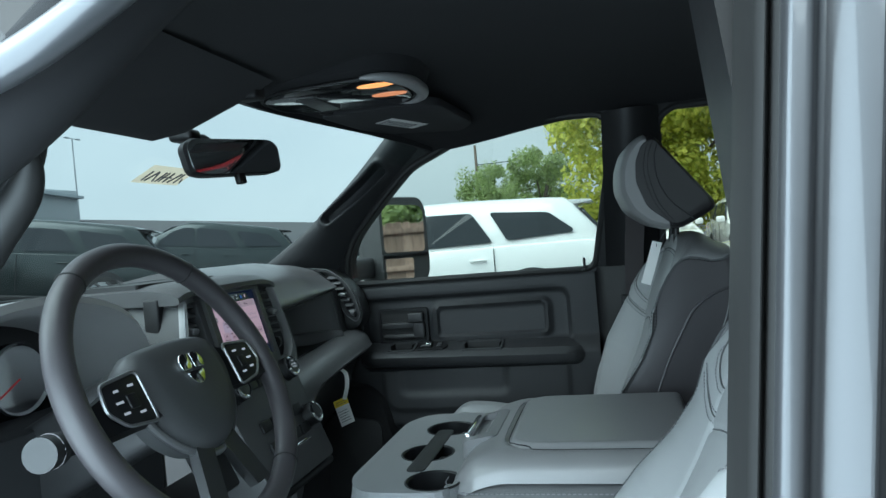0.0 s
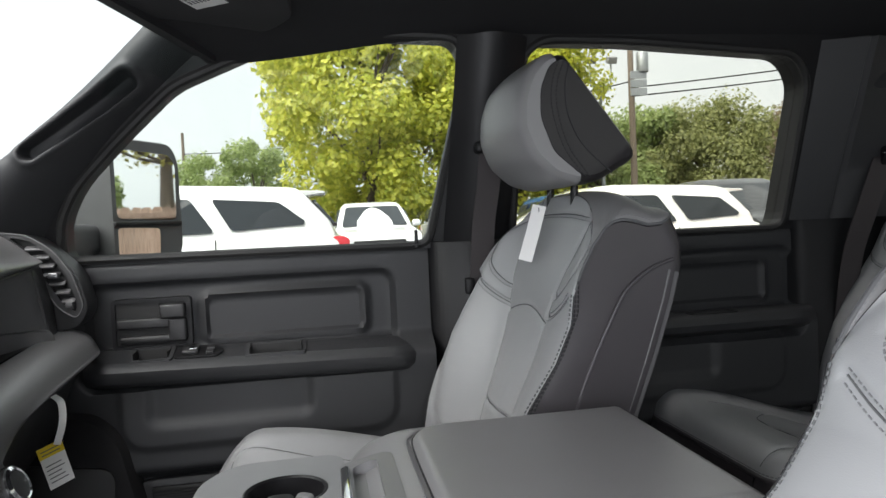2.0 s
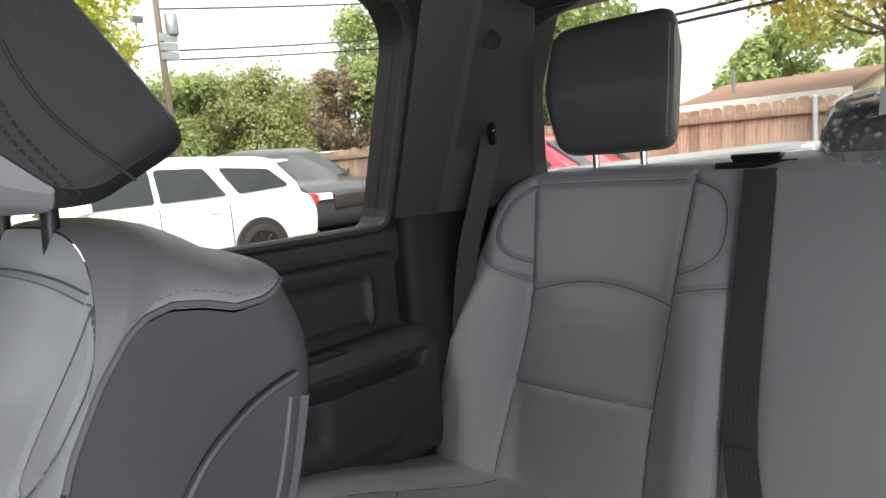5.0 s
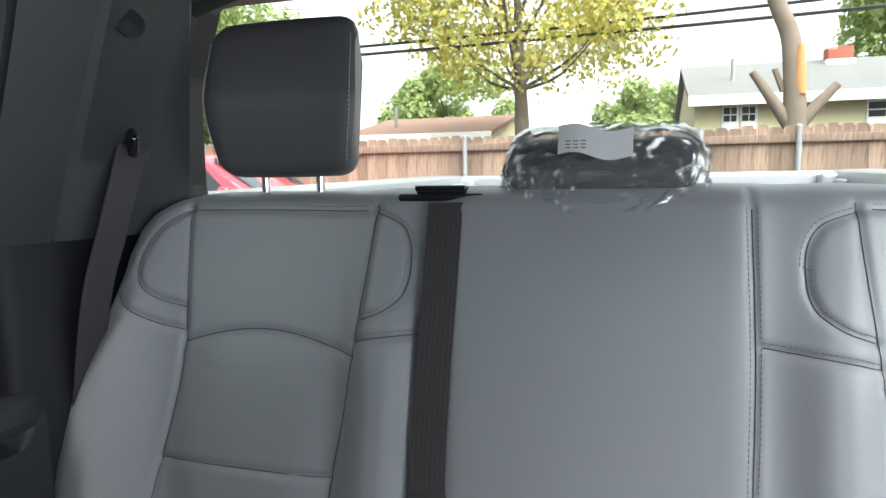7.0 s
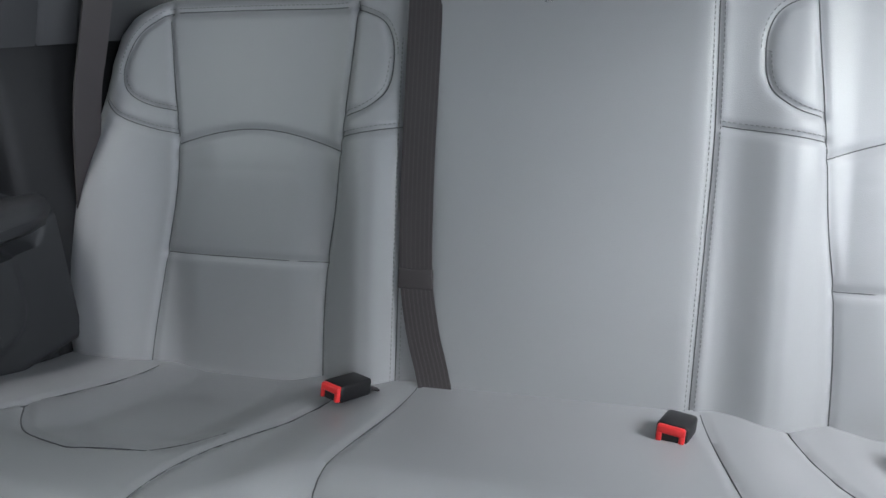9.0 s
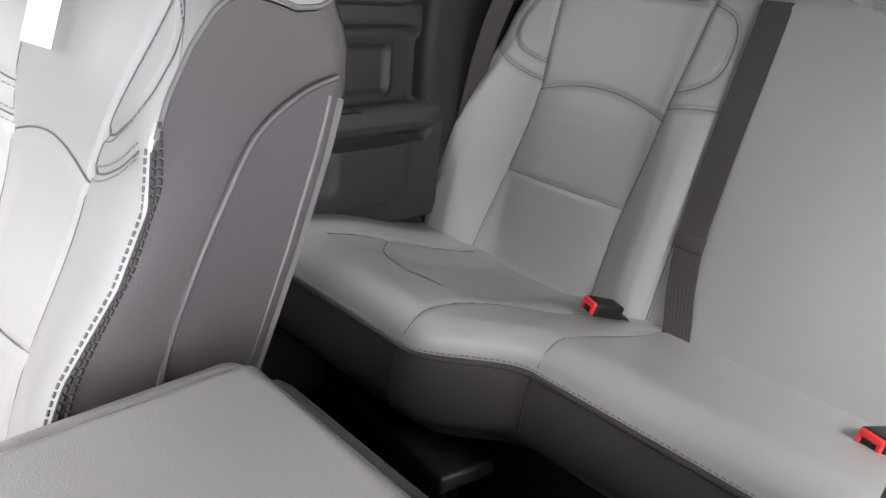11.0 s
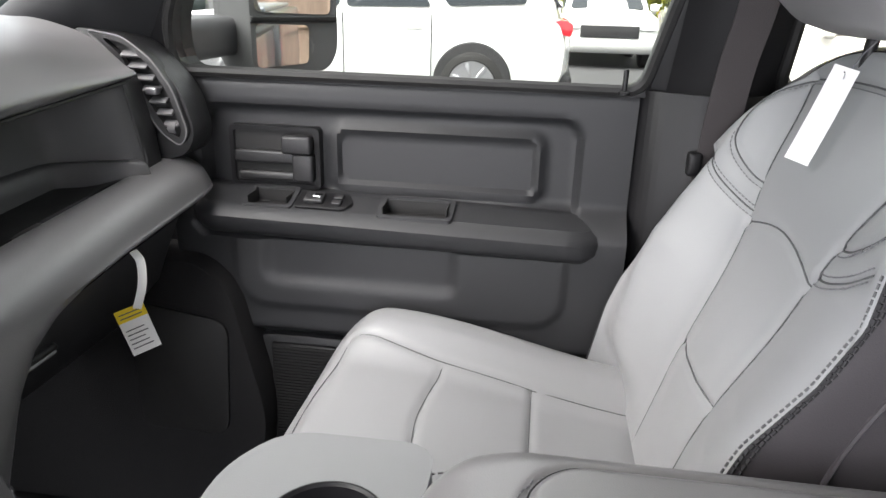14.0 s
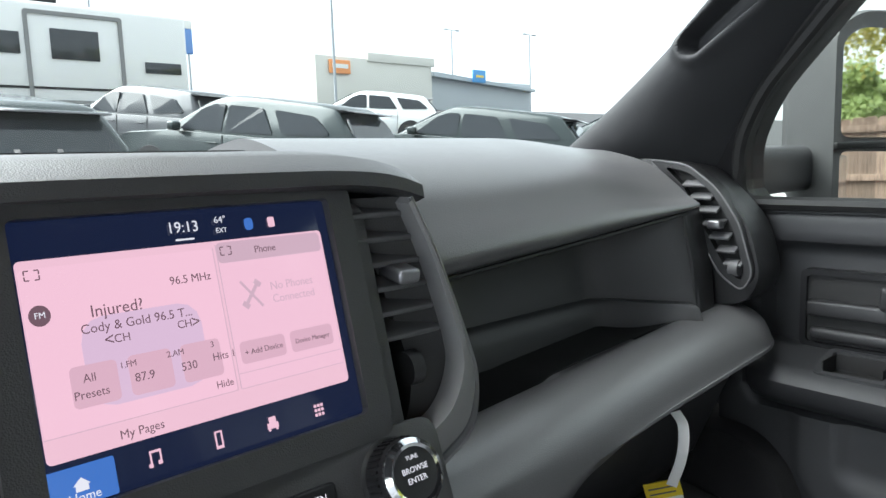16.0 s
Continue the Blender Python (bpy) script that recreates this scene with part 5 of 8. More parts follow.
# latch
LATCHGREY = mat("latch_grey", (0.16, 0.16, 0.163), 0.42, grain=0.15, grain_scale=900)
part("latch_bezel", frame_ring(rounded(0.292, 0.353, -0.078, 0.094, 0.012), rounded(0.306, 0.334, -0.056, 0.072, 0.008), lambda p, k: (p[0], p[1], 1.128 + 0.010 * ease(0.29, 0.335, p[0]) + 0.004 - 0.03 * k)), LATCHGREY, con, "grey latch surround")
part("latch_well", rbox(0.300, 0.340, -0.062, 0.078, 1.100, 1.127, 0.004), LATCHGREY, con)
part("latch", moved(rbox(-0.003, 0.007, -0.060, 0.060, -0.020, 0.012, 0.003), Matrix.Translation((0.299, 0.008, 1.127)) @ Matrix.Rotation(radians(-22), 4, "Y")), CHROME, con, "bright latch lever")
# cup holder tray
HOLES = [(0.230, 0.112, 0.047), (0.222, -0.038, 0.046), (0.266, -0.172, 0.044)]
tray_out = corner_round([(0.125, -0.165), (0.16, -0.222), (0.30, -0.225), (0.30, 0.225), (0.16, 0.222), (0.125, 0.165)], 0.035)
circles = [[(cx + r * math.cos(-k * math.tau / 36), cy + r * math.sin(-k * math.tau / 36)) for k in range(36)] for cx, cy, r in HOLES]
part("cup_tray", plate(tray_out, circles, lambda p, k: (p[0], p[1], 1.102 - 0.045 * k)), GREYTRIM, con, "light grey moulded cup holder tray", smooth=False)
for cx, cy, r in HOLES:
    cup = part("cup_holder", moved(lathe([(r + 0.0015, 0.000), (r + 0.0015, 0.0028), (r - 0.0005, 0.0032), (r - 0.003, 0.001), (r - 0.005, -0.075), (r - 0.012, -0.08), (0.0, -0.08)], 36, False), Matrix.Translation((cx, cy, 1.100))), PLASTIC2, con, "black round cup holder")
    for k in range(3):
        a = radians(60 + 120 * k)
        part("spring_tab", moved(rbox(-0.012, 0.012, -0.009, 0.009, -0.03, 0.005, 0.006), Matrix.Translation((cx + (r - 0.006) * math.cos(a), cy + (r - 0.006) * math.sin(a), 1.078)) @ Matrix.Rotation(a + radians(90), 4, "Z")), RUBBER if k else GREYTRIM, cup)
part("connecting_slot", prism(rounded(0.208, 0.240, -0.135, 0.10, 0.012), "z", 1.1005, 1.1035, 0.001), RUBBER, con)
part("tray_side", loft([[(x, y, z) for x, y in corner_round([(0.125 - g, -0.165 - g), (0.16 - g, -0.222 - g), (0.30, -0.225 - g), (0.30, 0.225 + g), (0.16 - g, 0.222 + g), (0.125 - g, 0.165 + g)], 0.035)] for z, g in ((1.094, 0.0), (1.07, 0.004), (1.02, 0.002), (1.00, -0.01))], caps=False), GREYTRIM, con)
part("base", rbox(0.16, 0.66, -0.20, 0.20, 0.556, 1.035, 0.03), PLASTIC, con, "black console body")

con.location.y, con.location.z = 0.027, 0.571

# ---- dashboard ----
dash = empty("dashboard", "black soft-skinned dashboard of a pickup truck", "dashboard", at=(-0.4, 0, 0.9))


def dash_shift(y):
    return 0.10 * max(0.0, -y - 0.40)


def band(profile, y0, y1, n=24, r=0.0, rise=(0.0, 1.0, 1.0)):
    rows = []
    for i in range(n + 1):
        y = y0 + (y1 - y0) * i / n
        e = min(i, n - i) / n * 12
        k = 1 - 0.06 * (max(0.0, 1 - e) ** 2) * (r > 0)
        cx = sum(p[0] for p in profile) / len(profile)
        cz = sum(p[1] for p in profile) / len(profile)
        rows.append([(cx + (x - cx) * k + dash_shift(y), y, cz + (z - cz) * k + rise[0] * (y - 0.42) * min(1.0, max(0.0, (rise[1] - z) / rise[2]))) for x, z in profile])
    return loft(rows)


def lid_lip(y):
    return 1.342 + 0.072 * (y - 0.25)


def upper_ring(y):
    """Profile of the upper glove box lid: top, rounded face, lip and underside."""
    c, l = 1.466 - 0.016 * ease(0.46, 0.68, y), lid_lip(y)
    m = c - 0.054 - l
    face = smooth_path([(-0.42, 0, c - 0.004), (-0.365, 0, c), (-0.315, 0, c - 0.009), (-0.272, 0, c - 0.024), (-0.241, 0, c - 0.046), (-0.222, 0, l + 0.66 * m), (-0.210, 0, l + 0.36 * m), (-0.206, 0, l + 0.14 * m), (-0.212, 0, l), (-0.228, 0, l - 0.005)], 4)
    return [(-0.90, y, 1.33), (-0.90, y, 1.385), (-0.64, y, 1.428)] + [(p.x, y, p.z) for p in face] + [(-0.31, y, l - 0.002), (-0.36, y, l)]


part("upper_pad", loft([upper_ring(0.150 + 0.520 * i / 30) for i in range(31)]), SOFT, dash, "grained upper glove box lid")
part("lid_gap", tube([(-0.214, 0.16 + 0.495 * i / 20, lid_lip(0.16 + 0.495 * i / 20) - 0.004) for i in range(21)], 0.0022, 6), RUBBER, dash, "dark gap under the lid")
part("top_pad", sheet(lambda u, v: (-0.92 + 0.44 * v + dash_shift(-0.74 + 1.48 * u) * v, -0.74 + 1.48 * u, 1.372 + 0.060 * ease(0, 0.95, v) - 0.004), 40, 16), SOFT, dash)


def shelf_line(u):
    """Plan line of the back of the open shelf, curving forward at its outer end."""
    y = 0.165 + 0.495 * u
    return -0.325 + 0.115 * ease(0.82, 1.0, u) ** 1.5, y


part("shelf_back", sheet(lambda u, v: (shelf_line(u)[0] + 0.012 * (1 - v) - 0.010 * v, shelf_line(u)[1], 1.250 + (lid_lip(shelf_line(u)[1]) - 1.250) * v), 60, 10), STACK, dash)
part("shelf_step", loft([[(shelf_line(u)[0] + a, shelf_line(u)[1] - 0.02 * ease(0.8, 1, u) * (a > 0), z) for a, z in ((-0.01, 1.212), (-0.01, 1.258), (0.014, 1.258), (0.022, 1.252), (0.027, 1.236), (0.029, 1.212))] for u in [i / 60 for i in range(61)]]), STACK, dash, "stepped edge of the shelf")
part("shelf_floor", sheet(lambda u, v: (-0.33 + 0.112 * v, 0.15 + 0.56 * u, 1.206 + 0.035 * u - 0.010 * math.sin(math.pi * v) - 0.05 * v * ease(0.42, 0.24, 0.15 + 0.56 * u)), 30, 8), RUBBER, dash, "open shelf with a rubber mat")
part("shelf_end", prism(corner_round([(-0.34, 1.19), (-0.195, 1.20), (-0.205, 1.300), (-0.222, 1.375), (-0.34, 1.40)], 0.012, 3), "y", 0.654, 0.70, 0.004), PLASTIC, dash)
ROLL_LOW = [(0.20, 0.93), (0.225, 0.955), (0.25, 1.010), (0.28, 1.075), (0.315, 1.115), (0.36, 1.138), (0.42, 1.152), (0.50, 1.161), (0.745, 1.180)]
rows = []
for i in range(57):
    y = 0.185 + 0.01 * i
    c, low = 1.184 + 0.075 * (y - 0.5), along(ROLL_LOW, y)
    k = 1 - 0.10 * max(0.0, (y - 0.70) / 0.045) ** 2
    line = smooth_path([(-0.228, 0, c + 0.012), (-0.222, 0, c + 0.034), (-0.205, 0, c + 0.046), (-0.175, 0, c + 0.042), (-0.150, 0, c + 0.026), (-0.136, 0, c - 0.004), (-0.138, 0, low + 0.022), (-0.152, 0, low + 0.004), (-0.19, 0, low - 0.006), (-0.30, 0, low - 0.008), (-0.31, 0, c - 0.01)], 3, closed=True)
    rows.append([(-0.22 + (p.x + 0.22) * k, y, c + (p.z - c) * k) for p in line])
part("lower_pad", loft(rows), SOFT, dash, "padded lower dash roll that widens downwards beside the stack")
part("glove_box_door", loft([[(x, y, z) for x, z in ((-0.30, along(ROLL_LOW, y) + 0.01), (-0.160, along(ROLL_LOW, y) - 0.004), (-0.168, along(ROLL_LOW, y) - 0.020), (-0.205, 1.065), (-0.262, 1.000), (-0.292, 0.968), (-0.31, 0.957), (-0.40, 0.957))] for y in [0.315 + 0.345 * i / 20 for i in range(21)]]), PLASTIC, dash, "black lower glove box lid")
part("glove_latch", moved(rbox(-0.005, 0.006, -0.040, 0.040, -0.013, 0.013, 0.004), Matrix.Translation((-0.196, 0.362, 1.078)) @ Matrix.Rotation(radians(40), 4, "Y")), PLASTIC2, dash, "black latch bar")
part("latch_lip", moved(rbox(0.004, 0.009, -0.034, 0.034, 0.004, 0.010, 0.002), Matrix.Translation((-0.196, 0.362, 1.078)) @ Matrix.Rotation(radians(40), 4, "Y")), SATINGREY, dash, "bright edge of the latch")
part("end_cap", prism(corner_round([(-0.92, 1.34), (-0.32, 1.438), (-0.235, 1.424), (-0.165, 1.355), (-0.148, 1.285), (-0.165, 1.252), (-0.30, 1.22), (-0.92, 1.20)], 0.03), "y", 0.712, 0.775, 0.012), PLASTIC, dash)
part("air_bag_mark", text_bars([(0, 0, 0.010, 0.0018), (0.012, 0, 0.02, 0.0018), (0, 0.003, 0.008, 0.0044), (0.011, 0.003, 0.019, 0.0044)], (-0.228, 0.60, 1.385), (0.08, 1, 0.02), (-0.35, 0, 0.93)), INK, dash)
for s in (1, -1):
    part("kick_panel", prism(corner_round([(-0.60, 0.56), (-0.10, 0.56), (-0.06, 0.80), (-0.11, 1.03), (-0.16, 1.08), (-0.60, 1.10)], 0.04), "y", s * 0.70, s * 0.79, 0.015), CARPET, dash)
part("speaker_mesh", prism(corner_round([(-0.29, 0.76), (-0.13, 0.76), (-0.115, 0.98), (-0.29, 1.005)], 0.03), "y", 0.694, 0.702, 0.002), RUBBER, dash)


# end vent on the passenger side
V_OUT = [(-0.300, 1.434), (-0.243, 1.426), (-0.202, 1.396), (-0.173, 1.353), (-0.155, 1.291), (-0.168, 1.268), (-0.197, 1.287), (-0.230, 1.341), (-0.263, 1.403)]
V_IN = [(-0.276, 1.424), (-0.240, 1.416), (-0.208, 1.389), (-0.182, 1.349), (-0.165, 1.293), (-0.170, 1.281), (-0.189, 1.295), (-0.219, 1.345), (-0.249, 1.400)]
vent = part("side_vent", frame_ring(corner_round(V_OUT, 0.014), corner_round(V_IN, 0.009), lambda p, k: (p[0] + 0.004 * (1 - k), 0.696 + 0.03 * k, p[1])), PLASTIC, dash, "oval end air vent")
part("vent_trim", tube([(p[0] + 0.004, 0.696, p[1]) for p in corner_round(V_OUT, 0.014)], 0.0014, 6, closed=True), VENT, vent)
# added black plate, standing for the dark void behind the slats
part("vent_shade_plate", prism(corner_round(V_IN, 0.009), "y", 0.7100, 0.7115), RUBBER, vent, smooth=False)
for i in range(7):
    z = 1.402 - 0.0165 * i
    xa = -0.248 + 0.0093 * i
    xb = -0.222 + 0.0080 * i
    part("slat", moved(rbox(xa - 0.002, xb + 0.004, -0.008, 0.006, -0.0020, 0.0020, 0.0012), Matrix.Translation((0.004, 0.7035, z)) @ Matrix.Rotation(radians(28), 4, "X")), VENT, vent)
part("vent_tab", rbox(-0.208, -0.190, 0.688, 0.702, 1.345, 1.356, 0.003), SATIN, vent)
part("vent_wheel", moved(lathe([(0, -0.006), (0.010, -0.006), (0.010, 0.006), (0, 0.006)], 18), Matrix.Translation((-0.176, 0.703, 1.296)) @ Matrix.Rotation(radians(90), 4, "Y")), VENT, vent)

# ---- centre stack with touch screen ----
stack = empty("centre_stack", "black centre stack with a touch screen and knobs", "centre stack", at=(-0.15, 0.01, 1.2))
SC = Matrix.Translation((-0.132, 0.0155, 1.352)) @ Matrix.Rotation(radians(2), 4, "Z") @ Matrix.Rotation(radians(-14.5), 4, "Y") @ Matrix.Diagonal((1, 0.93, 1, 1))  # screen face: local y across, z up, x towards the cabin
part("housing", moved(prism(corner_round([(-0.128, -0.165), (-0.128, 0.066), (0.128, 0.066), (0.128, -0.165)], 0.012), "x", -0.16, -0.004, 0.006), SC), STACK, stack)
bez = part("screen_bezel", moved(frame_ring(rounded(-0.112, 0.112, -0.085, 0.078, 0.010), rounded(-0.094, 0.094, -0.068, 0.068, 0.004), lambda p, k: (0.004 - 0.02 * k, p[0], p[1])), SC), STACK, stack, "black screen frame")
scr = part("screen", moved(rbox(-0.008, -0.002, -0.094, 0.094, -0.068, 0.068, 0.001), SC), glow("screen_dark_blue", (0.006, 0.010, 0.03), 0.35), stack, "lit touch screen with pink panels")
PINK = glow("screen_pink", (0.80, 0.48, 0.55), 0.30)
PINK2 = glow("screen_pink_button", (0.66, 0.39, 0.46), 0.30)
PINK3 = glow("screen_pink_header", (0.58, 0.38, 0.44), 0.30)
LILAC = glow("screen_lilac_tile", (0.66, 0.45, 0.57), 0.30)
BLUE = glow("screen_blue", (0.05, 0.14, 0.42), 0.34)
SCRINK = glow("screen_ink", (0.16, 0.09, 0.11), 0.30)
# glows on the screen, and in the marks of knobs, gauges, wheel and stalk
GLOWWHITE = glow("glowing_white", (0.75, 0.72, 0.75), 0.30)


def on_screen(name, y0, y1, z0, z1, material, lift=0.0, r=0.0025):
    return part(name, moved(prism(rounded(y0, y1, z0, z1, r, 3), "x", -0.002 + lift, -0.0014 + lift), SC), material, scr, smooth=False)


on_screen("panel", -0.092, 0.087, -0.046, 0.049, PINK)
on_screen("panel_left", -0.091, 0.0105, -0.034, 0.045, glow("screen_pink_light", (0.84, 0.50, 0.58), 0.30), 0.0003)
on_screen("panel_right", 0.0125, 0.085, -0.034, 0.048, glow("screen_pink_light_b", (0.82, 0.49, 0.57), 0.30), 0.0003)
on_screen("panel_header", 0.0128, 0.0848, 0.036, 0.0478, PINK3, 0.0006)
on_screen("tile", -0.068, -0.004, -0.026, 0.018, LILAC, 0.0005, 0.012)
for k in range(3):
    on_screen("preset_button", -0.078 + 0.0285 * k + 0.002, -0.053 + 0.0285 * k, -0.024, -0.004, PINK2, 0.0008)
on_screen("device_button", 0.016, 0.046, -0.0215, -0.009, PINK2, 0.0006)
on_screen("device_button", 0.050, 0.081, -0.0215, -0.009, PINK2, 0.0006)
on_screen("home_button", -0.094, -0.062, -0.067, -0.049, BLUE, 0.0004, 0.001)


def words(text, y, z, size, material, name="caption", align="CENTER"):
    m = SC @ Matrix.Translation((-0.0002, y, z)) @ Matrix(((0, 0, 1, 0), (1, 0, 0, 0), (0, 1, 0, 0), (0, 0, 0, 1)))
    return part(name, lettering(text, size, m, 0.0001, align), material, scr, smooth=False)


for t, y, z, s, m in (("19:13", -0.005, 0.0580, 0.0085, GLOWWHITE), ("64\u00b0", 0.018, 0.0605, 0.0055, GLOWWHITE), ("EXT", 0.018, 0.0545, 0.004, GLOWWHITE),
                      ("Phone", 0.044, 0.0415, 0.0058, SCRINK), ("96.5 MHz", -0.006, 0.030, 0.0062, SCRINK), ("Injured?", -0.048, 0.0205, 0.0085, SCRINK),
                      ("Cody & Gold 96.5 T...", -0.038, 0.0125, 0.0066, SCRINK), ("CH", -0.014, 0.0065, 0.006, SCRINK), ("CH", -0.048, 0.0055, 0.006, SCRINK),
                      ("1.FM", -0.0475, -0.008, 0.0045, SCRINK), ("87.9", -0.040, -0.0155, 0.0062, SCRINK), ("2.AM", -0.022, -0.0075, 0.0045, SCRINK), ("530", -0.0155, -0.0155, 0.0062, SCRINK),
                      ("Hits 1", 0.0055, -0.0140, 0.0058, SCRINK), ("All", -0.067, -0.0105, 0.0058, SCRINK), ("Presets", -0.067, -0.018, 0.0058, SCRINK),
                      ("Hide", 0.003, -0.029, 0.0055, SCRINK), ("My Pages", -0.046, -0.041, 0.0062, SCRINK), ("No Phones", 0.058, 0.019, 0.0068, PINK3),
                      ("Connected", 0.058, 0.0115, 0.0068, PINK3), ("+ Add Device", 0.031, -0.0155, 0.0045, SCRINK), ("Device Manager", 0.0655, -0.0155, 0.0039, SCRINK), ("Home", -0.078, -0.0635, 0.006, GLOWWHITE), ("<", -0.0545, 0.0055, 0.009, SCRINK), (">", -0.0075, 0.0065, 0.009, SCRINK), ("3", -0.0005, -0.007, 0.0045, SCRINK), ("FM", -0.0845, 0.0225, 0.0042, GLOWWHITE)):
    words(t, y, z, s, m)
for a_, w_, h_ in ((38, 0.0016, 0.020), (-40, 0.0022, 0.016)):
    m_ = SC @ Matrix.Translation((-0.0008, 0.030, 0.0165)) @ Matrix.Rotation(radians(a_), 4, "X")
    part("call_icon", moved(rbox(-0.0002, 0.0002, -w_ / 2, w_ / 2, -h_ / 2, h_ / 2, 0.0001), m_), PINK3, scr, smooth=False)
    if a_ < 0:
        for e_ in (-1, 1):
            part("call_icon", moved(rbox(-0.0002, 0.0002, -0.0024, 0.0024, e_ * 0.0075 - 0.0015, e_ * 0.0075 + 0.0015, 0.0001), m_), PINK3, scr, smooth=False)
home_ = [(-0.0785, -0.0545), (-0.0745, -0.0580), (-0.0755, -0.0580), (-0.0755, -0.0608), (-0.0815, -0.0608), (-0.0815, -0.0580), (-0.0825, -0.0580)]
part("home_icon", moved(prism(home_, "x", -0.0012, -0.0006), SC), GLOWWHITE, scr, smooth=False)
part("station_badge", moved(prism([(-0.0845 + 0.005 * math.cos(k * math.tau / 20), 0.0225 + 0.005 * math.sin(k * math.tau / 20)) for k in range(20)], "x", -0.0012, -0.0006), SC), SCRINK, scr, smooth=False)
for y0, y1, z0, z1 in ((-0.0455, -0.0435, -0.0605, -0.0585), (-0.0445, -0.0437, -0.060, -0.053), (-0.0405, -0.0385, -0.0598, -0.0578), (-0.0393, -0.0385, -0.0595, -0.0525), (-0.0445, -0.0385, -0.0535, -0.0523), (-0.0082, -0.0074, -0.0615, -0.0525), (-0.0046, -0.0038, -0.0615, -0.0525), (-0.0082, -0.0038, -0.0532, -0.0524), (-0.0082, -0.0038, -0.0617, -0.0602), (0.0245, 0.0315, -0.0600, -0.0568), (0.0258, 0.0302, -0.0568, -0.0535), (0.0250, 0.0262, -0.0612, -0.0600), (0.0298, 0.0310, -0.0612, -0.0600)):
    on_screen("menu_icon", y0, y1, z0, z1, PINK, 0.0004, 0.0003)
for i in range(9):
    on_screen("grid_dot", 0.0575 + 0.0024 * (i % 3), 0.0591 + 0.0024 * (i % 3), -0.0612 + 0.0026 * (i // 3), -0.0595 + 0.0026 * (i // 3), PINK, 0.0004, 0.0004)
for sx, sz in ((-0.0885, 0.0395), (0.0150, 0.0405)):
    for a_, b_ in ((0, 0), (1, 0), (0, 1), (1, 1)):
        on_screen("expand_corner", sx + 0.0045 * a_, sx + 0.0022 + 0.0045 * a_, sz + 0.0046 * b_ - 0.0003, sz + 0.0046 * b_ + 0.0003, SCRINK, 0.0009, 0.0002)
        on_screen("expand_corner", sx + 0.0067 * a_ - 0.0003, sx + 0.0067 * a_ + 0.0003, sz + 0.0026 * b_, sz + 0.0020 + 0.0026 * b_, SCRINK, 0.0009, 0.0002)
for line in ((-0.092, 0.0105, -0.0345, -0.0341), (0.0125, 0.085, -0.0345, -0.0341), (0.0102, 0.0106, -0.034, 0.045), (0.0123, 0.0127, -0.034, 0.047), (0.0125, 0.085, -0.0262, -0.0258)):
    on_screen("panel_line", *line, PINK3, 0.0007, 0.0001)
on_screen("bell_icon", 0.050, 0.0545, 0.054, 0.060, PINK, 0.0004, 0.001)
on_screen("status_icon", 0.034, 0.0395, 0.0535, 0.0605, BLUE, 0.0004, 0.002)
on_screen("grip_line", -0.010, 0.001, 0.0512, 0.0521, GLOWWHITE, 0.0004, 0.0003)

# hood over the screen, storage bin behind it
hood = []
for i in range(25):
    y = -0.160 + 0.335 * i / 24
    e = (2 * abs(i / 24 - 0.5)) ** 6
    hood.append([(-0.44, y, 1.430), (-0.40, y, 1.448 - 0.008 * e), (-0.20, y, 1.450 - 0.010 * e), (-0.158, y, 1.446 - 0.014 * e), (-0.142, y, 1.436 - 0.012 * e), (-0.140, y, 1.427 - 0.012 * e), (-0.148, y, 1.424 - 0.012 * e), (-0.30, y, 1.415)])
part("hood", loft(hood), STACK, stack, "black hood above the screen")
part("bin_rim", frame_ring(corner_round([(-0.40, -0.15), (-0.225, -0.15), (-0.225, 0.085), (-0.33, 0.145), (-0.40, 0.145)], 0.01), corner_round([(-0.375, -0.13), (-0.245, -0.13), (-0.245, 0.075), (-0.335, 0.115), (-0.375, 0.115)], 0.008), lambda p, k: (p[0], p[1], 1.4515 - 0.012 * k)), PLASTIC, stack)
part("bin_floor", prism(corner_round([(-0.375, -0.13), (-0.245, -0.13), (-0.245, 0.075), (-0.335, 0.115), (-0.375, 0.115)], 0.008), "z", 1.4495, 1.4506), RUBBER, stack, smooth=False)
for k in range(3):
    part("letter_bar", lettering("I", 0.026, Matrix.Translation((-0.385, -0.052 + 0.03 * k, 1.452)) @ Matrix.Rotation(radians(90), 4, "Z") @ Matrix.Rotation(radians(35), 4, "X") @ Matrix.Diagonal((1.5, 1, 1, 1)), 0.002), PLASTIC, stack)
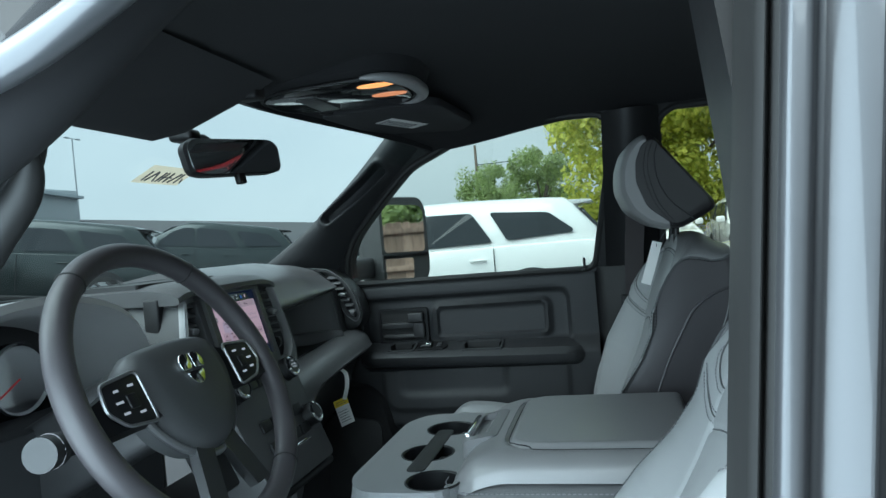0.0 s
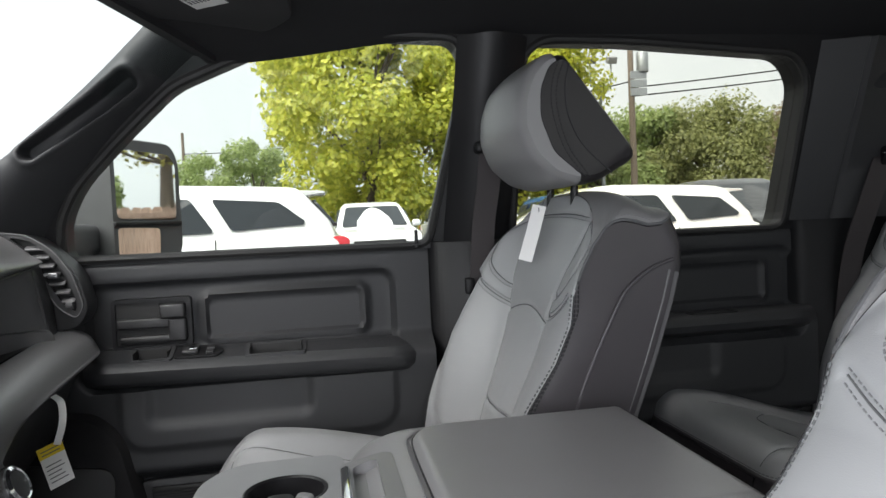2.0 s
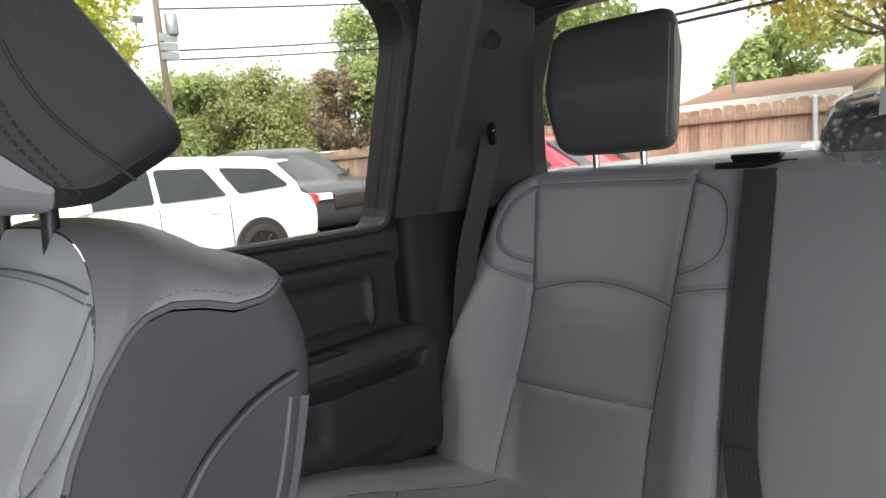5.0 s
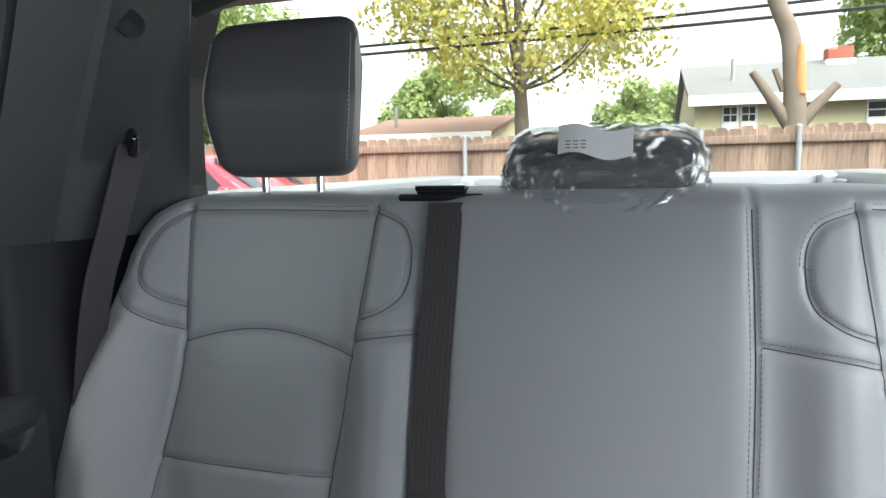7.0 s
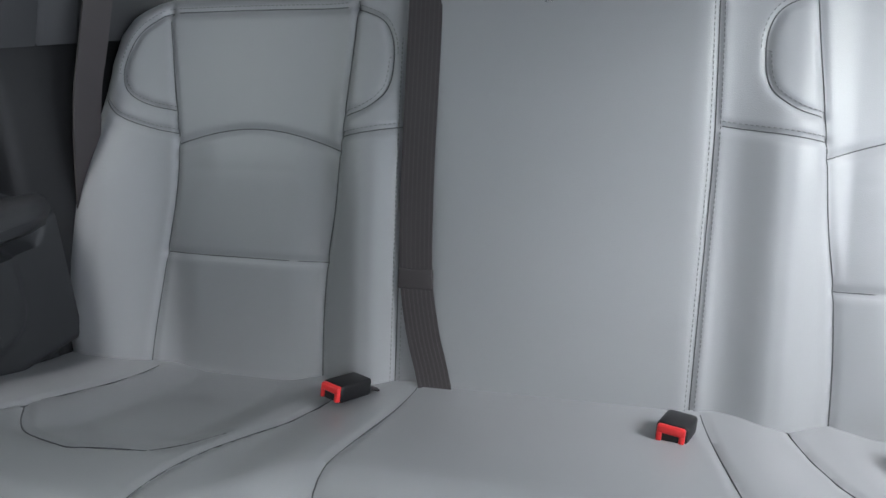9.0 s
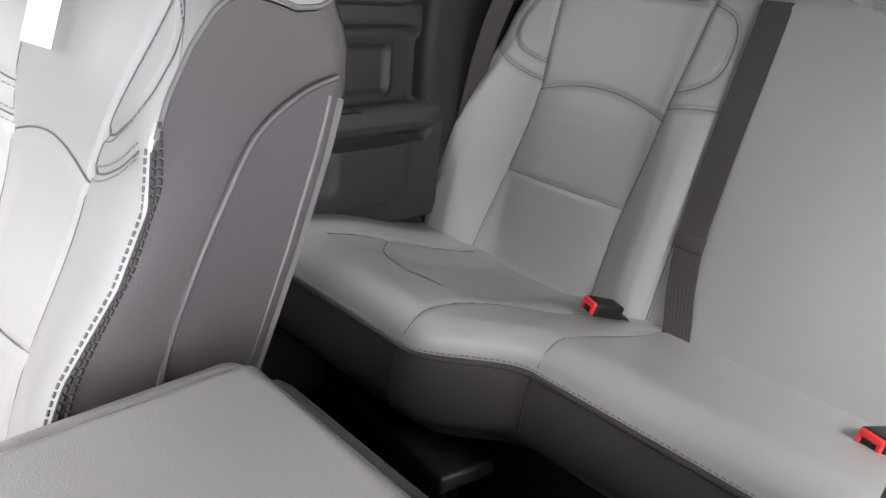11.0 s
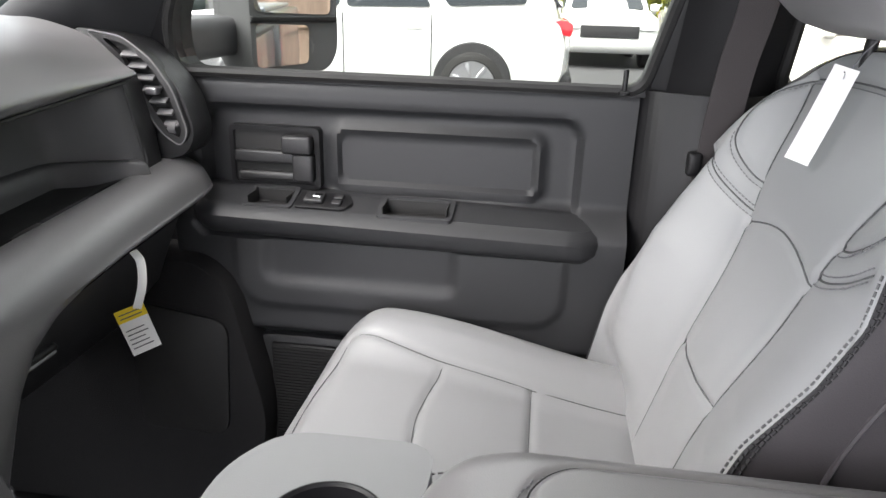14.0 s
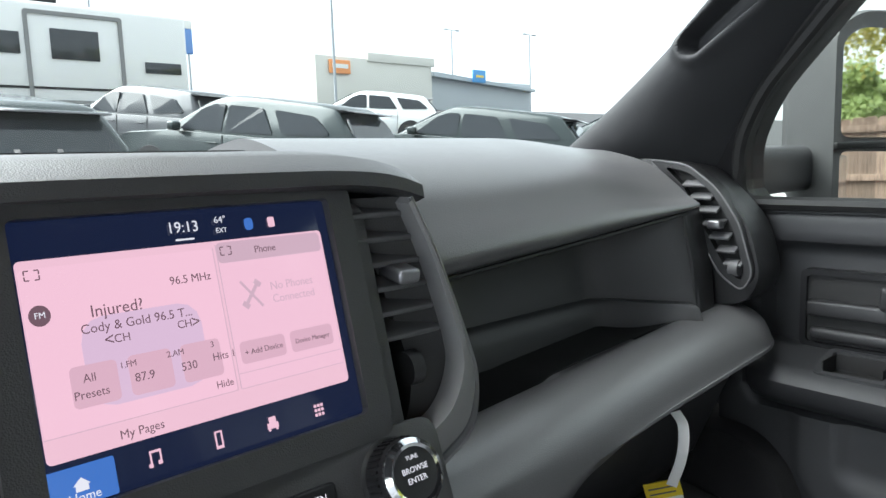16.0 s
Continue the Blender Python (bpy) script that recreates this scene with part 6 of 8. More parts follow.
# vents either side of the screen
for sg in (1, -1):
    vx = -0.150
    v = part("tower_vent", join(rbox(vx - 0.06, vx - 0.03, 0.01 + sg * 0.145 - 0.028, 0.01 + sg * 0.145 + 0.028, 1.275, 1.425, 0.004)), PLASTIC2, stack, "tall air vent beside the screen")
    for k in range(6):
        part("slat", moved(rbox(-0.02, 0.014, -0.024, 0.024, -0.002, 0.002, 0.0012), Matrix.Translation((vx - 0.016 + 0.003 * k, 0.01 + sg * (0.134 + 0.003 * k), 1.408 - 0.0165 * k)) @ Matrix.Rotation(radians(14), 4, "Y")), VENT, v)
    part("vent_tab", moved(rbox(-0.016, 0.010, -0.009, 0.009, -0.005, 0.005, 0.003), Matrix.Translation((-0.140, 0.01 + sg * 0.143, 1.365)) @ Matrix.Rotation(radians(10), 4, "Y")), SATIN, v, "satin tab")
    part("vent_wheel", moved(lathe([(0, -0.005), (0.012, -0.005), (0.012, 0.005), (0, 0.005)], 18), Matrix.Translation((-0.136, 0.01 + sg * 0.143, 1.300)) @ Matrix.Rotation(radians(90), 4, "X")), PLASTIC, v)
    edge = smooth_path([(-0.142, 0.01 + sg * 0.154, 1.416), (-0.134, 0.01 + sg * 0.169, 1.375), (-0.124, 0.01 + sg * 0.186, 1.313), (-0.118, 0.01 + sg * 0.188, 1.284), (-0.112, 0.01 + sg * 0.174, 1.256), (-0.110, 0.01 + sg * 0.145, 1.240)], 8)
    inner = smooth_path([(-0.140, 0.01 + sg * 0.151, 1.412), (-0.131, 0.01 + sg * 0.164, 1.372), (-0.121, 0.01 + sg * 0.177, 1.315), (-0.116, 0.01 + sg * 0.174, 1.292), (-0.110, 0.01 + sg * 0.156, 1.272), (-0.108, 0.01 + sg * 0.130, 1.260)], 8)
    part("side_panel", loft([[a, a.lerp(b, 0.5) + Vector((0.002, 0, 0)), b, b + Vector((-0.02, 0, 0)), a + Vector((-0.02, 0, 0))] for a, b in zip(edge, inner)]), SATINGREY, stack, "satin grey panel beside the vent")
    part("silver_edge", tube(edge, lambda t: 0.0018 + 0.0026 * ease(0.5, 0.95, t), 8), SATIN, stack, "satin silver side edge")
    part("wing", loft([[p + Vector((-0.012, 0, 0)), p + Vector((-0.03, -sg * 0.035, 0)), p + Vector((-0.10, -sg * 0.04, -0.01)), p + Vector((-0.12, sg * 0.005, 0))] for p in edge]), PLASTIC, stack)
# lower face with knobs and buttons
LF = Matrix.Translation((-0.086, 0.013, 1.216)) @ Matrix.Rotation(radians(-24), 4, "Y")
part("lower_face", moved(prism(corner_round([(-0.140, 0.065), (0.140, 0.065), (0.128, -0.16), (-0.128, -0.16)], 0.015), "x", -0.12, 0.0, 0.004), LF), STACK, stack)


def knob(y, z, label):
    m = LF @ Matrix.Translation((0, y, z)) @ Matrix.Rotation(radians(90), 4, "Y")
    k = part("knob", moved(lathe([(0.0, -0.004), (0.024, -0.004), (0.0245, 0.0), (0.022, 0.003), (0.0215, 0.016), (0.0205, 0.019), (0, 0.019)], 40), m), PLASTIC2, stack, label)
    part("knob_ring", moved(lathe([(0.0207, 0.017), (0.0210, 0.021), (0.0175, 0.0235), (0.0155, 0.0228), (0.0155, 0.018)], 40), m), CHROME, k, "chrome ring")
    part("knob_face", moved(lathe([(0.0155, 0.018), (0.0155, 0.0222), (0.0, 0.0226)], 40), m), PLASTIC, k)
    tagged(part("knurl", join(*[moved(rbox(-0.0008, 0.0008, 0.0212, 0.0228, 0.003, 0.015), m @ Matrix.Rotation(k2 * math.tau / 36, 4, "Z")) for k2 in range(36)]), PLASTIC2, k), kind="stuff")
    return k, m


k1, m1 = knob(0.098, 0.035, "large round tuning knob with a chrome ring")
tm = m1 @ Matrix.Translation((0, 0, 0.0228)) @ Matrix.Rotation(radians(90), 4, "Z")
for t, dy, s in (("TUNE", 0.0095, 0.0035), ("BROWSE", 0.0025, 0.0048), ("ENTER", -0.0035, 0.0048)):
    part("knob_letters", lettering(t, s, tm @ Matrix.Translation((0, dy, 0)), 0.0001), GLOWWHITE, k1, smooth=False)
knob(-0.098, 0.035, "large round volume knob with a chrome ring")
knob(0.098, -0.068, "large round fan knob with a chrome ring")
for r_, z_ in enumerate((0.035, -0.045, -0.085)):
    for k in range(4 if r_ else 3):
        y_ = -0.058 + 0.04 * k + (0.016 if not r_ else 0)
        part("stack_button", moved(rbox(-0.002, 0.005, y_ - 0.017, y_ + 0.017, z_ - 0.011, z_ + 0.011, 0.002), LF), PLASTIC2, stack)
part("button_letters", join(*[lettering(t, 0.0055, LF @ Matrix.Translation((0.0052, 0.038, z)) @ Matrix(((0, 0, 1, 0), (1, 0, 0, 0), (0, 1, 0, 0), (0, 0, 0, 1))), 0.0001) for t, z in (("SCREEN", 0.039), ("OFF", 0.031))]), GLOWWHITE, stack, smooth=False)
part("lower_shelf", rbox(-0.30, -0.03, -0.14, 0.155, 1.045, 1.06, 0.006), PLASTIC2, stack)
part("chrome_bar", moved(rbox(-0.003, 0.006, -0.055, 0.062, -0.108, -0.102, 0.002), LF), CHROME, stack)

# ---- driver's side: cluster, column, wheel ----
clus = empty("instrument_cluster", "dark instrument cluster under a black hood", "instrument cluster", at=(-0.25, -0.43, 1.35))
hoodc = []
for i in range(33):
    a = math.pi * (i / 32)
    yy, zz = -0.43 + 0.20 * math.cos(a), 1.285 + 0.165 * max(0.0, math.sin(a)) ** 0.55
    hoodc.append([(-0.40, yy * 0.98 - 0.0086, zz - 0.01), (-0.20, yy, zz), (-0.150, yy, zz + 0.004), (-0.145, yy, zz - 0.006), (-0.155, yy * 0.985 - 0.0065, zz - 0.016), (-0.30, yy * 0.97 - 0.013, zz - 0.03)])
# dash skin coloured light grey for the doorway light that grazes it
part("hood", loft(hoodc, caps=False), SATINGREY, clus, "hood over the dials, lightened for light from the doorway")
part("face", prism(corner_round([(-0.62, 1.27), (-0.24, 1.27), (-0.245, 1.42), (-0.615, 1.42)], 0.03), "x", -0.31, -0.29, 0.003), GLOSS, clus, "glossy black dial face")
for y, r in ((-0.345, 0.052), (-0.515, 0.052), (-0.43, 0.03)):
    g = part("gauge", moved(lathe([(r - 0.004, 0), (r, 0.004), (r + 0.002, 0.0), (r - 0.004, -0.002)], 40), Matrix.Translation((-0.284, y, 1.335)) @ Matrix.Rotation(radians(90), 4, "Y")), CHROME, clus, "round gauge with a bright ring")
    part("needle", moved(rbox(0, 0.003, -0.001, 0.001, 0, r * 0.8), Matrix.Translation((-0.286, y, 1.335)) @ Matrix.Rotation(radians(120), 4, "X")), RED, g)
    part("tick_marks", join(*[moved(rbox(0, 0.001, -0.0008, 0.0008, r * 0.82, r * 0.93), Matrix.Translation((-0.288, y, 1.335)) @ Matrix.Rotation(radians(-120 + 20 * k), 4, "X")) for k in range(13)]), GLOWWHITE, g)
part("surround", prism(corner_round([(-0.74, 1.10), (-0.17, 1.10), (-0.17, 1.28), (-0.74, 1.28)], 0.03), "x", -0.34, -0.19, 0.02), PILLAR, clus)
part("knee_panel", prism(corner_round([(-0.76, 0.82), (-0.15, 0.82), (-0.15, 1.12), (-0.76, 1.12)], 0.04), "x", -0.36, -0.20, 0.03), PLASTIC, clus)
part("left_pad", rbox(-0.5, -0.23, -0.76, -0.64, 1.26, 1.43, 0.04), SOFT, clus)

WM = Matrix.Translation((0.010, -0.370, 1.326)) @ Matrix.Rotation(radians(90 - 26), 4, "Y")  # local z points to the driver, local x down
wheel = empty("steering_wheel", "black leather steering wheel with button spokes", "steering wheel", at=(0.010, -0.370, 1.326))
R = 0.193
rim = [(R * math.cos(a), R * math.sin(a), 0) for a in [k * math.tau / 96 for k in range(96)]]
rim_bm = tube(rim, 0.0165, 14, closed=True)
part("rim", moved(rim_bm, WM), BLACKHIDE, wheel, "thick leather wheel rim")
for a in (-35, 35, 145, 215):
    ar = radians(a)
    part("rim_joint", moved(tube([(R * math.cos(ar) + 0.0172 * math.cos(t) * math.cos(ar), R * math.sin(ar) + 0.0172 * math.cos(t) * math.sin(ar), 0.0172 * math.sin(t)) for t in [k * math.tau / 16 for k in range(16)]], 0.0010, 5, closed=True), WM), RUBBER, wheel)
hub = []
for z, k in ((-0.045, 0.55), (-0.035, 0.90), (-0.012, 1.0), (0.004, 0.98), (0.016, 0.88), (0.022, 0.62), (0.024, 0.2)):
    hub.append([(x * k + 0.012, y * k, z - 0.01) for x, y in corner_round([(-0.072, -0.085), (-0.078, 0.0), (-0.072, 0.085), (-0.02, 0.098), (0.045, 0.075), (0.082, 0.03), (0.082, -0.03), (0.045, -0.075), (-0.02, -0.098)], 0.03, 5)])
part("hub", moved(loft(hub), WM), mat("hub_soft_black", (0.05, 0.051, 0.053), 0.5, grain=0.2, grain_scale=900), wheel, "padded centre hub")
# a plain bright emblem shape
emb = join(*[prism(corner_round([(-0.021, e * 0.0025), (-0.023, e * 0.016), (-0.012, e * 0.025), (0.001, e * 0.023), (0.0, e * 0.0025)], 0.004, 3), "z", 0.0, 0.006, 0.0022) for e in (-1, 1)], prism(corner_round([(0.003, -0.018), (0.003, 0.018), (0.014, 0.014), (0.022, 0.006), (0.022, -0.006), (0.014, -0.014)], 0.004, 3), "z", 0.0, 0.006, 0.0022))
part("emblem", moved(emb, WM @ Matrix.Translation((-0.012, 0, 0.012))), CHROME, wheel, "plain bright metal emblem")
for sg in (1, -1):
    part("spoke", moved(loft([[(x + 0.002 * i, sg * (0.075 + 0.105 * i / 6), z - 0.004 + 0.003 * math.sin(i / 6 * 3)) for x, z in ((-0.040 + 0.003 * i, -0.012), (-0.038 + 0.003 * i, 0.004), (0.028 - 0.002 * i, 0.006), (0.032 - 0.002 * i, -0.012))] for i in range(7)]), WM), PLASTIC2, wheel, "side spoke")
    pod = part("button_pod", moved(prism(corner_round([(-0.032, sg * 0.096), (-0.026, sg * 0.155), (0.004, sg * 0.160), (0.024, sg * 0.140), (0.030, sg * 0.096)], 0.008), "z", 0.004, 0.010, 0.002), WM), PLASTIC2, wheel, "black button pod")
    part("pod_trim", moved(tube([(*p, 0.009) for p in corner_round([(-0.034, sg * 0.094), (-0.028, sg * 0.157), (0.004, sg * 0.163), (0.026, sg * 0.142), (0.032, sg * 0.094)], 0.008)], 0.0022, 6, closed=True), WM), SATIN, pod, "satin trim line")
    part("pod_rocker", moved(rbox(-0.009, 0.009, sg * 0.120 - 0.008, sg * 0.120 + 0.008, 0.009, 0.0125, 0.003), WM), PLASTIC2, pod)
    part("pod_marks", moved(text_bars([(-0.020, sg * 0.108, -0.017, sg * 0.118), (0.014, sg * 0.108, 0.017, sg * 0.118), (-0.004, sg * 0.134, -0.001, sg * 0.146), (-0.018, sg * 0.134, -0.015, sg * 0.142), (0.010, sg * 0.132, 0.013, sg * 0.142)], (0, 0, 0.0101), (1, 0, 0), (0, 1, 0)), WM), GLOWWHITE, pod, smooth=False)
    part("lower_spoke", moved(loft([[(0.070 + 0.092 * i / 5, sg * (0.022 + 0.030 * i / 5) + w, z - 0.008) for w, z in ((-0.017, -0.010), (-0.017, 0.004), (0.017, 0.004), (0.017, -0.010))] for i in range(6)]), WM), PLASTIC, wheel)
part("lower_spoke_web", moved(rbox(0.085, 0.150, -0.022, 0.022, -0.028, -0.016, 0.005), WM), RUBBER, wheel)
part("hub_trim", moved(tube([(x, y, -0.010) for x, y in smooth_path([(-0.03, 0.103, 0), (0.03, 0.090, 0), (0.075, 0.055, 0), (0.098, 0, 0), (0.075, -0.055, 0), (0.03, -0.090, 0), (-0.03, -0.103, 0)], 6) and [(p.x, p.y) for p in smooth_path([(-0.03, 0.103, 0), (0.03, 0.090, 0), (0.075, 0.055, 0), (0.098, 0, 0), (0.075, -0.055, 0), (0.03, -0.090, 0), (-0.03, -0.103, 0)], 6)]], 0.005, 8), WM), SATIN, wheel, "satin trim round the hub")
part("column", moved(prism(corner_round([(-0.06, -0.05), (0.055, -0.05), (0.055, 0.05), (-0.06, 0.05)], 0.02), "z", -0.26, -0.045, 0.008), WM), PLASTIC, wheel, "steering column cover")
stalk = part("column_stalk", moved(tube([(0.0, -0.05, -0.085), (0.005, -0.12, -0.070), (0.008, -0.185, -0.055)], lambda t: 0.010 + 0.006 * ease(0.3, 0.6, t), 14), WM), PLASTIC2, wheel, "turn signal stalk")
part("stalk_end", moved(tube([(0.0085, -0.178, -0.057), (0.0095, -0.205, -0.050)], 0.019, 18), WM), PLASTIC, stalk)
part("stalk_marks", moved(tube([(0.0085 + 0.0192 * math.cos(t), -0.186, -0.055 + 0.0192 * math.sin(t)) for t in [k * math.tau / 16 for k in range(16)]], 0.0008, 4, closed=True), WM), GLOWWHITE, stalk)

# ---- rear-view mirror, visors, overhead console ----
rv = empty("rear_view_mirror", "black rear-view mirror hanging from the windshield", "mirror", at=(-0.12, 0.01, 1.67))
MM = Matrix.Translation((-0.115, 0.012, 1.672)) @ Matrix.Rotation(radians(-14), 4, "Z") @ Matrix.Rotation(radians(4), 4, "X") @ Matrix.Rotation(radians(-9), 4, "Y")
shape = corner_round([(-0.120, -0.030), (-0.124, 0.020), (-0.105, 0.034), (0.105, 0.036), (0.124, 0.022), (0.118, -0.028), (0.09, -0.034), (-0.09, -0.036)], 0.016)
rows = []
for d, k in ((0.010, 0.96), (0.006, 1.0), (-0.010, 0.98), (-0.026, 0.80), (-0.034, 0.45)):
    rows.append([(d, a * k, b * k) for a, b in shape])
part("casing", moved(loft(rows), MM), PLASTIC2, rv)
part("mirror_glass", moved(loft([[(d, a * 0.955, b * 0.93) for a, b in shape] for d in (0.0102, 0.0118)]), MM), MIRROR, rv, "real silvered glass")
part("dim_tab", moved(rbox(-0.004, 0.010, -0.010, 0.010, -0.052, -0.030, 0.004), MM), PLASTIC2, rv)
part("stem", tube([(-0.145, 0.012, 1.69), (-0.165, -0.005, 1.712), (-0.195, -0.025, 1.716)], 0.009, 10), PLASTIC2, rv)
part("mount", rbox(-0.215, -0.165, -0.045, -0.008, 1.706, 1.728, 0.008), PLASTIC2, rv, "black mount on the glass")

VISOR = mat("black_visor_cloth", (0.016, 0.016, 0.018), 0.9, grain=0.4, grain_scale=1400, mottle=0.15, mottle_scale=5)
vp = empty("sun_visor", "black sun visor folded up against the headliner", "sun visor", group="sun visors", at=(0.12, 0.35, 1.76))
part("flap", prism(corner_round([(-0.015, 0.135), (0.200, 0.135), (0.238, 0.17), (0.256, 0.44), (0.21, 0.53), (0.08, 0.53), (0.005, 0.40)], 0.03), "z", 1.742, 1.760, 0.006), VISOR, vp)
part("warning_label", sheet(lambda u, v: (0.062 + 0.052 * v + 0.050 * u, 0.272 + 0.130 * u - 0.035 * v, 1.7415), 4, 2), WHITE, vp, "white warning label")
part("label_print", text_bars([(0.008 + 0.016 * (i % 7), 0.006 + 0.0065 * (i // 7), 0.020 + 0.016 * (i % 7), 0.0095 + 0.0065 * (i // 7)) for i in range(42)], (0.062, 0.272, 1.7408), (0.36, 0.933, 0), (0.83, -0.56, 0), -0.0006), INK, vp)
part("hinge_clip", join(rbox(-0.006, 0.020, 0.115, 0.15, 1.745, 1.770, 0.006), tube([(0.0, 0.13, 1.752), (0.0, 0.17, 1.752)], 0.006, 8)), PLASTIC2, vp)
vp.location += Vector((0.005, 0.05, 0.018))
vd = empty("sun_visor", "black sun visor swung down behind the windshield", "sun visor", group="sun visors", at=(-0.05, -0.35, 1.7))
rows = []
for d in (0.0, 0.016):
    rows.append([(x + d, y, z + 0.4 * d) for x, y, z in ((0.045, -0.52, 1.755), (-0.090, -0.455, 1.685), (-0.105, -0.400, 1.672), (-0.105, -0.24, 1.672), (-0.095, -0.165, 1.694), (-0.02, -0.115, 1.742), (0.03, -0.12, 1.762))])
part("flap", loft(rows), VISOR, vd)
part("hinge_clip", rbox(-0.02, 0.02, -0.135, -0.10, 1.742, 1.772, 0.006), PLASTIC2, vd)

oh = empty("overhead_console", "black overhead console with two map lamps", "overhead console", at=(0.1, 0, 1.75))
rows = []
for z, k in ((1.795, 1.06), (1.770, 1.0), (1.750, 0.95), (1.742, 0.82), (1.739, 0.55)):
    rows.append([(0.10 + (x - 0.10) * k, y * 1.2 * k - 0.02, z) for x, y in corner_round([(-0.065, -0.06), (0.02, -0.105), (0.22, -0.115), (0.265, -0.05), (0.265, 0.05), (0.22, 0.115), (0.02, 0.105), (-0.065, 0.06)], 0.05, 5)])
part("body", loft(rows), LINER, oh, "matt black body")
LAMP = glow("warm_map_lamp", (1.0, 0.36, 0.10), 0.9)
for s in (1, -1):
    part("map_lamp", moved(prism([(0.034 * math.cos(a), 0.015 * math.sin(a)) for a in [k * math.tau / 28 for k in range(28)]], "z", -0.003, 0.003, 0.001), Matrix.Translation((0.195, s * 0.04 - 0.048, 1.7375))), LAMP if s < 0 else glow("dim_map_lamp", (1.0, 0.34, 0.14), 0.45), oh, "oval map lamp lens")
foot = corner_round([(-0.065, -0.06), (0.02, -0.105), (0.22, -0.115), (0.265, -0.05), (0.265, 0.05), (0.22, 0.115), (0.02, 0.105), (-0.065, 0.06)], 0.05, 5)
part("lens_panel", prism([(0.10 + (x - 0.10) * 0.80, y * 0.96 - 0.02) for x, y in foot], "z", 1.7360, 1.7395, 0.001), GLOSS, oh, "glossy smoked lens panel")
part("lens_rim", tube([(0.10 + (x - 0.10) * 0.84, y * 1.01 - 0.02, 1.7385) for x, y in foot], 0.0025, 8, closed=True), PLASTIC2, oh)
part("rim_end", tube([(0.112 + (x - 0.10) * 0.86, y * 1.03 - 0.02, 1.7395) for x, y in foot if x > 0.165], lambda t: 0.003 + 0.009 * math.sin(math.pi * t) ** 0.7, 10), SATINGREY, oh, "satin grey end of the lens panel")
part("button_bar", rbox(0.03, 0.07, -0.06, 0.06, 1.7345, 1.741, 0.001), PLASTIC, oh)
oh.location += Vector((-0.008, 0.07, 0.026))

st = empty("windshield_note", "cream paper note with handwriting stuck on the windshield", "note", at=(-0.5, 0.2, 1.6))
NOTE = mat("cream_paper", (0.55, 0.50, 0.38), 0.75, mottle=0.04)
n_, l_ = NOTE.node_tree.nodes, NOTE.node_tree.links
tl_, mx_ = n_.new("ShaderNodeBsdfTranslucent"), n_.new("ShaderNodeMixShader")
tl_.inputs["Color"].default_value = (0.55, 0.50, 0.38, 1)
mx_.inputs[0].default_value = 0.5
l_.new(n_["Principled BSDF"].outputs["BSDF"], mx_.inputs[1])
l_.new(tl_.outputs["BSDF"], mx_.inputs[2])
l_.new(mx_.outputs["Shader"], n_["Material Output"].inputs["Surface"])


def on_glass(y, f):
    p = shield((y + 0.78) / 1.56, f)
    return Vector((p[0] + 0.006, p[1], p[2] - 0.008))


part("paper", sheet(lambda u, v: on_glass(0.012 + 0.150 * u, 0.665 + 0.075 * v), 6, 4), NOTE, st)
for y0, a, y1, b in ((0.07, 0.66, 0.07, 0.70), (0.08, 0.66, 0.09, 0.70), (0.09, 0.70, 0.105, 0.66), (0.115, 0.66, 0.115, 0.70), (0.125, 0.66, 0.125, 0.70), (0.115, 0.68, 0.15, 0.68), (0.14, 0.66, 0.14, 0.70), (0.155, 0.66, 0.165, 0.70), (0.175, 0.66, 0.175, 0.70), (0.185, 0.68, 0.195, 0.66)):
    part("pen_stroke", tube([on_glass(y0 - 0.043, a + 0.02) + Vector((0.003, 0, -0.003)), on_glass(y1 - 0.043, b + 0.02) + Vector((0.003, 0, -0.003))], 0.0016, 5), INK, st)

# tag hanging from the lower dash
dt = empty("dash_hang_tag", "white and yellow tag hanging from the glove box edge", "tag", at=(-0.18, 0.585, 1.1))
part("strap", ribbon(smooth_path([(-0.150, 0.520, 1.166), (-0.136, 0.512, 1.155), (-0.134, 0.506, 1.125), (-0.142, 0.500, 1.092)], 5), 0.011, 0.0008, (0.8, 0.6, 0)), WHITE, dt, "curled white paper strap")
TM = Matrix.Translation((-0.148, 0.503, 1.064)) @ Matrix.Rotation(radians(-50), 4, "Z") @ Matrix.Rotation(radians(14), 4, "X")
part("card", moved(rbox(-0.0004, 0.0004, -0.019, 0.019, -0.040, 0.030), TM), WHITE, dt, "white printed card")
part("yellow_band", moved(rbox(-0.0009, 0.0009, -0.0192, 0.0192, 0.012, 0.0302), TM), YELLOW, dt, "yellow printed band")
part("card_print", moved(text_bars([(-0.015, -0.030 + 0.007 * k, 0.012 - 0.003 * (k % 3), -0.0285 + 0.007 * k) for k in range(5)] + [(-0.015, 0.017, 0.013, 0.0185), (-0.015, 0.023, 0.014, 0.0245)], (0.001, 0, 0), (0, 1, 0), (0, 0, 1)), TM), INK, dt)

# moulded floor mat
fm = empty("floor_mat", "black ribbed rubber floor mat in the passenger footwell", "floor mat", at=(-0.35, 0.45, 0.57))
part("sheet", rbox(-0.85, 0.10, 0.22, 0.70, 0.560, 0.572, 0.004), RUBBER, fm)
part("ribs", join(*[rbox(-0.80 + 0.03 * i, -0.788 + 0.03 * i, 0.25, 0.67, 0.572, 0.580, 0.002, 1) for i in range(29)]), RUBBER, fm)
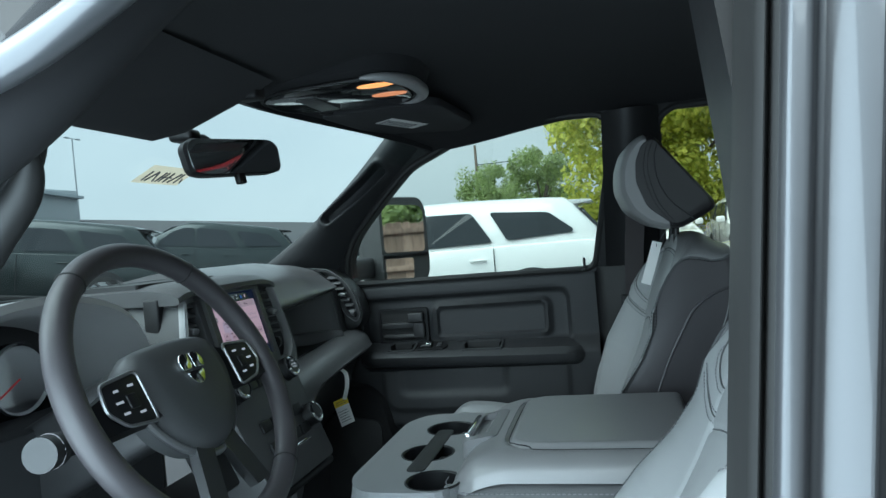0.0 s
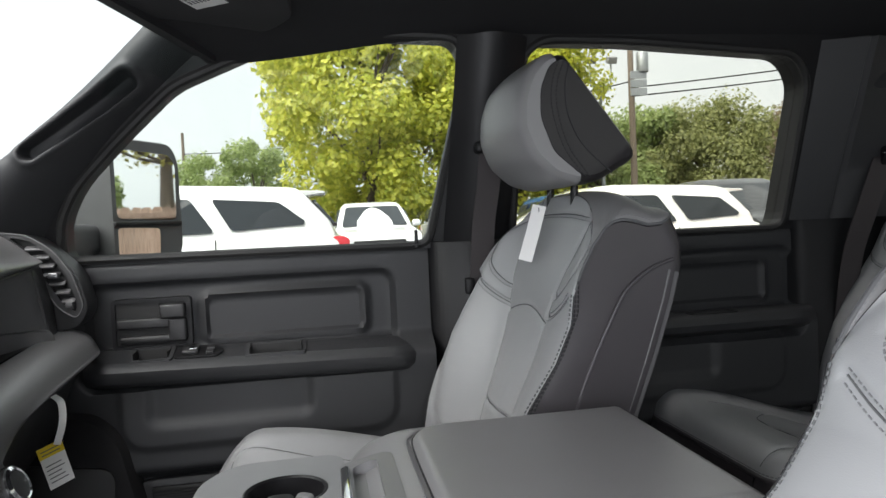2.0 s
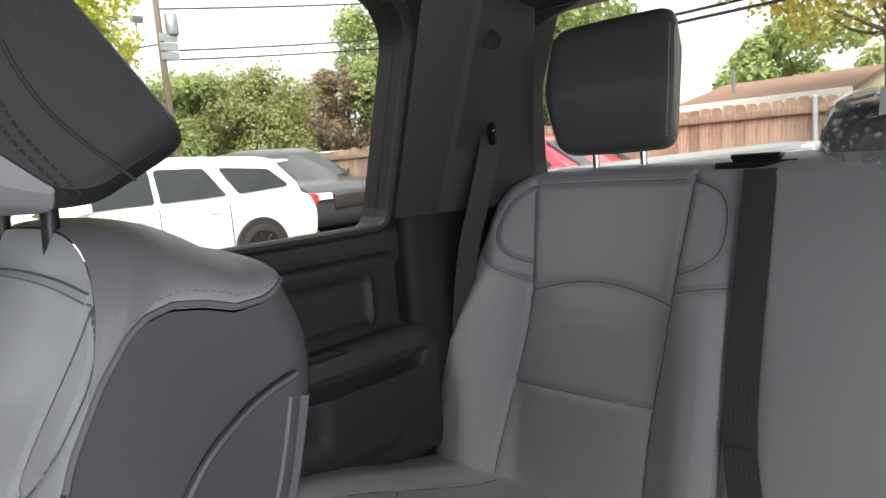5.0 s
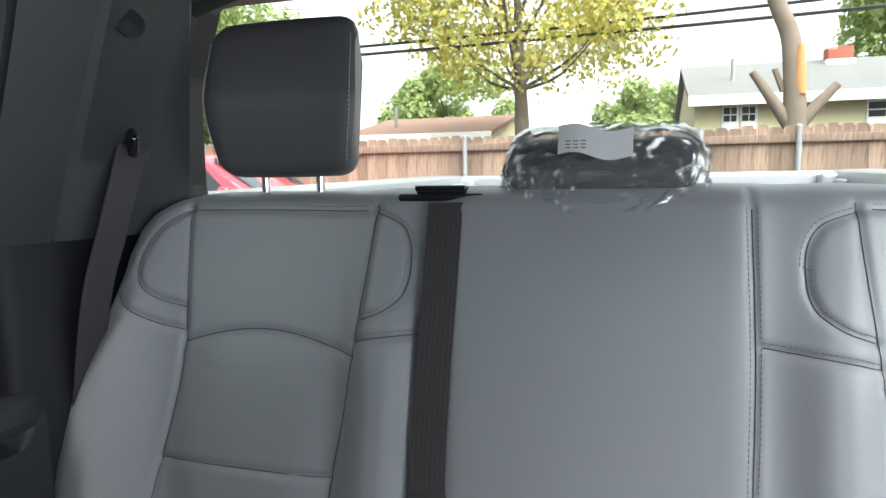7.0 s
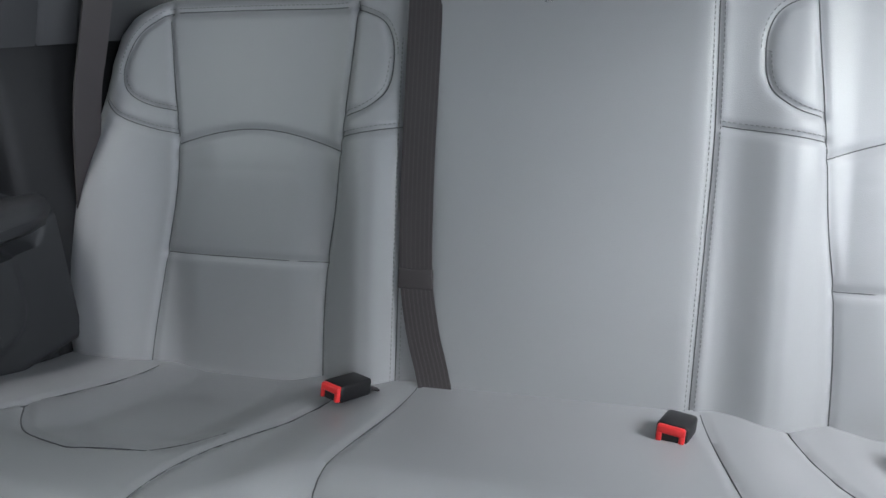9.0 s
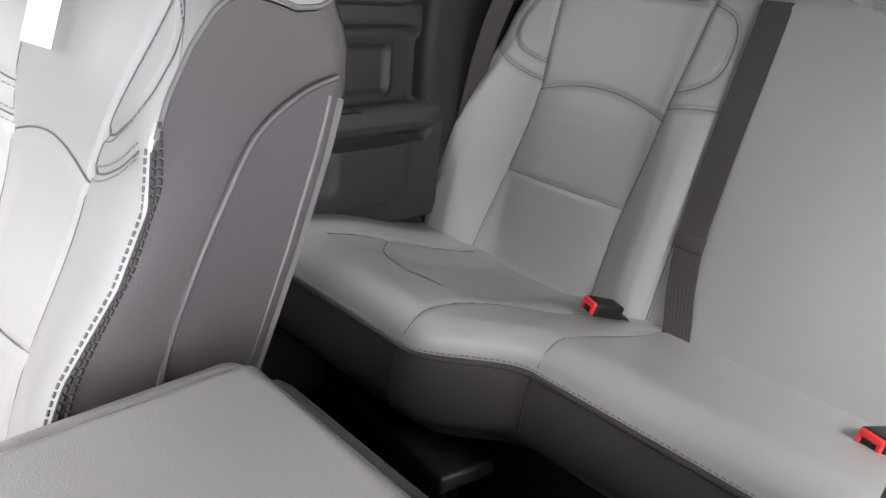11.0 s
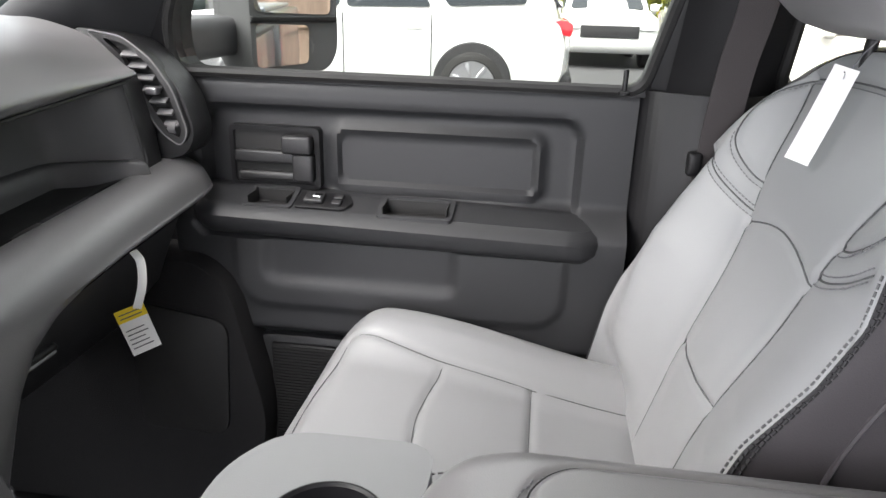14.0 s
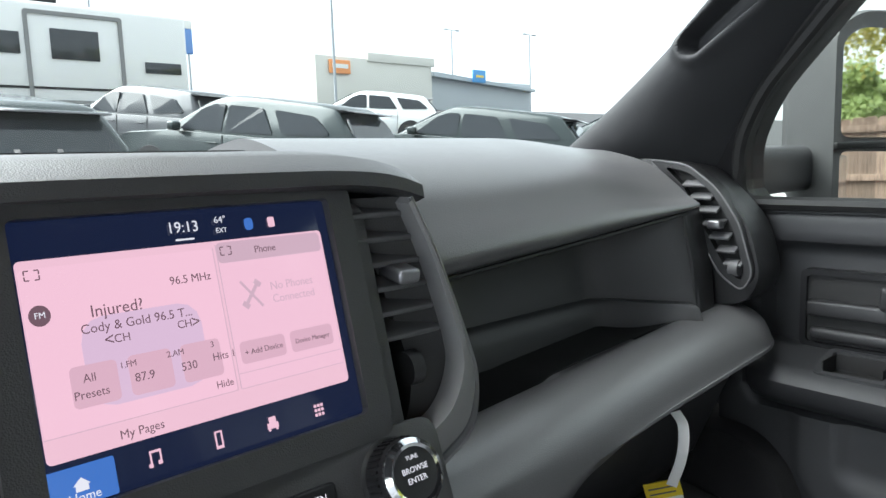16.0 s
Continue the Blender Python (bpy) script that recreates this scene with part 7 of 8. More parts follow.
part("toe_board", moved(rbox(-0.02, 0.0, 0.22, 0.70, 0, 0.45, 0.005), Matrix.Translation((-0.72, 0, 0.575)) @ Matrix.Rotation(radians(-32), 4, "Y")), CARPET, fm)


# ---- the truck outside: bed, hood, towing mirror ----
bed = empty("truck_bed", "silver pickup bed behind the cab", "pickup bed", at=(2.7, -0.12, 0.6))


def bedbox(x0, x1, y0, y1, z0, z1, r=0.01):
    b = rbox(x0, x1, y0, y1, z0, z1, r)
    bmesh.ops.subdivide_edges(b, edges=[e for e in b.edges if abs(e.verts[0].co.x - e.verts[1].co.x) > 0.3], cuts=6)
    for v in b.verts:
        v.co.x -= 0.03
    return b


for s in (1, -1):
    part("bed_rail", bedbox(1.86, 3.66, min(s * 0.74, s * 0.86), max(s * 0.74, s * 0.86), 1.405, 1.432, 0.012), GALV, bed, "flat painted rail top")
    part("bed_side", bedbox(1.86, 3.66, min(s * 0.76, s * 0.92), max(s * 0.76, s * 0.92), 0.85, 1.408, 0.02), SILVER, bed)
    part("rail_lip", bedbox(1.86, 3.66, min(s * 0.715, s * 0.745), max(s * 0.715, s * 0.745), 1.385, 1.428, 0.008), GALV, bed)
    part("stake_pocket", bedbox(3.44, 3.58, min(s * 0.70, s * 0.76), max(s * 0.70, s * 0.76), 1.20, 1.40, 0.01), GALV, bed)
    part("rear_post", bedbox(3.56, 3.64, min(s * 0.66, s * 0.76), max(s * 0.66, s * 0.76), 0.95, 1.42, 0.015), GALV, bed)
    part("tie_down", bedbox(3.47, 3.50, min(s * 0.68, s * 0.70), max(s * 0.68, s * 0.70), 1.30, 1.335, 0.005), RUBBER, bed)
part("tailgate", bedbox(3.63, 3.70, -0.74, 0.74, 0.93, 1.428, 0.018), GALV, bed, "closed tailgate with pressed panels")
for k in range(4):
    part("tailgate_panel", bedbox(3.618, 3.632, -0.62 + 0.33 * k, -0.36 + 0.33 * k, 1.05, 1.34, 0.012), GALV, bed)
part("bed_floor", bedbox(1.86, 3.66, -0.76, 0.76, 0.88, 0.92, 0.01), GALV, bed)
part("bed_front", bedbox(1.84, 1.88, -0.80, 0.80, 0.88, 1.38, 0.012), GALV, bed)

thing("truck_hood", sheet(lambda u, v: (-0.90 - 1.25 * v, -0.80 + 1.6 * u, 1.365 - 0.02 * v + 0.02 * ease(0.2, 0.32, abs(u - 0.5)) - 0.05 * (2 * abs(u - 0.5)) ** 6 - 0.06 * ease(0.7, 1, v)), 40, 20), SILVER, "silver hood in front of the windshield", "hood", kind="structure")
wip = empty("windshield_wiper", "black windshield wipers parked at the glass base", "wiper", at=(-0.8, 0.2, 1.40))
part("arm", tube([(-0.86, 0.10, 1.405), (-0.80, 0.30, 1.415), (-0.72, 0.52, 1.42)], 0.010, 8), RUBBER, wip)
part("blade", tube([(-0.80, -0.20, 1.418), (-0.79, 0.10, 1.424), (-0.73, 0.45, 1.42)], 0.008, 8), RUBBER, wip)
part("cowl", sheet(lambda u, v: (-0.92 + 0.10 * v + 0.42 * (-0.75 + 1.5 * u) ** 2, -0.75 + 1.5 * u, 1.375 + 0.014 * v), 24, 3), PLASTIC2, wip)

om = empty("towing_mirror", "tall grey towing mirror with two glasses", "wing mirror", at=(-0.2, 1.1, 1.45))
OM = Matrix.Translation((-0.124, 1.09, 1.50)) @ Matrix.Rotation(radians(-36.5), 4, "Z")
rows = []
for x, k in ((0.004, 0.97), (-0.006, 1.0), (-0.04, 1.02), (-0.11, 0.97), (-0.155, 0.84), (-0.175, 0.55)):
    rows.append([(x, y * k, 0.003 + (z - 0.003) * k) for y, z in corner_round([(-0.098, -0.165), (0.085, -0.158), (0.108, -0.12), (0.106, 0.10), (0.085, 0.142), (-0.06, 0.146), (-0.098, 0.12)], 0.03, 4)])
part("casing", moved(loft(rows), OM), mat("mirror_grey_plastic", (0.075, 0.076, 0.08), 0.5, grain=0.3, grain_scale=600), om, "dark grey textured casing")
part("upper_glass", moved(prism(corner_round([(-0.086, -0.043), (0.086, -0.048), (0.090, 0.09), (0.072, 0.112), (-0.06, 0.118), (-0.086, 0.10)], 0.015), "x", 0.003, 0.0065), OM), MIRROR, om, "large flat mirror", smooth=False)
part("lower_glass", moved(prism(corner_round([(-0.086, -0.145), (0.030, -0.140), (0.034, -0.068), (-0.086, -0.064)], 0.012), "x", 0.003, 0.0065), OM), MIRROR, om, "small mirror below", smooth=False)
part("divider", moved(rbox(0.0, 0.012, -0.095, 0.10, -0.062, -0.050, 0.003), OM), PLASTIC2, om)
part("arm", loft([[(x, y, z) for x, z in corner_round([(-0.30, 1.375), (-0.215, 1.375), (-0.215, 1.445), (-0.30, 1.45)], 0.02)] for y in (0.82, 0.92, 1.06)]), mat("mirror_arm_plastic", (0.05, 0.05, 0.055), 0.5), om, "folding mirror arm")

# ---- the ground ----
ASPHALT = mat("asphalt", (0.055, 0.055, 0.058), 0.9, grain=0.8, grain_scale=60, mottle=0.35, mottle_scale=0.6)


def ground_z(x):
    return 0.2 + 0.13 * max(0.0, -x - 3.5)


def ground(u, v):
    x, y = -260 + 520 * u, -260 + 520 * v
    x = math.copysign(abs(x / 260) ** 2.2 * 260, x)
    y = math.copysign(abs(y / 260) ** 2.2 * 260, y)
    return (x, y, ground_z(max(x, -70)))


thing("ground", sheet(ground, 90, 60), ASPHALT, "grey asphalt car lot", "ground", kind="structure")

# ---- parked vehicles ----
TYRE = mat("tyre_rubber", (0.018, 0.018, 0.018), 0.85, mottle=0.2, mottle_scale=10)
TAIL = mat("red_tail_lamp", (0.55, 0.02, 0.03), 0.12, coat=0.8)
LENS = mat("clear_lamp_lens", (0.6, 0.62, 0.64), 0.1, coat=0.8)
LOWTRIM = mat("black_lower_trim", (0.02, 0.02, 0.022), 0.6)


def suv(label, paint, m, alloy, group, tail_wrap=False):
    """A mid-size SUV, 5.1 m long: local x to its rear from 0, y across, z up."""
    s = new("parked_suv")
    tagged(s, label, "car", group)
    prof = [(0.02, 0.42), (0.0, 0.62), (0.06, 0.92), (0.35, 1.03), (1.25, 1.12), (1.30, 1.14), (4.85, 1.14), (5.02, 1.08), (5.10, 0.85), (5.08, 0.50), (4.98, 0.34), (0.18, 0.30)]
    prof = corner_round(prof, 0.09, 3)
    rows = []
    for y, k, dz in ((-0.96, 0.965, 0.0), (-0.955, 0.985, 0.0), (-0.90, 1.0, 0.01), (-0.45, 1.0, 0.02), (0.45, 1.0, 0.02), (0.90, 1.0, 0.01), (0.955, 0.985, 0.0), (0.96, 0.965, 0.0)):
        bow = 0.10 * (y / 0.96) ** 4
        rows.append([(2.55 + (x - 2.55) * (1 - bow * 0.35), y * (1 - 0.035 * ease(0.75, 0.35, z) - 0.02 * ease(0.95, 1.15, z)), 0.75 + (z - 0.75) * k + dz * (z > 1)) for x, z in prof])
    part("body", loft(rows), paint, s)
    # greenhouse
    belt = corner_round([(1.22, -0.90), (2.2, -0.925), (4.5, -0.90), (4.92, -0.80), (4.98, 0.0), (4.92, 0.80), (4.5, 0.90), (2.2, 0.925), (1.22, 0.90), (1.05, 0.0)], 0.10, 3)
    rows = []
    for z, a, b, k in ((1.12, 1.05, 4.99, 1.0), (1.30, 1.36, 4.93, 0.965), (1.55, 1.82, 4.74, 0.875), (1.68, 2.08, 4.64, 0.81), (1.755, 2.30, 4.55, 0.74), (1.785, 2.60, 4.5, 0.60), (1.795, 3.0, 4.3, 0.3)):
        rows.append([(a + (b - a) * (x - 1.05) / 3.94, y * k, z) for x, y in belt])
    top = loft(rows)
    for v in top.verts:
        if v.co.z > 1.2 and v.co.x > 2.4:
            v.co.z -= 0.10 * ((v.co.x - 2.4) / 2.4) ** 2 * min(1.0, (v.co.z - 1.2) / 0.5)
    part("roof", top, paint, s)

    def side(z):
        return 0.925 * (1.0 if z < 1.12 else 1.0 - 0.195 * ((z - 1.12) / 0.18) if z < 1.13 else (0.965 - 0.09 * (z - 1.30) / 0.25) if z < 1.55 else 0.875 - 0.065 * (z - 1.55) / 0.13)

    wins = [[(1.62, 1.17), (2.52, 1.18), (2.52, 1.62), (2.30, 1.62), (2.05, 1.52)], [(2.60, 1.18), (3.55, 1.20), (3.28, 1.60), (2.60, 1.62)], [(3.74, 1.21), (4.56, 1.25), (4.58, 1.29), (4.28, 1.53), (3.52, 1.59)]]
    for sg in (1, -1):
        for w in wins:
            o = plate(corner_round(w, 0.05), [], lambda p, k: (p[0], sg * (0.921 - 0.20 * max(0.0, p[1] - 1.16) - 0.10 * max(0.0, p[1] - 1.5) + 0.008 - 0.05 * k - 0.03 * ease(4.2, 4.7, p[0])), p[1]))
            part("side_window", o, CARGLASS, s, smooth=False)
        for k, xx in enumerate((2.56, 3.56)):
            part("door_seam", tube([(xx, sg * 0.958, 0.45), (xx, sg * 0.950, 1.12)], 0.006, 5), LOWTRIM, s)
            part("door_handle", rbox(xx - 0.32, xx - 0.10, sg * 0.965 - 0.012, sg * 0.965 + 0.012, 0.965, 0.995, 0.01), paint, s)
        part("wing_mirror", rbox(1.52, 1.70, min(sg * 0.95, sg * 1.14), max(sg * 0.95, sg * 1.14), 1.13, 1.29, 0.05), paint, s)
        part("sill_trim", rbox(1.35, 3.75, min(sg * 0.90, sg * 0.945), max(sg * 0.90, sg * 0.945), 0.27, 0.37, 0.02), LOWTRIM, s)
        part("tail_lamp", prism(corner_round([(4.80, 0.99), (5.075, 0.93), (5.09, 1.06), (5.0, 1.10), (4.88, 1.09)], 0.03), "y", min(sg * 0.62, sg * 0.945), max(sg * 0.62, sg * 0.945), 0.01), TAIL, s, "red tail lamp")
        part("head_lamp", prism(corner_round([(0.0, 0.78), (0.32, 0.82), (0.36, 0.92), (0.05, 0.90)], 0.02), "y", min(sg * 0.60, sg * 0.93), max(sg * 0.60, sg * 0.93), 0.01), LENS, s)
        for xx in (0.98, 4.02):
            arch = part("wheel_arch", moved(lathe([(0.0, -0.03), (0.425, -0.03), (0.44, 0.0), (0.425, 0.025), (0.0, 0.02)], 36), Matrix.Translation((xx, sg * 0.935, 0.41)) @ Matrix.Rotation(radians(-90 * sg), 4, "X")), LOWTRIM, s)
            wm = Matrix.Translation((xx, sg * 0.93, 0.385)) @ Matrix.Rotation(radians(-90 * sg), 4, "X")
            wh = part("wheel", moved(lathe([(0.0, -0.2), (0.34, -0.2), (0.385, -0.16), (0.385, 0.0), (0.35, 0.035), (0.27, 0.042), (0.255, 0.02), (0.0, 0.015)], 40), wm), TYRE, s)
            part("rim", join(moved(lathe([(0.262, 0.03), (0.258, 0.045), (0.24, 0.045), (0.235, 0.02)], 36), wm), moved(lathe([(0.0, 0.03), (0.06, 0.03), (0.075, 0.05), (0.05, 0.065), (0.0, 0.065)], 24), wm), *[moved(rbox(0.05, 0.245, -0.024, 0.024, 0.02, 0.044, 0.008), wm @ Matrix.Rotation(k * math.tau / 7, 4, "Z")) for k in range(7)]), alloy, wh, "seven spoke rim")
    part("rear_window", plate(corner_round([(-0.66, 1.22), (0.66, 1.22), (0.56, 1.55), (-0.56, 1.55)], 0.06), [], lambda p, k: (4.995 - 0.80 * max(0, p[1] - 1.18) + 0.004 - 0.04 * k, p[0], p[1])), CARGLASS, s, smooth=False)
    part("windshield", plate(corner_round([(-0.78, 1.17), (0.78, 1.17), (0.64, 1.66), (-0.64, 1.66)], 0.06), [], lambda p, k: (1.08 + 1.72 * (p[1] - 1.12) - 0.012 + 0.04 * k + 0.12 * p[0] ** 2, p[0], p[1])), CARGLASS, s, smooth=False)
    part("spoiler", prism(corner_round([(4.36, 1.675), (4.80, 1.655), (4.84, 1.63), (4.58, 1.605)], 0.015), "y", -0.60, 0.60, 0.01), paint if paint is WHITEPAINT else GLOSS, s, "roof spoiler")
    if tail_wrap:
        part("tail_lamp_bar", rbox(5.04, 5.105, -0.80, 0.80, 0.985, 1.035, 0.012), TAIL, s, "full width red lamp bar")
    part("rear_bumper", rbox(4.90, 5.12, -0.86, 0.86, 0.36, 0.52, 0.05), LOWTRIM, s)
    part("front_grille", rbox(-0.02, 0.06, -0.58, 0.58, 0.62, 0.86, 0.02), LOWTRIM, s)
    s.matrix_world = m
    return s


WHITEPAINT = mat("white_car_paint", (0.80, 0.81, 0.80), 0.22, coat=0.8)
DARKPAINT = mat("dark_grey_green_car_paint", (0.035, 0.045, 0.045), 0.22, 0.3, coat=0.15)
GREYPAINT = mat("dark_grey_car_paint", (0.06, 0.063, 0.068), 0.25, 0.3, coat=0.15)
REDPAINT = mat("red_car_paint", (0.5, 0.03, 0.05), 0.25, coat=0.8)
BLUEPAINT = mat("blue_car_paint", (0.06, 0.16, 0.35), 0.25, 0.2, coat=0.8)
ALLOY = mat("alloy_wheel", (0.5, 0.5, 0.52), 0.3, 0.9)
BLACKRIM = mat("black_steel_wheel", (0.02, 0.02, 0.022), 0.4, 0.3)

suv("white SUV with dark windows parked in a row", WHITEPAINT, pose(-4.45, 8.46, 0.2, 0, 0, 0), ALLOY, "white parked SUVs")
suv("white SUV with black and chrome wheels parked in a row", WHITEPAINT, pose(1.75, 8.46, 0.2, 0, 0, 0) @ Matrix.Scale(0.89, 4), BLACKRIM, "white parked SUVs")
suv("dark grey SUV parked facing the truck", GREYPAINT, pose(8.35, 9.2, 0.2, 0, 0, 90), BLACKRIM, "cars behind the white SUVs")
suv("white SUV parked behind another", WHITEPAINT, pose(9.6, 15.6, 0.2, 0, 0, 0), ALLOY, "cars behind the white SUVs")
for i, (px, py, pp) in enumerate(((1.6, 14.5, WHITEPAINT), (4.2, 14.7, WHITEPAINT), (7.0, 14.6, BLUEPAINT), (-1.2, 15.2, WHITEPAINT))):
    suv(("blue" if pp is BLUEPAINT else "white") + " SUV parked nose towards the truck row", pp, pose(px, py, 0.2, 0, 0, 90), ALLOY, "cars behind the white SUVs")
suv("red SUV parked behind the truck near the fence", REDPAINT, pose(8.3, 3.1, 0.2, 0, 0, 90) @ Matrix.Scale(0.85, 4), ALLOY, "")
gz = ground_z
suv("dark green-grey SUV parked ahead with a lit red lamp bar", DARKPAINT, pose(-13.5, 4.4, gz(-11.2), 0, 6.8, 24), ALLOY, "dark SUVs ahead", True)
suv("dark green-grey SUV parked ahead of the truck", DARKPAINT, pose(-12.7, 8.7, gz(-10.4), 0, 6.8, 28), ALLOY, "dark SUVs ahead", True)
suv("dark SUV parked beside the others ahead", DARKPAINT, pose(-11.9, 13.0, gz(-9.6), 0, 6.8, 28), ALLOY, "dark SUVs ahead", True)
suv("black SUV parked further ahead", GREYPAINT, pose(-19.0, 4.6, gz(-16.8), 0, 6.5, 20), ALLOY, "dark SUVs ahead", True)
suv("white SUV parked further ahead", WHITEPAINT, pose(-21.0, 11.5, gz(-20), 0, 4.0, 60), ALLOY, "white SUVs ahead")
suv("dark SUV parked on the far side ahead", DARKPAINT, pose(-12.6, 0.4, gz(-9.7), 0, 6.5, 14), ALLOY, "dark SUVs ahead", True)

# ---- wooden fence behind the truck, board by board ----
WOOD = bpy.data.materials.new("weathered_fence_wood")
WOOD.use_nodes = True
n_, l_ = WOOD.node_tree.nodes, WOOD.node_tree.links
info, co_, mp_, nz_, rp_, hs_ = (n_.new("ShaderNode" + k) for k in ("ObjectInfo", "TexCoord", "Mapping", "TexNoise", "ValToRGB", "HueSaturation"))
mp_.inputs["Scale"].default_value = (20, 20, 1.5)
nz_.inputs["Scale"].default_value, nz_.inputs["Detail"].default_value = 3.0, 8.0
rp_.color_ramp.elements[0].color, rp_.color_ramp.elements[1].color = (0.12, 0.075, 0.055, 1), (0.36, 0.26, 0.20, 1)
rp_.color_ramp.elements[0].position, rp_.color_ramp.elements[1].position = 0.25, 0.75
vr_ = n_.new("ShaderNodeMapRange")
vr_.inputs["To Min"].default_value, vr_.inputs["To Max"].default_value = 0.7, 1.25
l_.new(info.outputs["Random"], vr_.inputs["Value"])
l_.new(co_.outputs["Object"], mp_.inputs["Vector"])
l_.new(mp_.outputs["Vector"], nz_.inputs["Vector"])
l_.new(nz_.outputs["Fac"], rp_.inputs["Fac"])
l_.new(rp_.outputs["Color"], hs_.inputs["Color"])
l_.new(vr_.outputs["Result"], hs_.inputs["Value"])
l_.new(hs_.outputs["Color"], n_["Principled BSDF"].inputs["Base Color"])
n_["Principled BSDF"].inputs["Roughness"].default_value = 0.85

FX = 9.4
fence = empty("fence", "weathered wooden board fence with metal posts", "fence", kind="structure", at=(FX, 0, 0.2))
STEEL = mat("galvanised_post", (0.35, 0.37, 0.39), 0.45, 0.6, mottle=0.1)
part("rail", rbox(FX - 0.06, FX - 0.02, -14, 13, 1.66, 1.75, 0.005), WOOD, fence)
part("rail", rbox(FX - 0.06, FX - 0.02, -14, 13, 1.02, 1.11, 0.005), WOOD, fence)
part("rail", rbox(FX - 0.06, FX - 0.02, -14, 13, 0.45, 0.54, 0.005), WOOD, fence)
for i in range(9):
    y = 2.19 - 3.88 * (i - 3)
    p = part("post", tube([(FX - 0.09, y, 0.2), (FX - 0.09, y, 1.83)], 0.032, 12), STEEL, fence, "round galvanised post")
    part("post_cap", moved(lathe([(0.036, 0), (0.036, 0.02), (0.02, 0.035), (0, 0.038)], 12), Matrix.Translation((FX - 0.09, y, 1.825))), STEEL, p)

# ---- houses ----
SIDING = mat("cream_siding", (0.52, 0.47, 0.30), 0.7, mottle=0.05, mottle_scale=2)
SHINGLE = mat("grey_shingles", (0.15, 0.15, 0.15), 0.9, grain=0.6, grain_scale=20, mottle=0.2, mottle_scale=1.5)
BROWNROOF = mat("brown_shingles", (0.22, 0.13, 0.10), 0.9, grain=0.6, grain_scale=20, mottle=0.2, mottle_scale=1.5)
BRICK = mat("red_brick", (0.30, 0.09, 0.06), 0.85, grain=0.4, grain_scale=25, mottle=0.2, mottle_scale=6)
TRIMW = mat("white_window_trim", (0.75, 0.75, 0.72), 0.5)


def house(name, label, x0, x1, y0, y1, eave, ridge, wall, roof, windows, chimney=None):
    """Ridge along y; the wall at x0 faces the lot."""
    h = empty(name, label, "house", at=((x0 + x1) / 2, (y0 + y1) / 2, 0.2))
    xm = (x0 + x1) / 2
    part("wall", prism([(x0, 0.2), (x1, 0.2), (x1, eave), (xm, ridge - 0.1), (x0, eave)], "y", y0, y1), wall, h, smooth=False)
    for k in range(int((eave - 0.5) / 0.16)):
        part("siding_board", prism([(x0 - 0.018, 0.5 + 0.16 * k), (x0 + 0.01, 0.5 + 0.16 * k), (x0 + 0.01, 0.66 + 0.16 * k), (x0 - 0.002, 0.66 + 0.16 * k)], "y", y0, y1), wall, h, smooth=False)
    for a, b in ((x0 - 0.45, xm), (x1 + 0.45, xm)):
        za = eave - (ridge - eave) * 0.45 / (xm - x0)
        part("roof", prism([(a, za), (b, ridge), (b, ridge + 0.12), (a, za + 0.12)], "y", y0 - 0.15, y1 + 0.15), roof, h, smooth=False)
    part("fascia", rbox(x0 - 0.47, x0 - 0.43, y0 - 0.15, y1 + 0.15, eave - (ridge - eave) * 0.45 / (xm - x0) - 0.1, eave - (ridge - eave) * 0.45 / (xm - x0) + 0.12, 0.01), TRIMW, h)
    for yc, w, z0, z1 in windows:
        wd = part("window", rbox(x0 - 0.05, x0 - 0.01, yc - w / 2, yc + w / 2, z0, z1, 0.005), TRIMW, h, "white framed window")
        for i in range(2):
            for j in range(3):
                part("pane", rbox(x0 - 0.056, x0 - 0.049, yc - w / 2 + 0.05 + i * (w - 0.08) / 2, yc - w / 2 + 0.01 + (i + 1) * (w - 0.04) / 2, z0 + 0.06 + j * (z1 - z0 - 0.08) / 3, z0 + 0.02 + (j + 1) * (z1 - z0 - 0.06) / 3), CARGLASS if j else TRIMW, wd, smooth=False)
    if chimney:
        c = part("chimney", rbox(chimney[0] - 0.25, chimney[0] + 0.25, chimney[1] - 0.28, chimney[1] + 0.28, chimney[2], chimney[3], 0.01), BRICK, h)
        part("chimney_base", rbox(chimney[0] - 0.3, chimney[0] + 0.3, chimney[1] - 0.32, chimney[1] + 0.32, chimney[2] - 0.1, chimney[2] + 0.25, 0.01), TRIMW, c)
    part("roof_pipe", tube([(x0 + 1.2, y1 - 0.9, eave), (x0 + 1.2, y1 - 0.9, eave + 0.95)], 0.05, 8), STEEL, h)
    return h


house("house", "cream clapboard house with a grey roof and brick chimney", 17.0, 24.0, -12.5, -1.05, 2.85, 3.83, SIDING, SHINGLE, [(-1.79, 0.34, 2.08, 2.64), (-2.16, 0.34, 2.08, 2.64), (-4.75, 0.7, 2.08, 2.64)], (20.0, -4.53, 3.6, 4.15))
house("house", "low brown-roofed bungalow behind the fence", 19.0, 26.0, 4.0, 8.0, 2.32, 2.92, SIDING, BROWNROOF, [])
house("house", "small cream house with a brown roof beyond the cars", 26.0, 33.0, 22.0, 27.0, 2.8, 5.2, SIDING, BROWNROOF, [(24.0, 0.8, 1.5, 2.5)])
house("house", "distant white house with grey roof", 18.0, 24.0, 44.0, 50.0, 2.9, 5.0, TRIMW, SHINGLE, [(46.0, 0.8, 1.6, 2.6)])

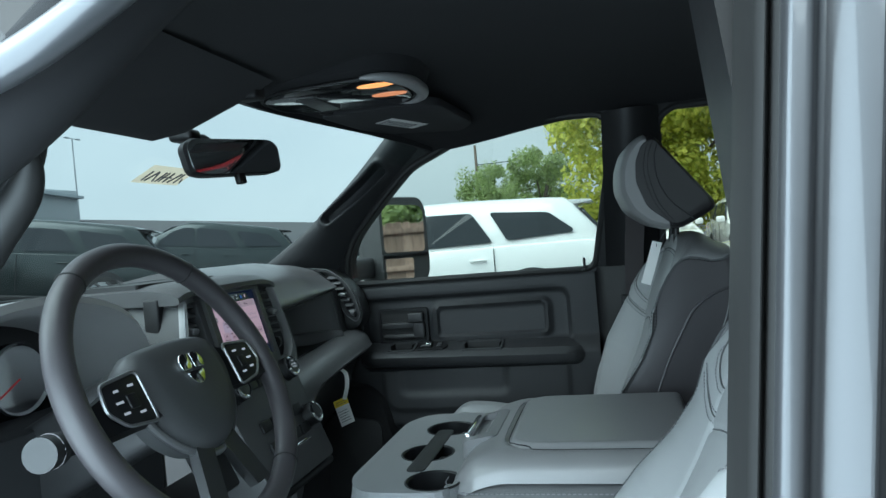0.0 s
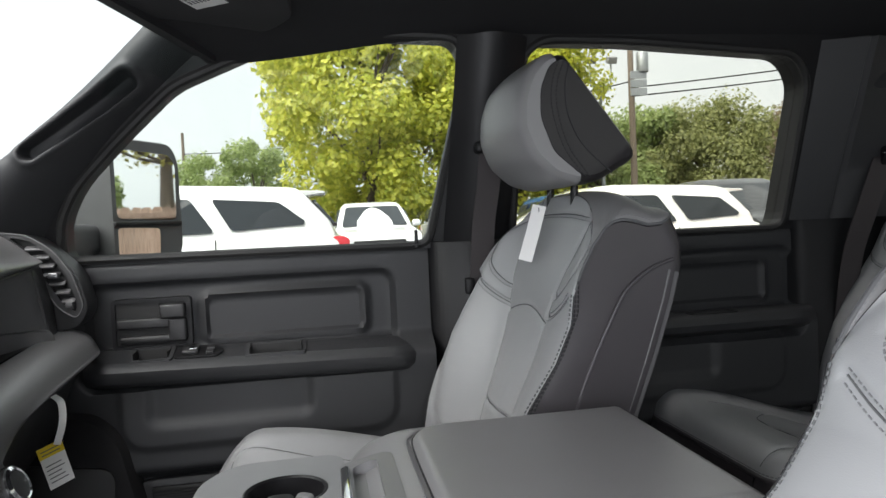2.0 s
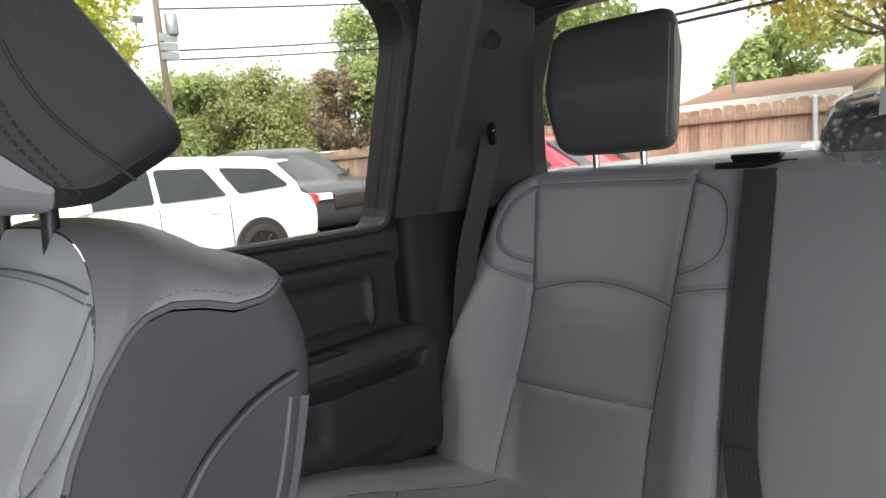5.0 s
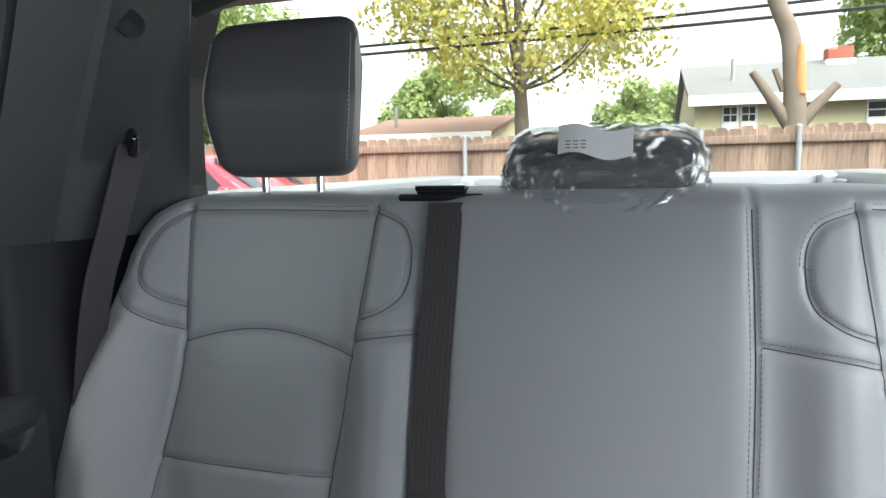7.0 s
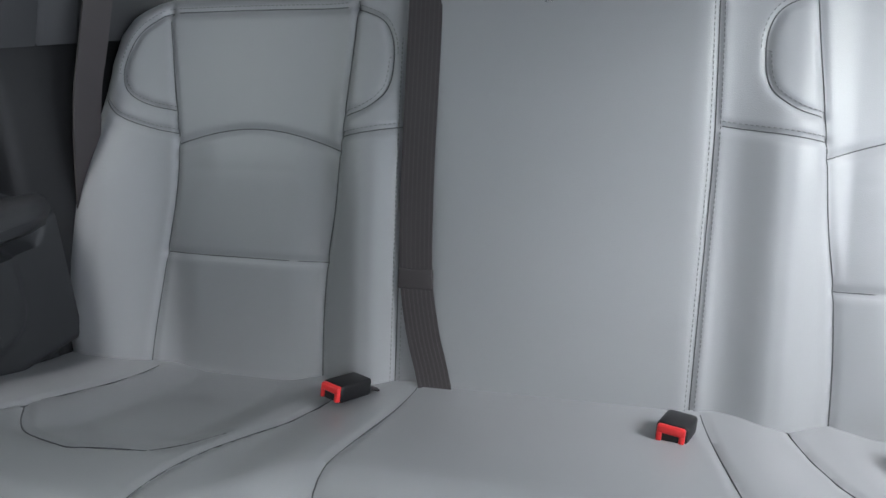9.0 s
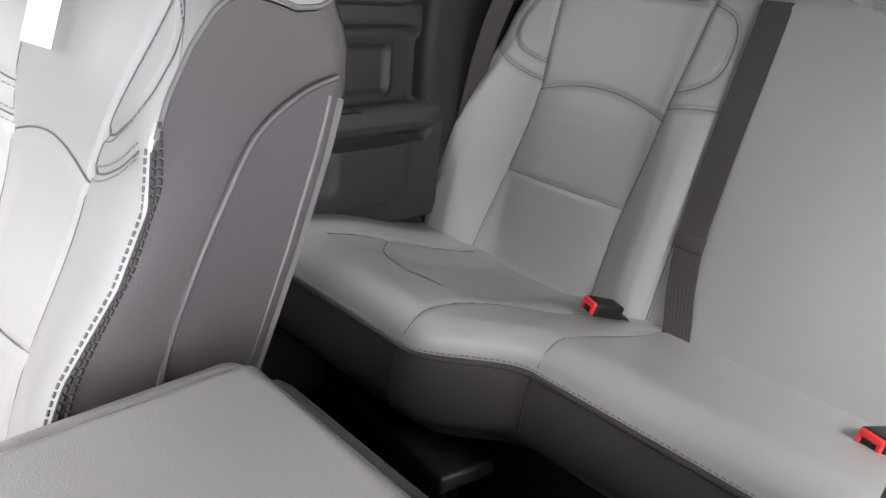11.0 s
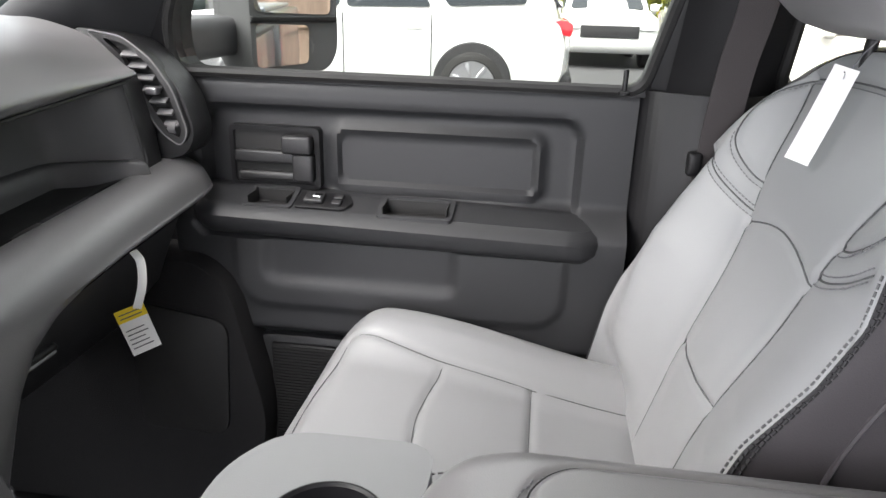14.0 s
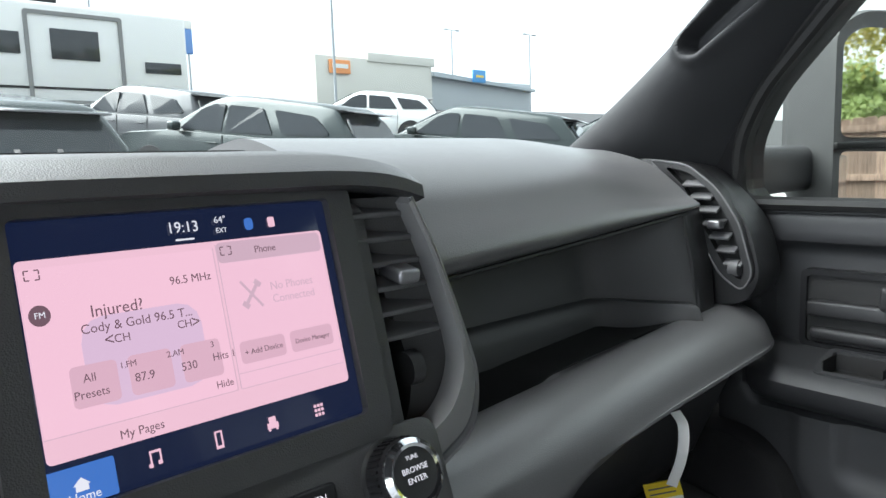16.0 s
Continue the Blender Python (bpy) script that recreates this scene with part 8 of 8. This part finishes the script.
# ---- trees ----
BARK = mat("tree_bark", (0.13, 0.105, 0.085), 0.95, grain=0.8, grain_scale=30, mottle=0.3, mottle_scale=4)
DEADWOOD = mat("pale_dead_wood", (0.180, 0.144, 0.114), 0.9, grain=0.8, grain_scale=30, mottle=0.25, mottle_scale=5)
RAWWOOD = mat("raw_orange_wood", (0.50, 0.24, 0.09), 0.8, mottle=0.2, mottle_scale=5)


def leaf_mat(name, a, b):
    m = bpy.data.materials.new(name)
    m.use_nodes = True
    n, l = m.node_tree.nodes, m.node_tree.links
    g, r = n.new("ShaderNodeNewGeometry"), n.new("ShaderNodeValToRGB")
    r.color_ramp.elements[0].color, r.color_ramp.elements[1].color = (*a, 1), (*b, 1)
    l.new(g.outputs["Random Per Island"], r.inputs["Fac"])
    p = n["Principled BSDF"]
    l.new(r.outputs["Color"], p.inputs["Base Color"])
    p.inputs["Roughness"].default_value = 0.6
    t, mx = n.new("ShaderNodeBsdfTranslucent"), n.new("ShaderNodeMixShader")
    l.new(r.outputs["Color"], t.inputs["Color"])
    mx.inputs[0].default_value = 0.5
    l.new(p.outputs["BSDF"], mx.inputs[1])
    l.new(t.outputs["BSDF"], mx.inputs[2])
    l.new(mx.outputs["Shader"], n["Material Output"].inputs["Surface"])
    return m


LEAF_Y = leaf_mat("yellow_green_leaves", (0.36, 0.42, 0.06), (0.80, 0.78, 0.14))
LEAF_G = leaf_mat("green_leaves", (0.24, 0.31, 0.12), (0.42, 0.50, 0.20))
LEAF_D = leaf_mat("dull_green_leaves", (0.20, 0.22, 0.09), (0.36, 0.38, 0.15))
LEAF_R = leaf_mat("reddish_leaves", (0.18, 0.13, 0.09), (0.32, 0.26, 0.16))
LEAF_A = leaf_mat("autumn_leaves", (0.28, 0.30, 0.08), (0.56, 0.48, 0.11))


def tree(label, x, y, z0, height, spread, leaf, seed, count=7000, size=0.16, bare=0.3, clumps=46, group="trees"):
    rnd = random.Random(seed)
    t = empty("tree", label, "tree", group, at=(x, y, z0))
    base = Vector((x, y, z0 - 0.1))
    top = base + Vector((rnd.uniform(-0.4, 0.4), rnd.uniform(-0.4, 0.4), height * 0.72))
    bend = base.lerp(top, 0.45) + Vector((rnd.uniform(-0.3, 0.3), rnd.uniform(-0.3, 0.3), 0))
    r0 = 0.022 * height + 0.06
    limbs = [tube(smooth_path([base, bend, top], 5), lambda q: r0 * (1 - 0.8 * q), 9)]
    centres = []
    for k in range(clumps):
        a, h = rnd.uniform(0, math.tau), rnd.uniform(bare, 1.0)
        lim = math.sqrt(max(0.05, 1 - ((h - 0.58) / 0.50) ** 2)) * spread
        rad = lim * math.sqrt(rnd.uniform(0.08, 1.0))
        c = base + Vector((rad * math.cos(a), rad * math.sin(a), height * h))
        centres.append((c, spread * rnd.uniform(0.18, 0.36)))
        if k < 16:
            s = base.lerp(top, min(0.95, max(0.48 if bare > 0.38 else 0.25, h - 0.25)))
            limbs.append(tube(smooth_path([s, s.lerp(c, 0.5) + Vector((0, 0, -0.12 * rad)), c], 4), lambda q: r0 * (0.16 if bare > 0.38 else 0.38) * (1 - 0.85 * q) + 0.006, 6))
    part("trunk", join(*limbs), BARK, t)
    verts, faces = [], []
    for i in range(int(count * 3.6)):
        c, r = centres[rnd.randrange(len(centres))]
        d = Vector((rnd.gauss(0, 1), rnd.gauss(0, 1), rnd.gauss(0, 0.8)))
        d = d.normalized() * r * rnd.uniform(0.3, 1.0) ** 0.6
        p = c + d
        nrm = (d.normalized() + Vector((rnd.uniform(-1, 1), rnd.uniform(-1, 1), rnd.uniform(-0.3, 1)))).normalized()
        u = nrm.orthogonal().normalized()
        u.rotate(Matrix.Rotation(rnd.uniform(0, math.tau), 3, nrm))
        v = nrm.cross(u)
        s = size * rnd.uniform(0.55, 1.3)
        k = len(verts)
        verts += [p - u * s * 0.5, p + v * s * 0.32 + nrm * s * 0.06, p + u * s * 0.5, p - v * s * 0.32 + nrm * s * 0.06]
        faces.append((k, k + 1, k + 2, k + 3))
    me = bpy.data.meshes.new("crown")
    me.from_pydata(verts, [], faces)
    me.materials.append(leaf)
    o = new("crown", me)
    o.parent = t
    o.matrix_parent_inverse = Matrix.Translation(-t.location)
    tagged(o, kind="stuff")
    return t


tree("large yellow-green tree turning in autumn", 2.2, 26.0, 0.2, 10.5, 4.3, LEAF_Y, 11, 16000, 0.24, 0.16, 80)
tree("yellow-green tree beside the large one", 8.8, 28.0, 0.2, 10.5, 3.9, LEAF_Y, 12, 12000, 0.24, 0.14, 70)
tree("small green tree in the distance", -2.6, 34.0, 0.2, 5.6, 2.0, LEAF_G, 13, 5000, 0.16, 0.12, 70)
tree("small green tree far away", -9.0, 56.0, 0.2, 7.0, 3.0, LEAF_G, 23, 4000, 0.22, 0.12, 70)
tree("dark green tree behind the utility pole", 16.0, 35.0, 0.2, 7.0, 4.0, LEAF_G, 14, 9000, 0.26, 0.1, 60)
tree("dull green bushy tree", 21.0, 34.0, 0.2, 6.4, 4.2, LEAF_D, 15, 11000, 0.22, 0.05, 70)
tree("reddish brown tree beyond the cars", 28.5, 34.0, 0.2, 7.2, 3.6, LEAF_R, 16, 8000, 0.24, 0.1, 60)
tree("tall green tree behind the roof", 32.0, 31.0, 0.2, 12.5, 4.4, LEAF_G, 17, 9000, 0.28, 0.2, 60)
tree("green tree near the fence corner", 18.5, 13.0, 0.2, 6.8, 3.2, LEAF_G, 18, 8000, 0.22, 0.12, 60)
tree("thin autumn tree with gaps behind the fence", 17.0, 2.7, 0.2, 9.0, 3.4, LEAF_A, 19, 5200, 0.15, 0.40, 84)
tree("distant green tree over the roofs", 34.0, 9.0, 0.2, 5.6, 3.2, LEAF_G, 20, 4000, 0.3, 0.15, 40)
tree("distant green tree beside the cream house", 36.0, -0.5, 0.2, 4.6, 3.0, LEAF_G, 21, 4000, 0.3, 0.15, 40)
tree("green tree behind the cream house", 30.0, -10.5, 0.2, 9.0, 4.0, LEAF_G, 22, 7000, 0.28, 0.25, 50)

dead = empty("dead_tree", "cut dead tree with a split orange trunk", "tree", at=(12.5, -2.24, 0.2))
part("trunk", join(tube(smooth_path([(12.5, -2.24, 0.1), (12.5, -2.24, 1.7), (12.5, -2.22, 2.35), (12.5, -2.17, 3.0), (12.5, -2.10, 3.4), (12.5, -1.90, 3.9), (12.5, -1.70, 4.7)], 5), lambda q: 0.19 - 0.08 * q, 14), tube([(12.5, -2.15, 2.0), (12.45, -1.88, 2.4), (12.45, -1.60, 2.82)], lambda q: 0.11 - 0.05 * q, 9), tube([(12.5, -2.30, 2.0), (12.5, -2.56, 2.32), (12.5, -2.80, 2.58)], lambda q: 0.11 - 0.05 * q, 9), tube([(12.5, -2.05, 2.5), (12.5, -1.92, 2.85)], 0.045, 7)), DEADWOOD, dead)
part("split_wood", sheet(lambda u, v: (12.5 - 0.175 + 0.05 * (2 * abs(u - 0.5)) ** 2, -2.36 + (0.17 - 0.08 * abs(v - 0.3)) * u + 0.05 * v, 2.45 + 0.72 * v), 8, 10), RAWWOOD, dead, "raw orange wood where the bark is gone")

# ---- poles and wires ----
def pole(name, label, x, y, z0, h, r, lamp=None):
    p = empty(name, label, "pole", at=(x, y, z0))
    part("shaft", tube([(x, y, z0 - 0.1), (x, y, z0 + h)], lambda q: r * (1 - 0.3 * q), 10), DEADWOOD if lamp is None else STEEL, p)
    return p


up = pole("utility_pole", "wooden utility pole with a transformer", 15.2, 30.0, 0.2, 11.5, 0.17)
part("transformer", moved(lathe([(0.0, 0), (0.26, 0), (0.28, 0.05), (0.28, 0.85), (0.24, 0.95), (0, 0.98)], 18), Matrix.Translation((15.75, 29.9, 8.0))), STEEL, up, "grey can transformer")
part("insulators", join(*[rbox(15.1, 15.9, 29.8, 29.9, 6.9 + 0.4 * k, 7.24 + 0.4 * k) for k in range(3)]), STEEL, up)
part("cross_arm", rbox(14.2, 16.3, 29.9, 30.05, 10.9, 11.05), BARK, up)
lp = pole("flood_light_pole", "dark pole with two flood lights on top", 13.2, 29.0, 0.2, 7.0, 0.10, 1)
part("fork", tube([(12.75, 29, 8.2), (12.75, 29, 7.2), (13.75, 29, 7.2), (13.75, 29, 8.2)], 0.04, 6), STEEL, lp)
for dx in (-0.45, 0.55):
    part("flood_light", moved(rbox(-0.22, 0.22, -0.15, 0.15, -0.15, 0.15, 0.03), Matrix.Translation((13.2 + dx, 28.9, 8.35)) @ Matrix.Rotation(radians(25), 4, "X")), mat("lamp_grey", (0.25, 0.25, 0.26), 0.5), lp)
fp = pole("utility_pole", "distant wooden utility pole", -10.2, 58.0, 0.2, 9.3, 0.16)
for nm, (a, b, sag) in enumerate((((15.2, 30, 7.3), (60, 30, 14.0), 0.7), ((15.2, 30, 6.9), (60, 30, 13.2), 0.7), ((15.2, 30, 9.6), (60, 30, 17.0), 0.5), ((15.2, 30, 9.1), (60, 30, 16.0), 0.5), ((15.2, 30, 7.6), (-10.2, 58, 7.8), 0.8), ((15.0, 13.5, 3.90), (15.0, -12, 4.42), 0.15), ((16.0, 13.5, 4.25), (16.0, -12, 4.95), 0.2))):
    a, b = Vector(a), Vector(b)
    thing("power_line", tube([a.lerp(b, k / 24) - Vector((0, 0, sag * 4 * (k / 24) * (1 - k / 24))) for k in range(25)], 0.035, 5), RUBBER, "thin black overhead power line", "power line", group="power lines")

# ---- ahead of the truck: trailer, shops, lamps ----
OFFW = mat("white_trailer_skin", (0.72, 0.72, 0.71), 0.35, coat=0.4, mottle=0.03)
rv2 = empty("camper_trailer", "large white camper trailer with dark windows", "camper trailer", at=(-26, 4, gz(-26)))
tz = gz(-26)
part("body", rbox(-30, -26, -2.5, 10.2, tz + 0.7, tz + 4.05, 0.15), OFFW, rv2)
part("roof_unit", rbox(-29, -27.2, 4.8, 6.2, tz + 4.0, tz + 4.75, 0.1), PLASTIC2, rv2)
for y0, y1, z0, z1 in ((3.6, 4.7, 2.3, 3.0), (5.6, 7.1, 2.2, 3.2), (8.6, 9.9, 1.9, 2.3)):
    wd = part("window", rbox(-25.995, -25.95, y0, y1, tz + z0, tz + z1, 0.02), CARGLASS, rv2)
part("door_frame", frame_ring(rounded(4.85, 7.9, tz + 0.75, tz + 3.75, 0.1), rounded(4.98, 7.77, tz + 0.85, tz + 3.62, 0.08), lambda p, k: (-25.94 - 0.05 * k, p[0], p[1])), mat("grey_door_trim", (0.2, 0.2, 0.2), 0.5), rv2)
part("stripe", rbox(-25.99, -25.97, -2.4, 10.1, tz + 1.2, tz + 1.28), PLASTIC2, rv2)

STUCCO = mat("cream_shop_wall", (0.62, 0.61, 0.56), 0.8, mottle=0.05, mottle_scale=0.5)
shop = empty("shop_building", "flat-roofed cream shop with an orange sign", "building", at=(-60, 40, 4.9))
sz = gz(-60)
part("wall", rbox(-72, -58, 35.0, 49.5, sz - 1, sz + 4.6, 0.05), STUCCO, shop)
part("parapet", rbox(-72.2, -57.8, 41.0, 49.8, sz + 4.3, sz + 5.2, 0.05), STUCCO, shop)
part("annexe", rbox(-72, -58.5, 49.5, 66, sz - 1, sz + 3.3, 0.05), mat("grey_metal_wall", (0.42, 0.45, 0.47), 0.6), shop)
part("annexe_roof", prism([(49.5, sz + 3.3), (66, sz + 2.3), (66, sz + 2.6), (49.5, sz + 3.8)], "x", -72, -57.6), mat("grey_metal_roof", (0.38, 0.42, 0.45), 0.5), shop)
part("orange_sign", rbox(-57.9, -57.7, 36.4, 38.8, sz + 2.9, sz + 4.2, 0.05), mat("orange_sign_board", (0.75, 0.30, 0.10), 0.5), shop, "plain orange sign board")
part("sign_bars", rbox(-57.69, -57.66, 36.7, 38.5, sz + 3.4, sz + 3.8), TRIMW, shop)
part("blue_sign", rbox(-57.4, -57.2, 55.0, 57.0, sz + 2.9, sz + 4.3, 0.05), mat("blue_sign_board", (0.08, 0.30, 0.62), 0.5), shop, "plain blue sign board")
part("blue_sign_bar", rbox(-57.19, -57.16, 55.4, 56.6, sz + 3.45, sz + 3.7), mat("yellow_sign_bar", (0.8, 0.6, 0.1), 0.5), shop)
far = empty("shop_building", "long low pale building in the distance", "building", at=(-120, 60, 9))
part("wall", rbox(-130, -110, -60, 110, gz(-70), gz(-70) + 4.0), STUCCO, far)
for x, y, h, nm in ((-40, 25.6, 12.5, "tall steel lamp pole ahead"), (-60, 16, 9.5, "twin-headed lamp pole ahead"), (-62, 70, 10, "lamp pole near the shops"), (-64, 58, 9.5, "lamp pole near the shops")):
    q = pole("street_lamp", nm, x, y, gz(x), h, 0.11, 1)
    part("lamp_arm", tube([(x, y - 0.9, gz(x) + h), (x, y + 0.9, gz(x) + h)], 0.05, 6), STEEL, q)
    for d in (-0.9, 0.9):
        part("lamp_head", rbox(x - 0.15, x + 0.15, y + d - 0.35, y + d + 0.35, gz(x) + h - 0.08, gz(x) + h + 0.08, 0.03), STEEL, q)
sgn = empty("roadside_sign", "tall blue and white roadside sign", "sign", at=(-34, 13, gz(-34)))
part("legs", join(tube([(-34, 12.6, gz(-34)), (-34, 12.6, gz(-34) + 4)], 0.06, 8), tube([(-34, 13.4, gz(-34)), (-34, 13.4, gz(-34) + 4)], 0.06, 8)), STEEL, sgn)
part("board", rbox(-34.1, -33.9, 12.4, 13.6, gz(-34) + 3.0, gz(-34) + 4.2, 0.03), mat("white_blue_sign", (0.12, 0.25, 0.55), 0.5), sgn)
part("board_top", rbox(-34.12, -33.88, 12.4, 13.6, gz(-34) + 4.2, gz(-34) + 4.6, 0.03), TRIMW, sgn)

# fence boards, one by one
rnd = random.Random(5)
meshes = []
for k in range(6):
    w = rnd.uniform(0.143, 0.149)
    b = prism([(0, 0), (w, 0), (w, 1.655 + rnd.uniform(-0.02, 0.02)), (w - 0.03, 1.69), (0.03, 1.69), (0, 1.655 + rnd.uniform(-0.02, 0.02))], "x", -0.011, 0.011)
    me = bpy.data.meshes.new("board")
    b.to_mesh(me)
    b.free()
    me.materials.append(WOOD)
    meshes.append(me)
for i in range(184):
    o = new("board", meshes[rnd.randrange(6)])
    o.parent = fence
    o.matrix_parent_inverse = Matrix.Translation(-fence.location)
    o.matrix_basis = Matrix.Translation((FX + rnd.uniform(-0.004, 0.004), -13.8 + 0.146 * i, 0.16 + rnd.uniform(-0.02, 0.02))) @ Matrix.Rotation(radians(rnd.uniform(-0.12, 0.12)), 4, "X")
